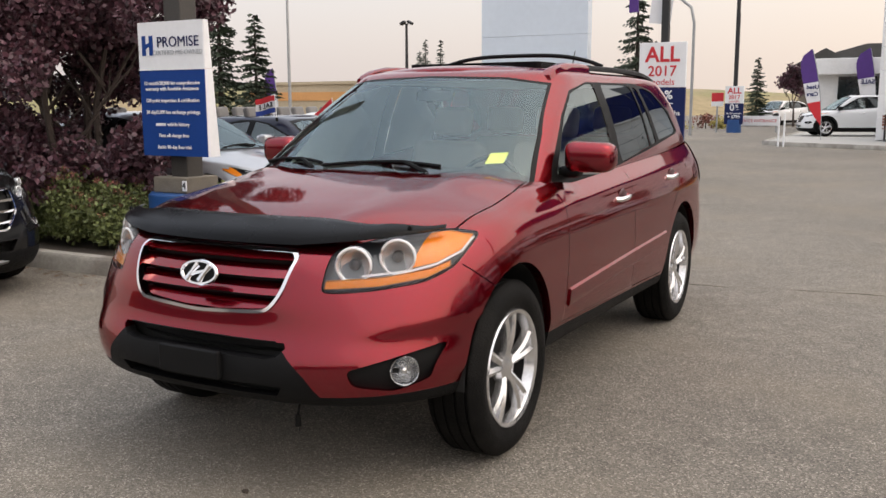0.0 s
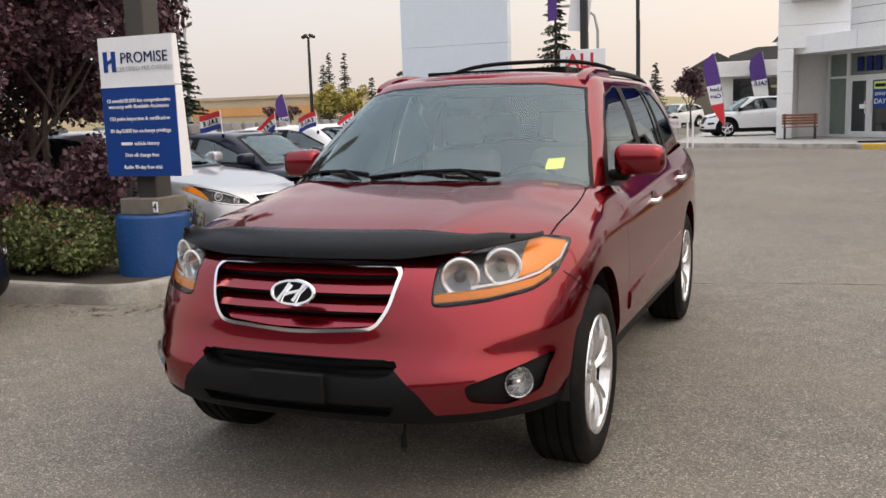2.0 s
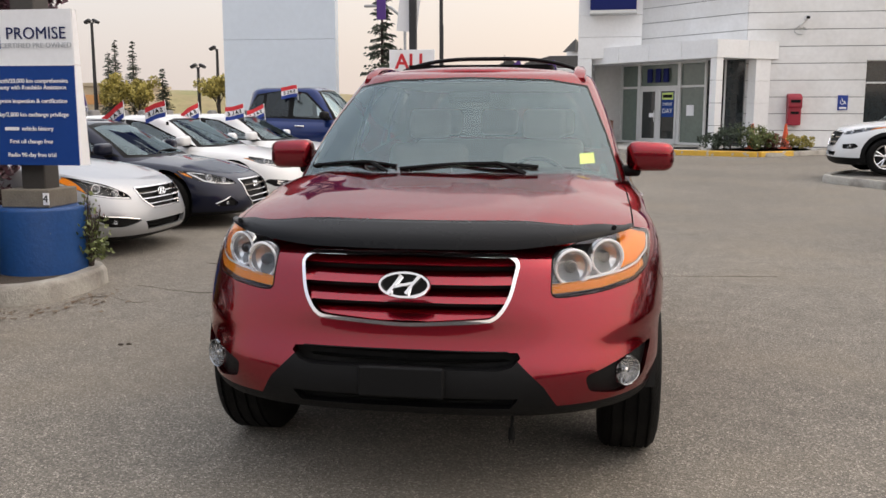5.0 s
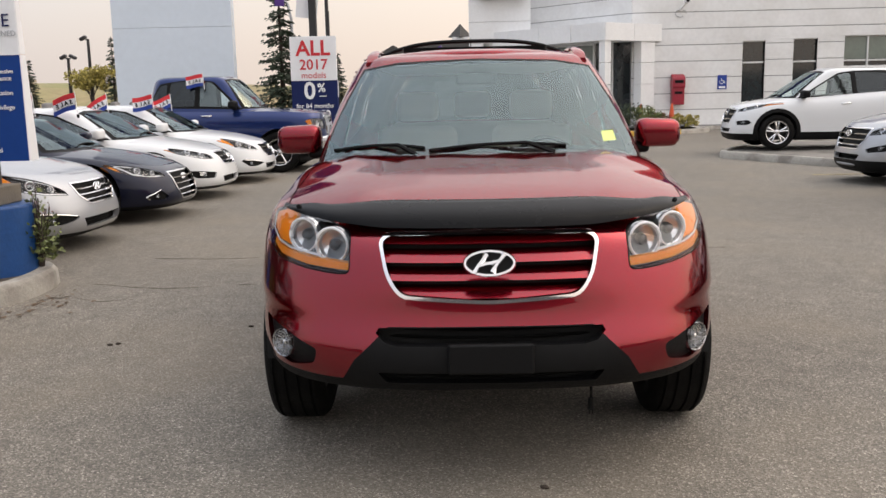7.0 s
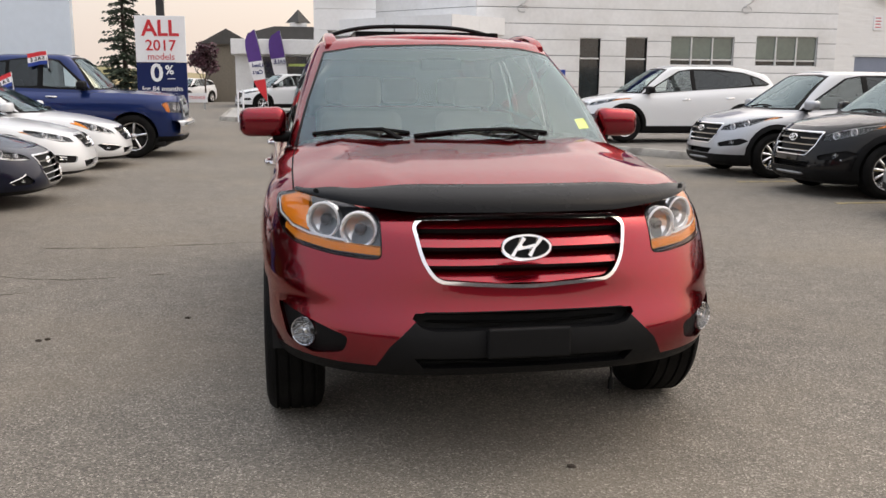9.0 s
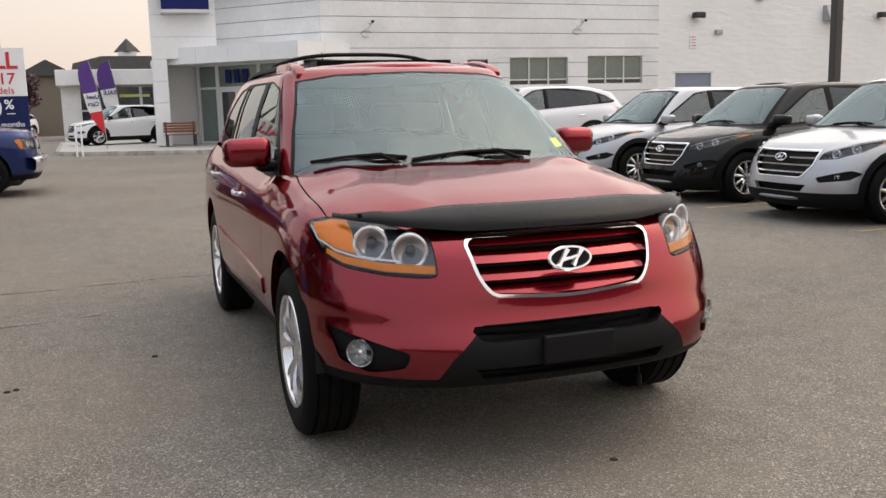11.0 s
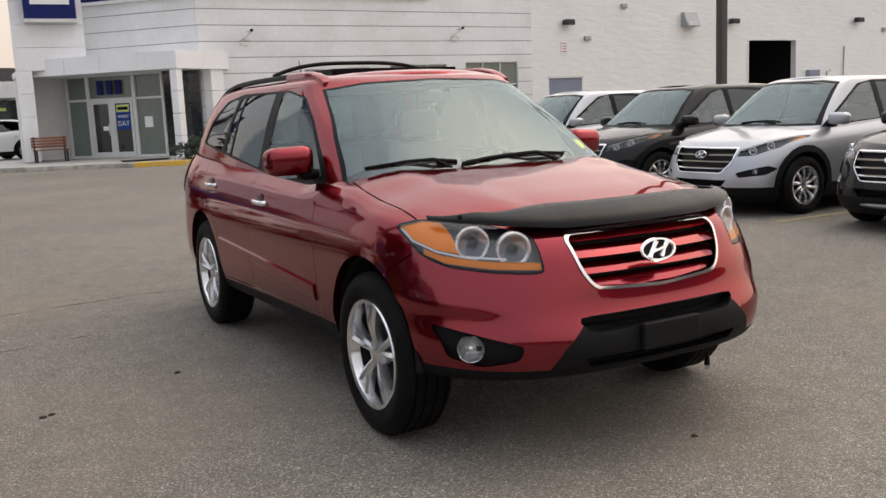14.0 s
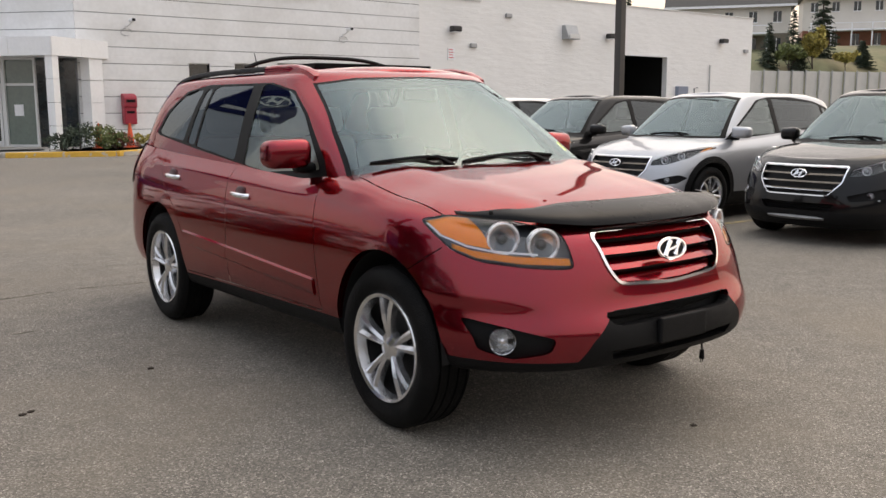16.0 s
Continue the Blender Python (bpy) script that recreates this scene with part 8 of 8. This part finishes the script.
def feather_banner(x, y, h, yaw, label, text, tail=FLAG_RED, s=1.0, lean=0.5):
    """A sail-shaped banner on a mast that bows over at the top."""
    t = thing("feather_banner", label, "banner", pose(x, y, 0.0, 0, 0, yaw), "feather banners")
    bow = lambda f: lean * s * f ** 2.2
    part("mast", tube(bmesh.new(), [(bow(f), 0, h * f) for f in np.linspace(0, 1, 12)], 0.016, 6), GREY_POLE, t)
    fs = (0.20, 0.30, 0.40, 0.50, 0.60, 0.70, 0.80, 0.88, 0.94, 0.98, 1.0)
    ws = (0.05, 0.26, 0.42, 0.50, 0.52, 0.54, 0.54, 0.50, 0.40, 0.24, 0.06)
    for z0, z1, mt in ((0.20, 0.45, tail), (0.45, 0.66, FLAG_WHITE), (0.66, 1.0, PURPLE)):
        b = bmesh.new()
        cols = []
        for f in np.linspace(z0, z1, 8):
            wd = float(np.interp(f, fs, ws)) * s
            cols.append([b.verts.new((bow(f) + wd * u, 0.05 * math.sin(6 * f + 3 * u) * u + e, h * f - 0.16 * wd * u)) for e in (-0.002, 0.002) for u in (0, 0.5, 1)])
        for p, q in zip(cols, cols[1:]):
            for k in (0, 1):
                b.faces.new((p[k], p[k + 1], q[k + 1], q[k])), b.faces.new((p[k + 3], q[k + 3], q[k + 4], p[k + 4]))
        part("cloth", b, mt, t)
    for k, wd in enumerate(text):
        for e in (-0.05, 0.06):
            words("banner_word", wd, 0.21 * s, Matrix.Translation((bow(0.55) + 0.25 * s, e, h * (0.60 - 0.075 * k))) @ Matrix.Rotation(radians(90), 4, "X"), SIGN_BLUE, t, bold=0.006)


feather_banner(-1.5, 33.1, 3.45, 180, "purple and red used-car feather banner", ("Used", "Cars"), lean=0.45)
feather_banner(-0.6, 49.0, 4.3, 180, "purple and white sale feather banner", ("SALE",), FLAG_WHITE, 1.5, 0.3)
feather_banner(-16.40, 25.8, 2.42, 180, "purple feather banner behind the parked sedans", ("SALE",), FLAG_WHITE, 0.8, 0.45)
feather_banner(-21.25, 26.0, 2.95, 180, "purple and white feather banner beyond the sedans", ("SALE",), FLAG_WHITE, 0.95, 0.3)
# banners on the offer post
t = thing("post_banner", "white and purple banner on the lamp post", "banner", pose(-3.76, 19.4, 0))
b = bmesh.new()
box(b, (0.08, -0.01, 4.1), (0.62, 0.01, 5.6))
part("cloth", moved(b, pose(-0.95, 0.1, -0.6, 0, 6, 0)), FLAG_WHITE, t)
part("cloth", boxed((-0.95, 0.06, 3.75), (-0.72, 0.12, 5.0)), PURPLE, t)
part("arm", tube(bmesh.new(), [(0, 0.15, 5.0), (-0.95, 0.1, 4.95)], 0.015, 6), DARK_POLE, t)

# far left: showroom next door, service sign, barrier posts
nb = thing("neighbour_showroom", "low grey showroom next door with a cupola", "building")
part("wall", boxed((-3.6, 50, 0), (12, 58, 3.0)), SIDING, nb)
part("fascia", boxed((-3.8, 49.4, 3.0), (12, 58.2, 3.85), 0.03), SIDING, nb)
for k in range(5):
    w = part("window", boxed((-2.6 + 1.6 * k, 49.93, 0.5), (-1.15 + 1.6 * k, 50.0, 2.9)), WINDOW_GLASS, nb)
    part("window_frame", boxed((-2.68 + 1.6 * k, 49.88, 1.6), (-1.07 + 1.6 * k, 49.96, 1.68)), ALUMINIUM, w)
    part("window_frame", boxed((-1.15 + 1.6 * k, 49.86, 0.4), (-1.0 + 1.6 * k, 50.0, 2.95)), ALUMINIUM, w)
# lit ceiling indoors, its light put in as a plain yellow strip
part("lit_ceiling", boxed((-0.6, 49.90, 2.35), (1.0, 49.92, 2.50)), STICKER, nb)
part("roof", prism([(-3.0, 3.85), (10, 3.85), (8.5, 4.15), (1.5, 4.65), (-1.4, 4.65), (-2.9, 4.25)], (0, 2), 51, 57), ROOF, nb)
part("cupola", boxed((-0.45, 52.0, 4.5), (0.55, 53.0, 4.95)), SIDING, nb)
part("cupola_roof", lathe(bmesh.new(), [(0.001, 5.75), (0.75, 4.95), (0.001, 4.95)], at=(0.05, 52.5, 0), sides=4), ROOF, nb)
hs = thing("gabled_house", "far brown gabled house", "house")
part("wall", boxed((-6.6, 66, 0), (-3.4, 72, 4.2)), WEATHERED, hs)
part("roof", prism([(-7.0, 4.2), (-3.0, 4.2), (-5.0, 5.3)], (0, 2), 65.6, 72.4), ROOF, hs)
sv = thing("service_sign", "low white service entrance sign", "sign", pose(-6.0, 46, 0))
part("panel", boxed((-1.1, -0.05, 0.35), (1.1, 0.05, 0.85), 0.01), WHITE, sv)
words("service_word", "SERVICE ENTRANCE", 0.22, Matrix.Translation((0, -0.06, 0.60)) @ Matrix.Rotation(radians(90), 4, "X"), RED_INK, sv)
part("leg", boxed((-1.0, -0.04, 0), (-0.92, 0.04, 0.36)), GREY_POLE, sv)
part("leg", boxed((0.92, -0.04, 0), (1.0, 0.04, 0.36)), GREY_POLE, sv)
rs = thing("red_sign", "small red and white roadside sign", "sign", pose(-7.95, 45.5, 0))
part("panel", boxed((-0.30, -0.04, 1.60), (0.30, 0.04, 2.05)), RED_INK, rs)
part("panel", boxed((-0.30, -0.04, 1.35), (0.30, 0.04, 1.60)), WHITE, rs)
part("post", boxed((-0.04, -0.03, 0), (0.04, 0.03, 1.36)), GREY_POLE, rs)
for x in (-2.28, -2.1):
    bo = thing("bollard", "white marker post at the kerb corner", "bollard", pose(x - 0.22, 29.75, 0), "marker posts")
    part("post", lathe(bmesh.new(), [(0.001, 1.15), (0.03, 1.13), (0.035, 0.0)], sides=12), WHITE, bo)
for k, (x, y, w, h, mt) in enumerate(((-9.0, 52, 0.7, 0.6, YELLOW_LEAF), (-10.2, 53, 0.8, 0.7, SHRUB_BLOOM), (-11.8, 52, 0.9, 0.7, YELLOW_LEAF), (-13.2, 53, 0.8, 0.8, SHRUB_LEAF))):
    rng = np.random.default_rng(95 + k)
    t = thing("verge_shrub", "autumn-coloured shrub on the far verge", "shrub", pose(x, y, 0), "far verge shrubs")
    vs, fs = leaf_cloud([(rng.normal() * 0.5 * w, rng.normal() * 0.3, h * rng.random(), 0.3, 0.3, 0.25) for _ in range(14)], 500, 0.09, 95 + k)
    raw("foliage", vs, fs, mt, t, "stuff")
    part("stems", tube(bmesh.new(), [(0, 0, 0), (0.02, 0, h * 0.7)], [0.04, 0.01], 6), BARK, t)

# far background: hill, long store, houses on the rise, fence
def hill(name, pts, depth, material, label):
    b = bmesh.new()
    rows = []
    for x, y, z in pts:
        rows.append([b.verts.new((x + 0.3 * d, y + d, z * f)) for d, f in ((0, 0.0), (depth * 0.25, 0.75), (depth * 0.6, 1.0), (depth, 0.9), (depth * 2, 0))])
    for p, q in zip(rows, rows[1:]):
        for k in range(4):
            b.faces.new((p[k], p[k + 1], q[k + 1], q[k]))
    bmesh.ops.recalc_face_normals(b, faces=b.faces)
    return tagged(part(name, b, material), label, "hill", kind="structure")


hill("hillside", [(-230, 60, 4.6), (-120, 80, 4.4), (-70, 95, 4.4), (-50, 105, 4.2), (-36, 112, 3.7), (-24, 120, 3.0), (-12, 130, 2.2), (4, 140, 1.6), (30, 150, 1.4)], 40, DRY, "dry grassy hillside beyond the lot")
st = thing("long_store", "long beige store with an orange band", "building")
part("wall", boxed((-66, 76, 0), (-44, 90, 3.7)), BEIGE, st)
part("band", boxed((-66, 75.9, 2.0), (-44, 76.0, 2.9)), BAND, st)
part("roof", boxed((-66.2, 75.8, 3.7), (-43.8, 90.2, 4.0)), BEIGE, st)
hill("house_rise", [(48, 72, 5.0), (66, 64, 6.5), (82, 58, 8.0), (110, 54, 10.5), (150, 46, 12.0), (210, 36, 12.5)], 40, GREEN_RISE, "grassy rise behind the service wing")
fn = thing("lot_fence", "long white board fence at the back of the lot", "fence")
for k in range(28):
    x = 58 + 2.4 * k
    part("fence_panel", boxed((x, 54.2 - 0.15 * k, 0), (x + 2.36, 54.3 - 0.15 * k, 5.05 + 0.03 * k), 0.02), WHITE_FENCE, fn)
    part("fence_post", boxed((x - 0.08, 54.1 - 0.15 * k, 0), (x + 0.06, 54.22 - 0.15 * k, 5.15 + 0.03 * k), 0.01), GREY_POLE, fn)
for (x, y, z0, w, h, deck_z) in ((112.5, 79, 8.0, 17, 8.2, 4.2), (146.5, 78, 9.5, 17, 10.5, 5.0)):
    hs = thing("hill_house", "pale two-storey house with dark roof on the rise", "house", pose(x, y, z0, 0, 0, -54), "houses on the rise")
    part("wall", boxed((-w / 2, 0, deck_z), (w / 2, 9, h)), HOUSE_WALL, hs)
    part("basement", boxed((-w / 2 + 0.05, 0.05, -4), (w / 2 - 0.05, 9, deck_z - 0.02)), BENCH if deck_z > 4.6 else WEATHERED, hs, "shaded brown ground floor")
    part("roof", prism([(-0.9, h - 0.2), (9.9, h - 0.2), (9.9, h), (4.5, h + 3.4), (-0.9, h)], (1, 2), -w / 2 - 0.7, w / 2 + 0.7), ROOF, hs)
    part("eave", boxed((-w / 2 - 0.75, -1.0, h - 0.30), (w / 2 + 0.75, -0.85, h + 0.02)), WHITE, hs)
    for k in range(5):
        wx = -w / 2 + 1.8 + k * (w - 3.6) / 4
        for zz, hh in ((h - 2.4, 1.5), (deck_z - 2.6, 1.9)):
            wi = part("window", boxed((wx - 0.55, -0.06, zz), (wx + 0.55, 0.0, zz + hh)), WINDOW_GLASS, hs)
            part("window_frame", boxed((wx - 0.65, -0.10, zz - 0.12), (wx + 0.65, -0.02, zz - 0.01)), WHITE, wi)
            part("window_frame", boxed((wx - 0.04, -0.10, zz), (wx + 0.04, -0.05, zz + hh)), WHITE, wi)
    part("balcony", boxed((-w / 2 + 1, -2.6, deck_z - 0.3), (w / 2 - 3, 0, deck_z)), WHITE, hs)
    part("balcony_rail", boxed((-w / 2 + 1, -2.6, deck_z + 0.9), (w / 2 - 3, -2.5, deck_z + 1.02)), WHITE, hs)
    for k in range(5):
        bx = -w / 2 + 1.2 + k * (w - 4.4) / 4
        part("balcony_post", boxed((bx - 0.1, -2.6, -3), (bx + 0.1, -2.4, deck_z + 1.0)), WHITE, hs)
for k, (x, y, h, w, z0) in enumerate(((115.5, 66, 11.5, 2.9, 6.5), (108.5, 66, 8.5, 1.8, 6.0), (101.5, 65, 6.5, 1.8, 5.6), (119.0, 62, 3.6, 1.9, 7.0), (105.0, 63, 4.5, 1.6, 6.0), (86, 75, 9, 2.2, 6.0))):
    spruce(x, y, h, w, 70 + k, z0)
leafy_tree(108.3, 63, 6.6, 2.2, 77, YELLOW_LEAF, "yellow-green tree on the rise", 5.6, 2600, 0.30)
leafy_tree(103.0, 63, 5.0, 2.2, 78, SHRUB_LEAF, "green tree on the rise", 5.2, 2200, 0.28)
leafy_tree(113.0, 61, 3.2, 1.8, 82, YELLOW_LEAF, "yellow shrub tree by the fence", 6.0, 1200, 0.25)
leafy_tree(72, 80, 9.0, 3.4, 79, BARK, "brown leafy tree behind the roof", 4.0, 2200, 0.25)

# ---- small things on the asphalt ----
vs, fs = [], []
rng = np.random.default_rng(31)
for k in range(170):
    a, d = rng.random() * 2.6 - 1.9, abs(rng.normal()) * 0.16 + 0.01
    px, py = (-3.55 + (0.36 + d) * math.cos(a), 2.36 + (0.42 + d) * math.sin(a)) if k % 2 else (-3.9 - 1.6 * rng.random(), 1.95 - d)
    sz, tw = 0.008 + 0.018 * rng.random(), rng.random() * 6.283
    i = len(vs)
    vs += [(px + sz * math.cos(tw + q * 1.571) * (1.5 if q % 2 else 0.7), py + sz * math.sin(tw + q * 1.571) * (1.5 if q % 2 else 0.7), 0.003 + 0.008 * rng.random()) for q in range(4)]
    fs.append((i, i + 1, i + 2, i + 3))
tagged(raw("leaf_litter", vs, fs, LITTER, kind="stuff"), "dry brown leaf litter along the island kerb", "leaves")
rng = np.random.default_rng(12)
for x, y in ((0.19, -0.85), (-2.14, 1.20), (-1.43, 1.57), (-2.18, 1.18), (1.6, -1.2), (-2.9, -0.6)):
    b = bmesh.new()
    bmesh.ops.create_icosphere(b, subdivisions=1, radius=0.013)
    for v in b.verts:
        v.co = Vector((v.co.x * 1.5, v.co.y, v.co.z * 0.6)) * (0.8 + 0.4 * rng.random())
    tagged(part("pebble", moved(b, pose(x, y, 0.005)), MULCH), "small dark pebble on the asphalt", "pebble", "loose pebbles")
b = bmesh.new()
vs = [b.verts.new(p) for p in ((-0.03, 0, 0.004), (0, 0.022, 0.012), (0.04, 0.004, 0.006), (0.0, -0.02, 0.010))]
b.faces.new(vs)
bmesh.ops.solidify(b, geom=b.faces[:], thickness=0.002)
tagged(part("fallen_leaf", moved(b, pose(-0.75, -1.35, 0.002)), YELLOW_LEAF), "dry brown fallen leaf on the asphalt", "leaf")
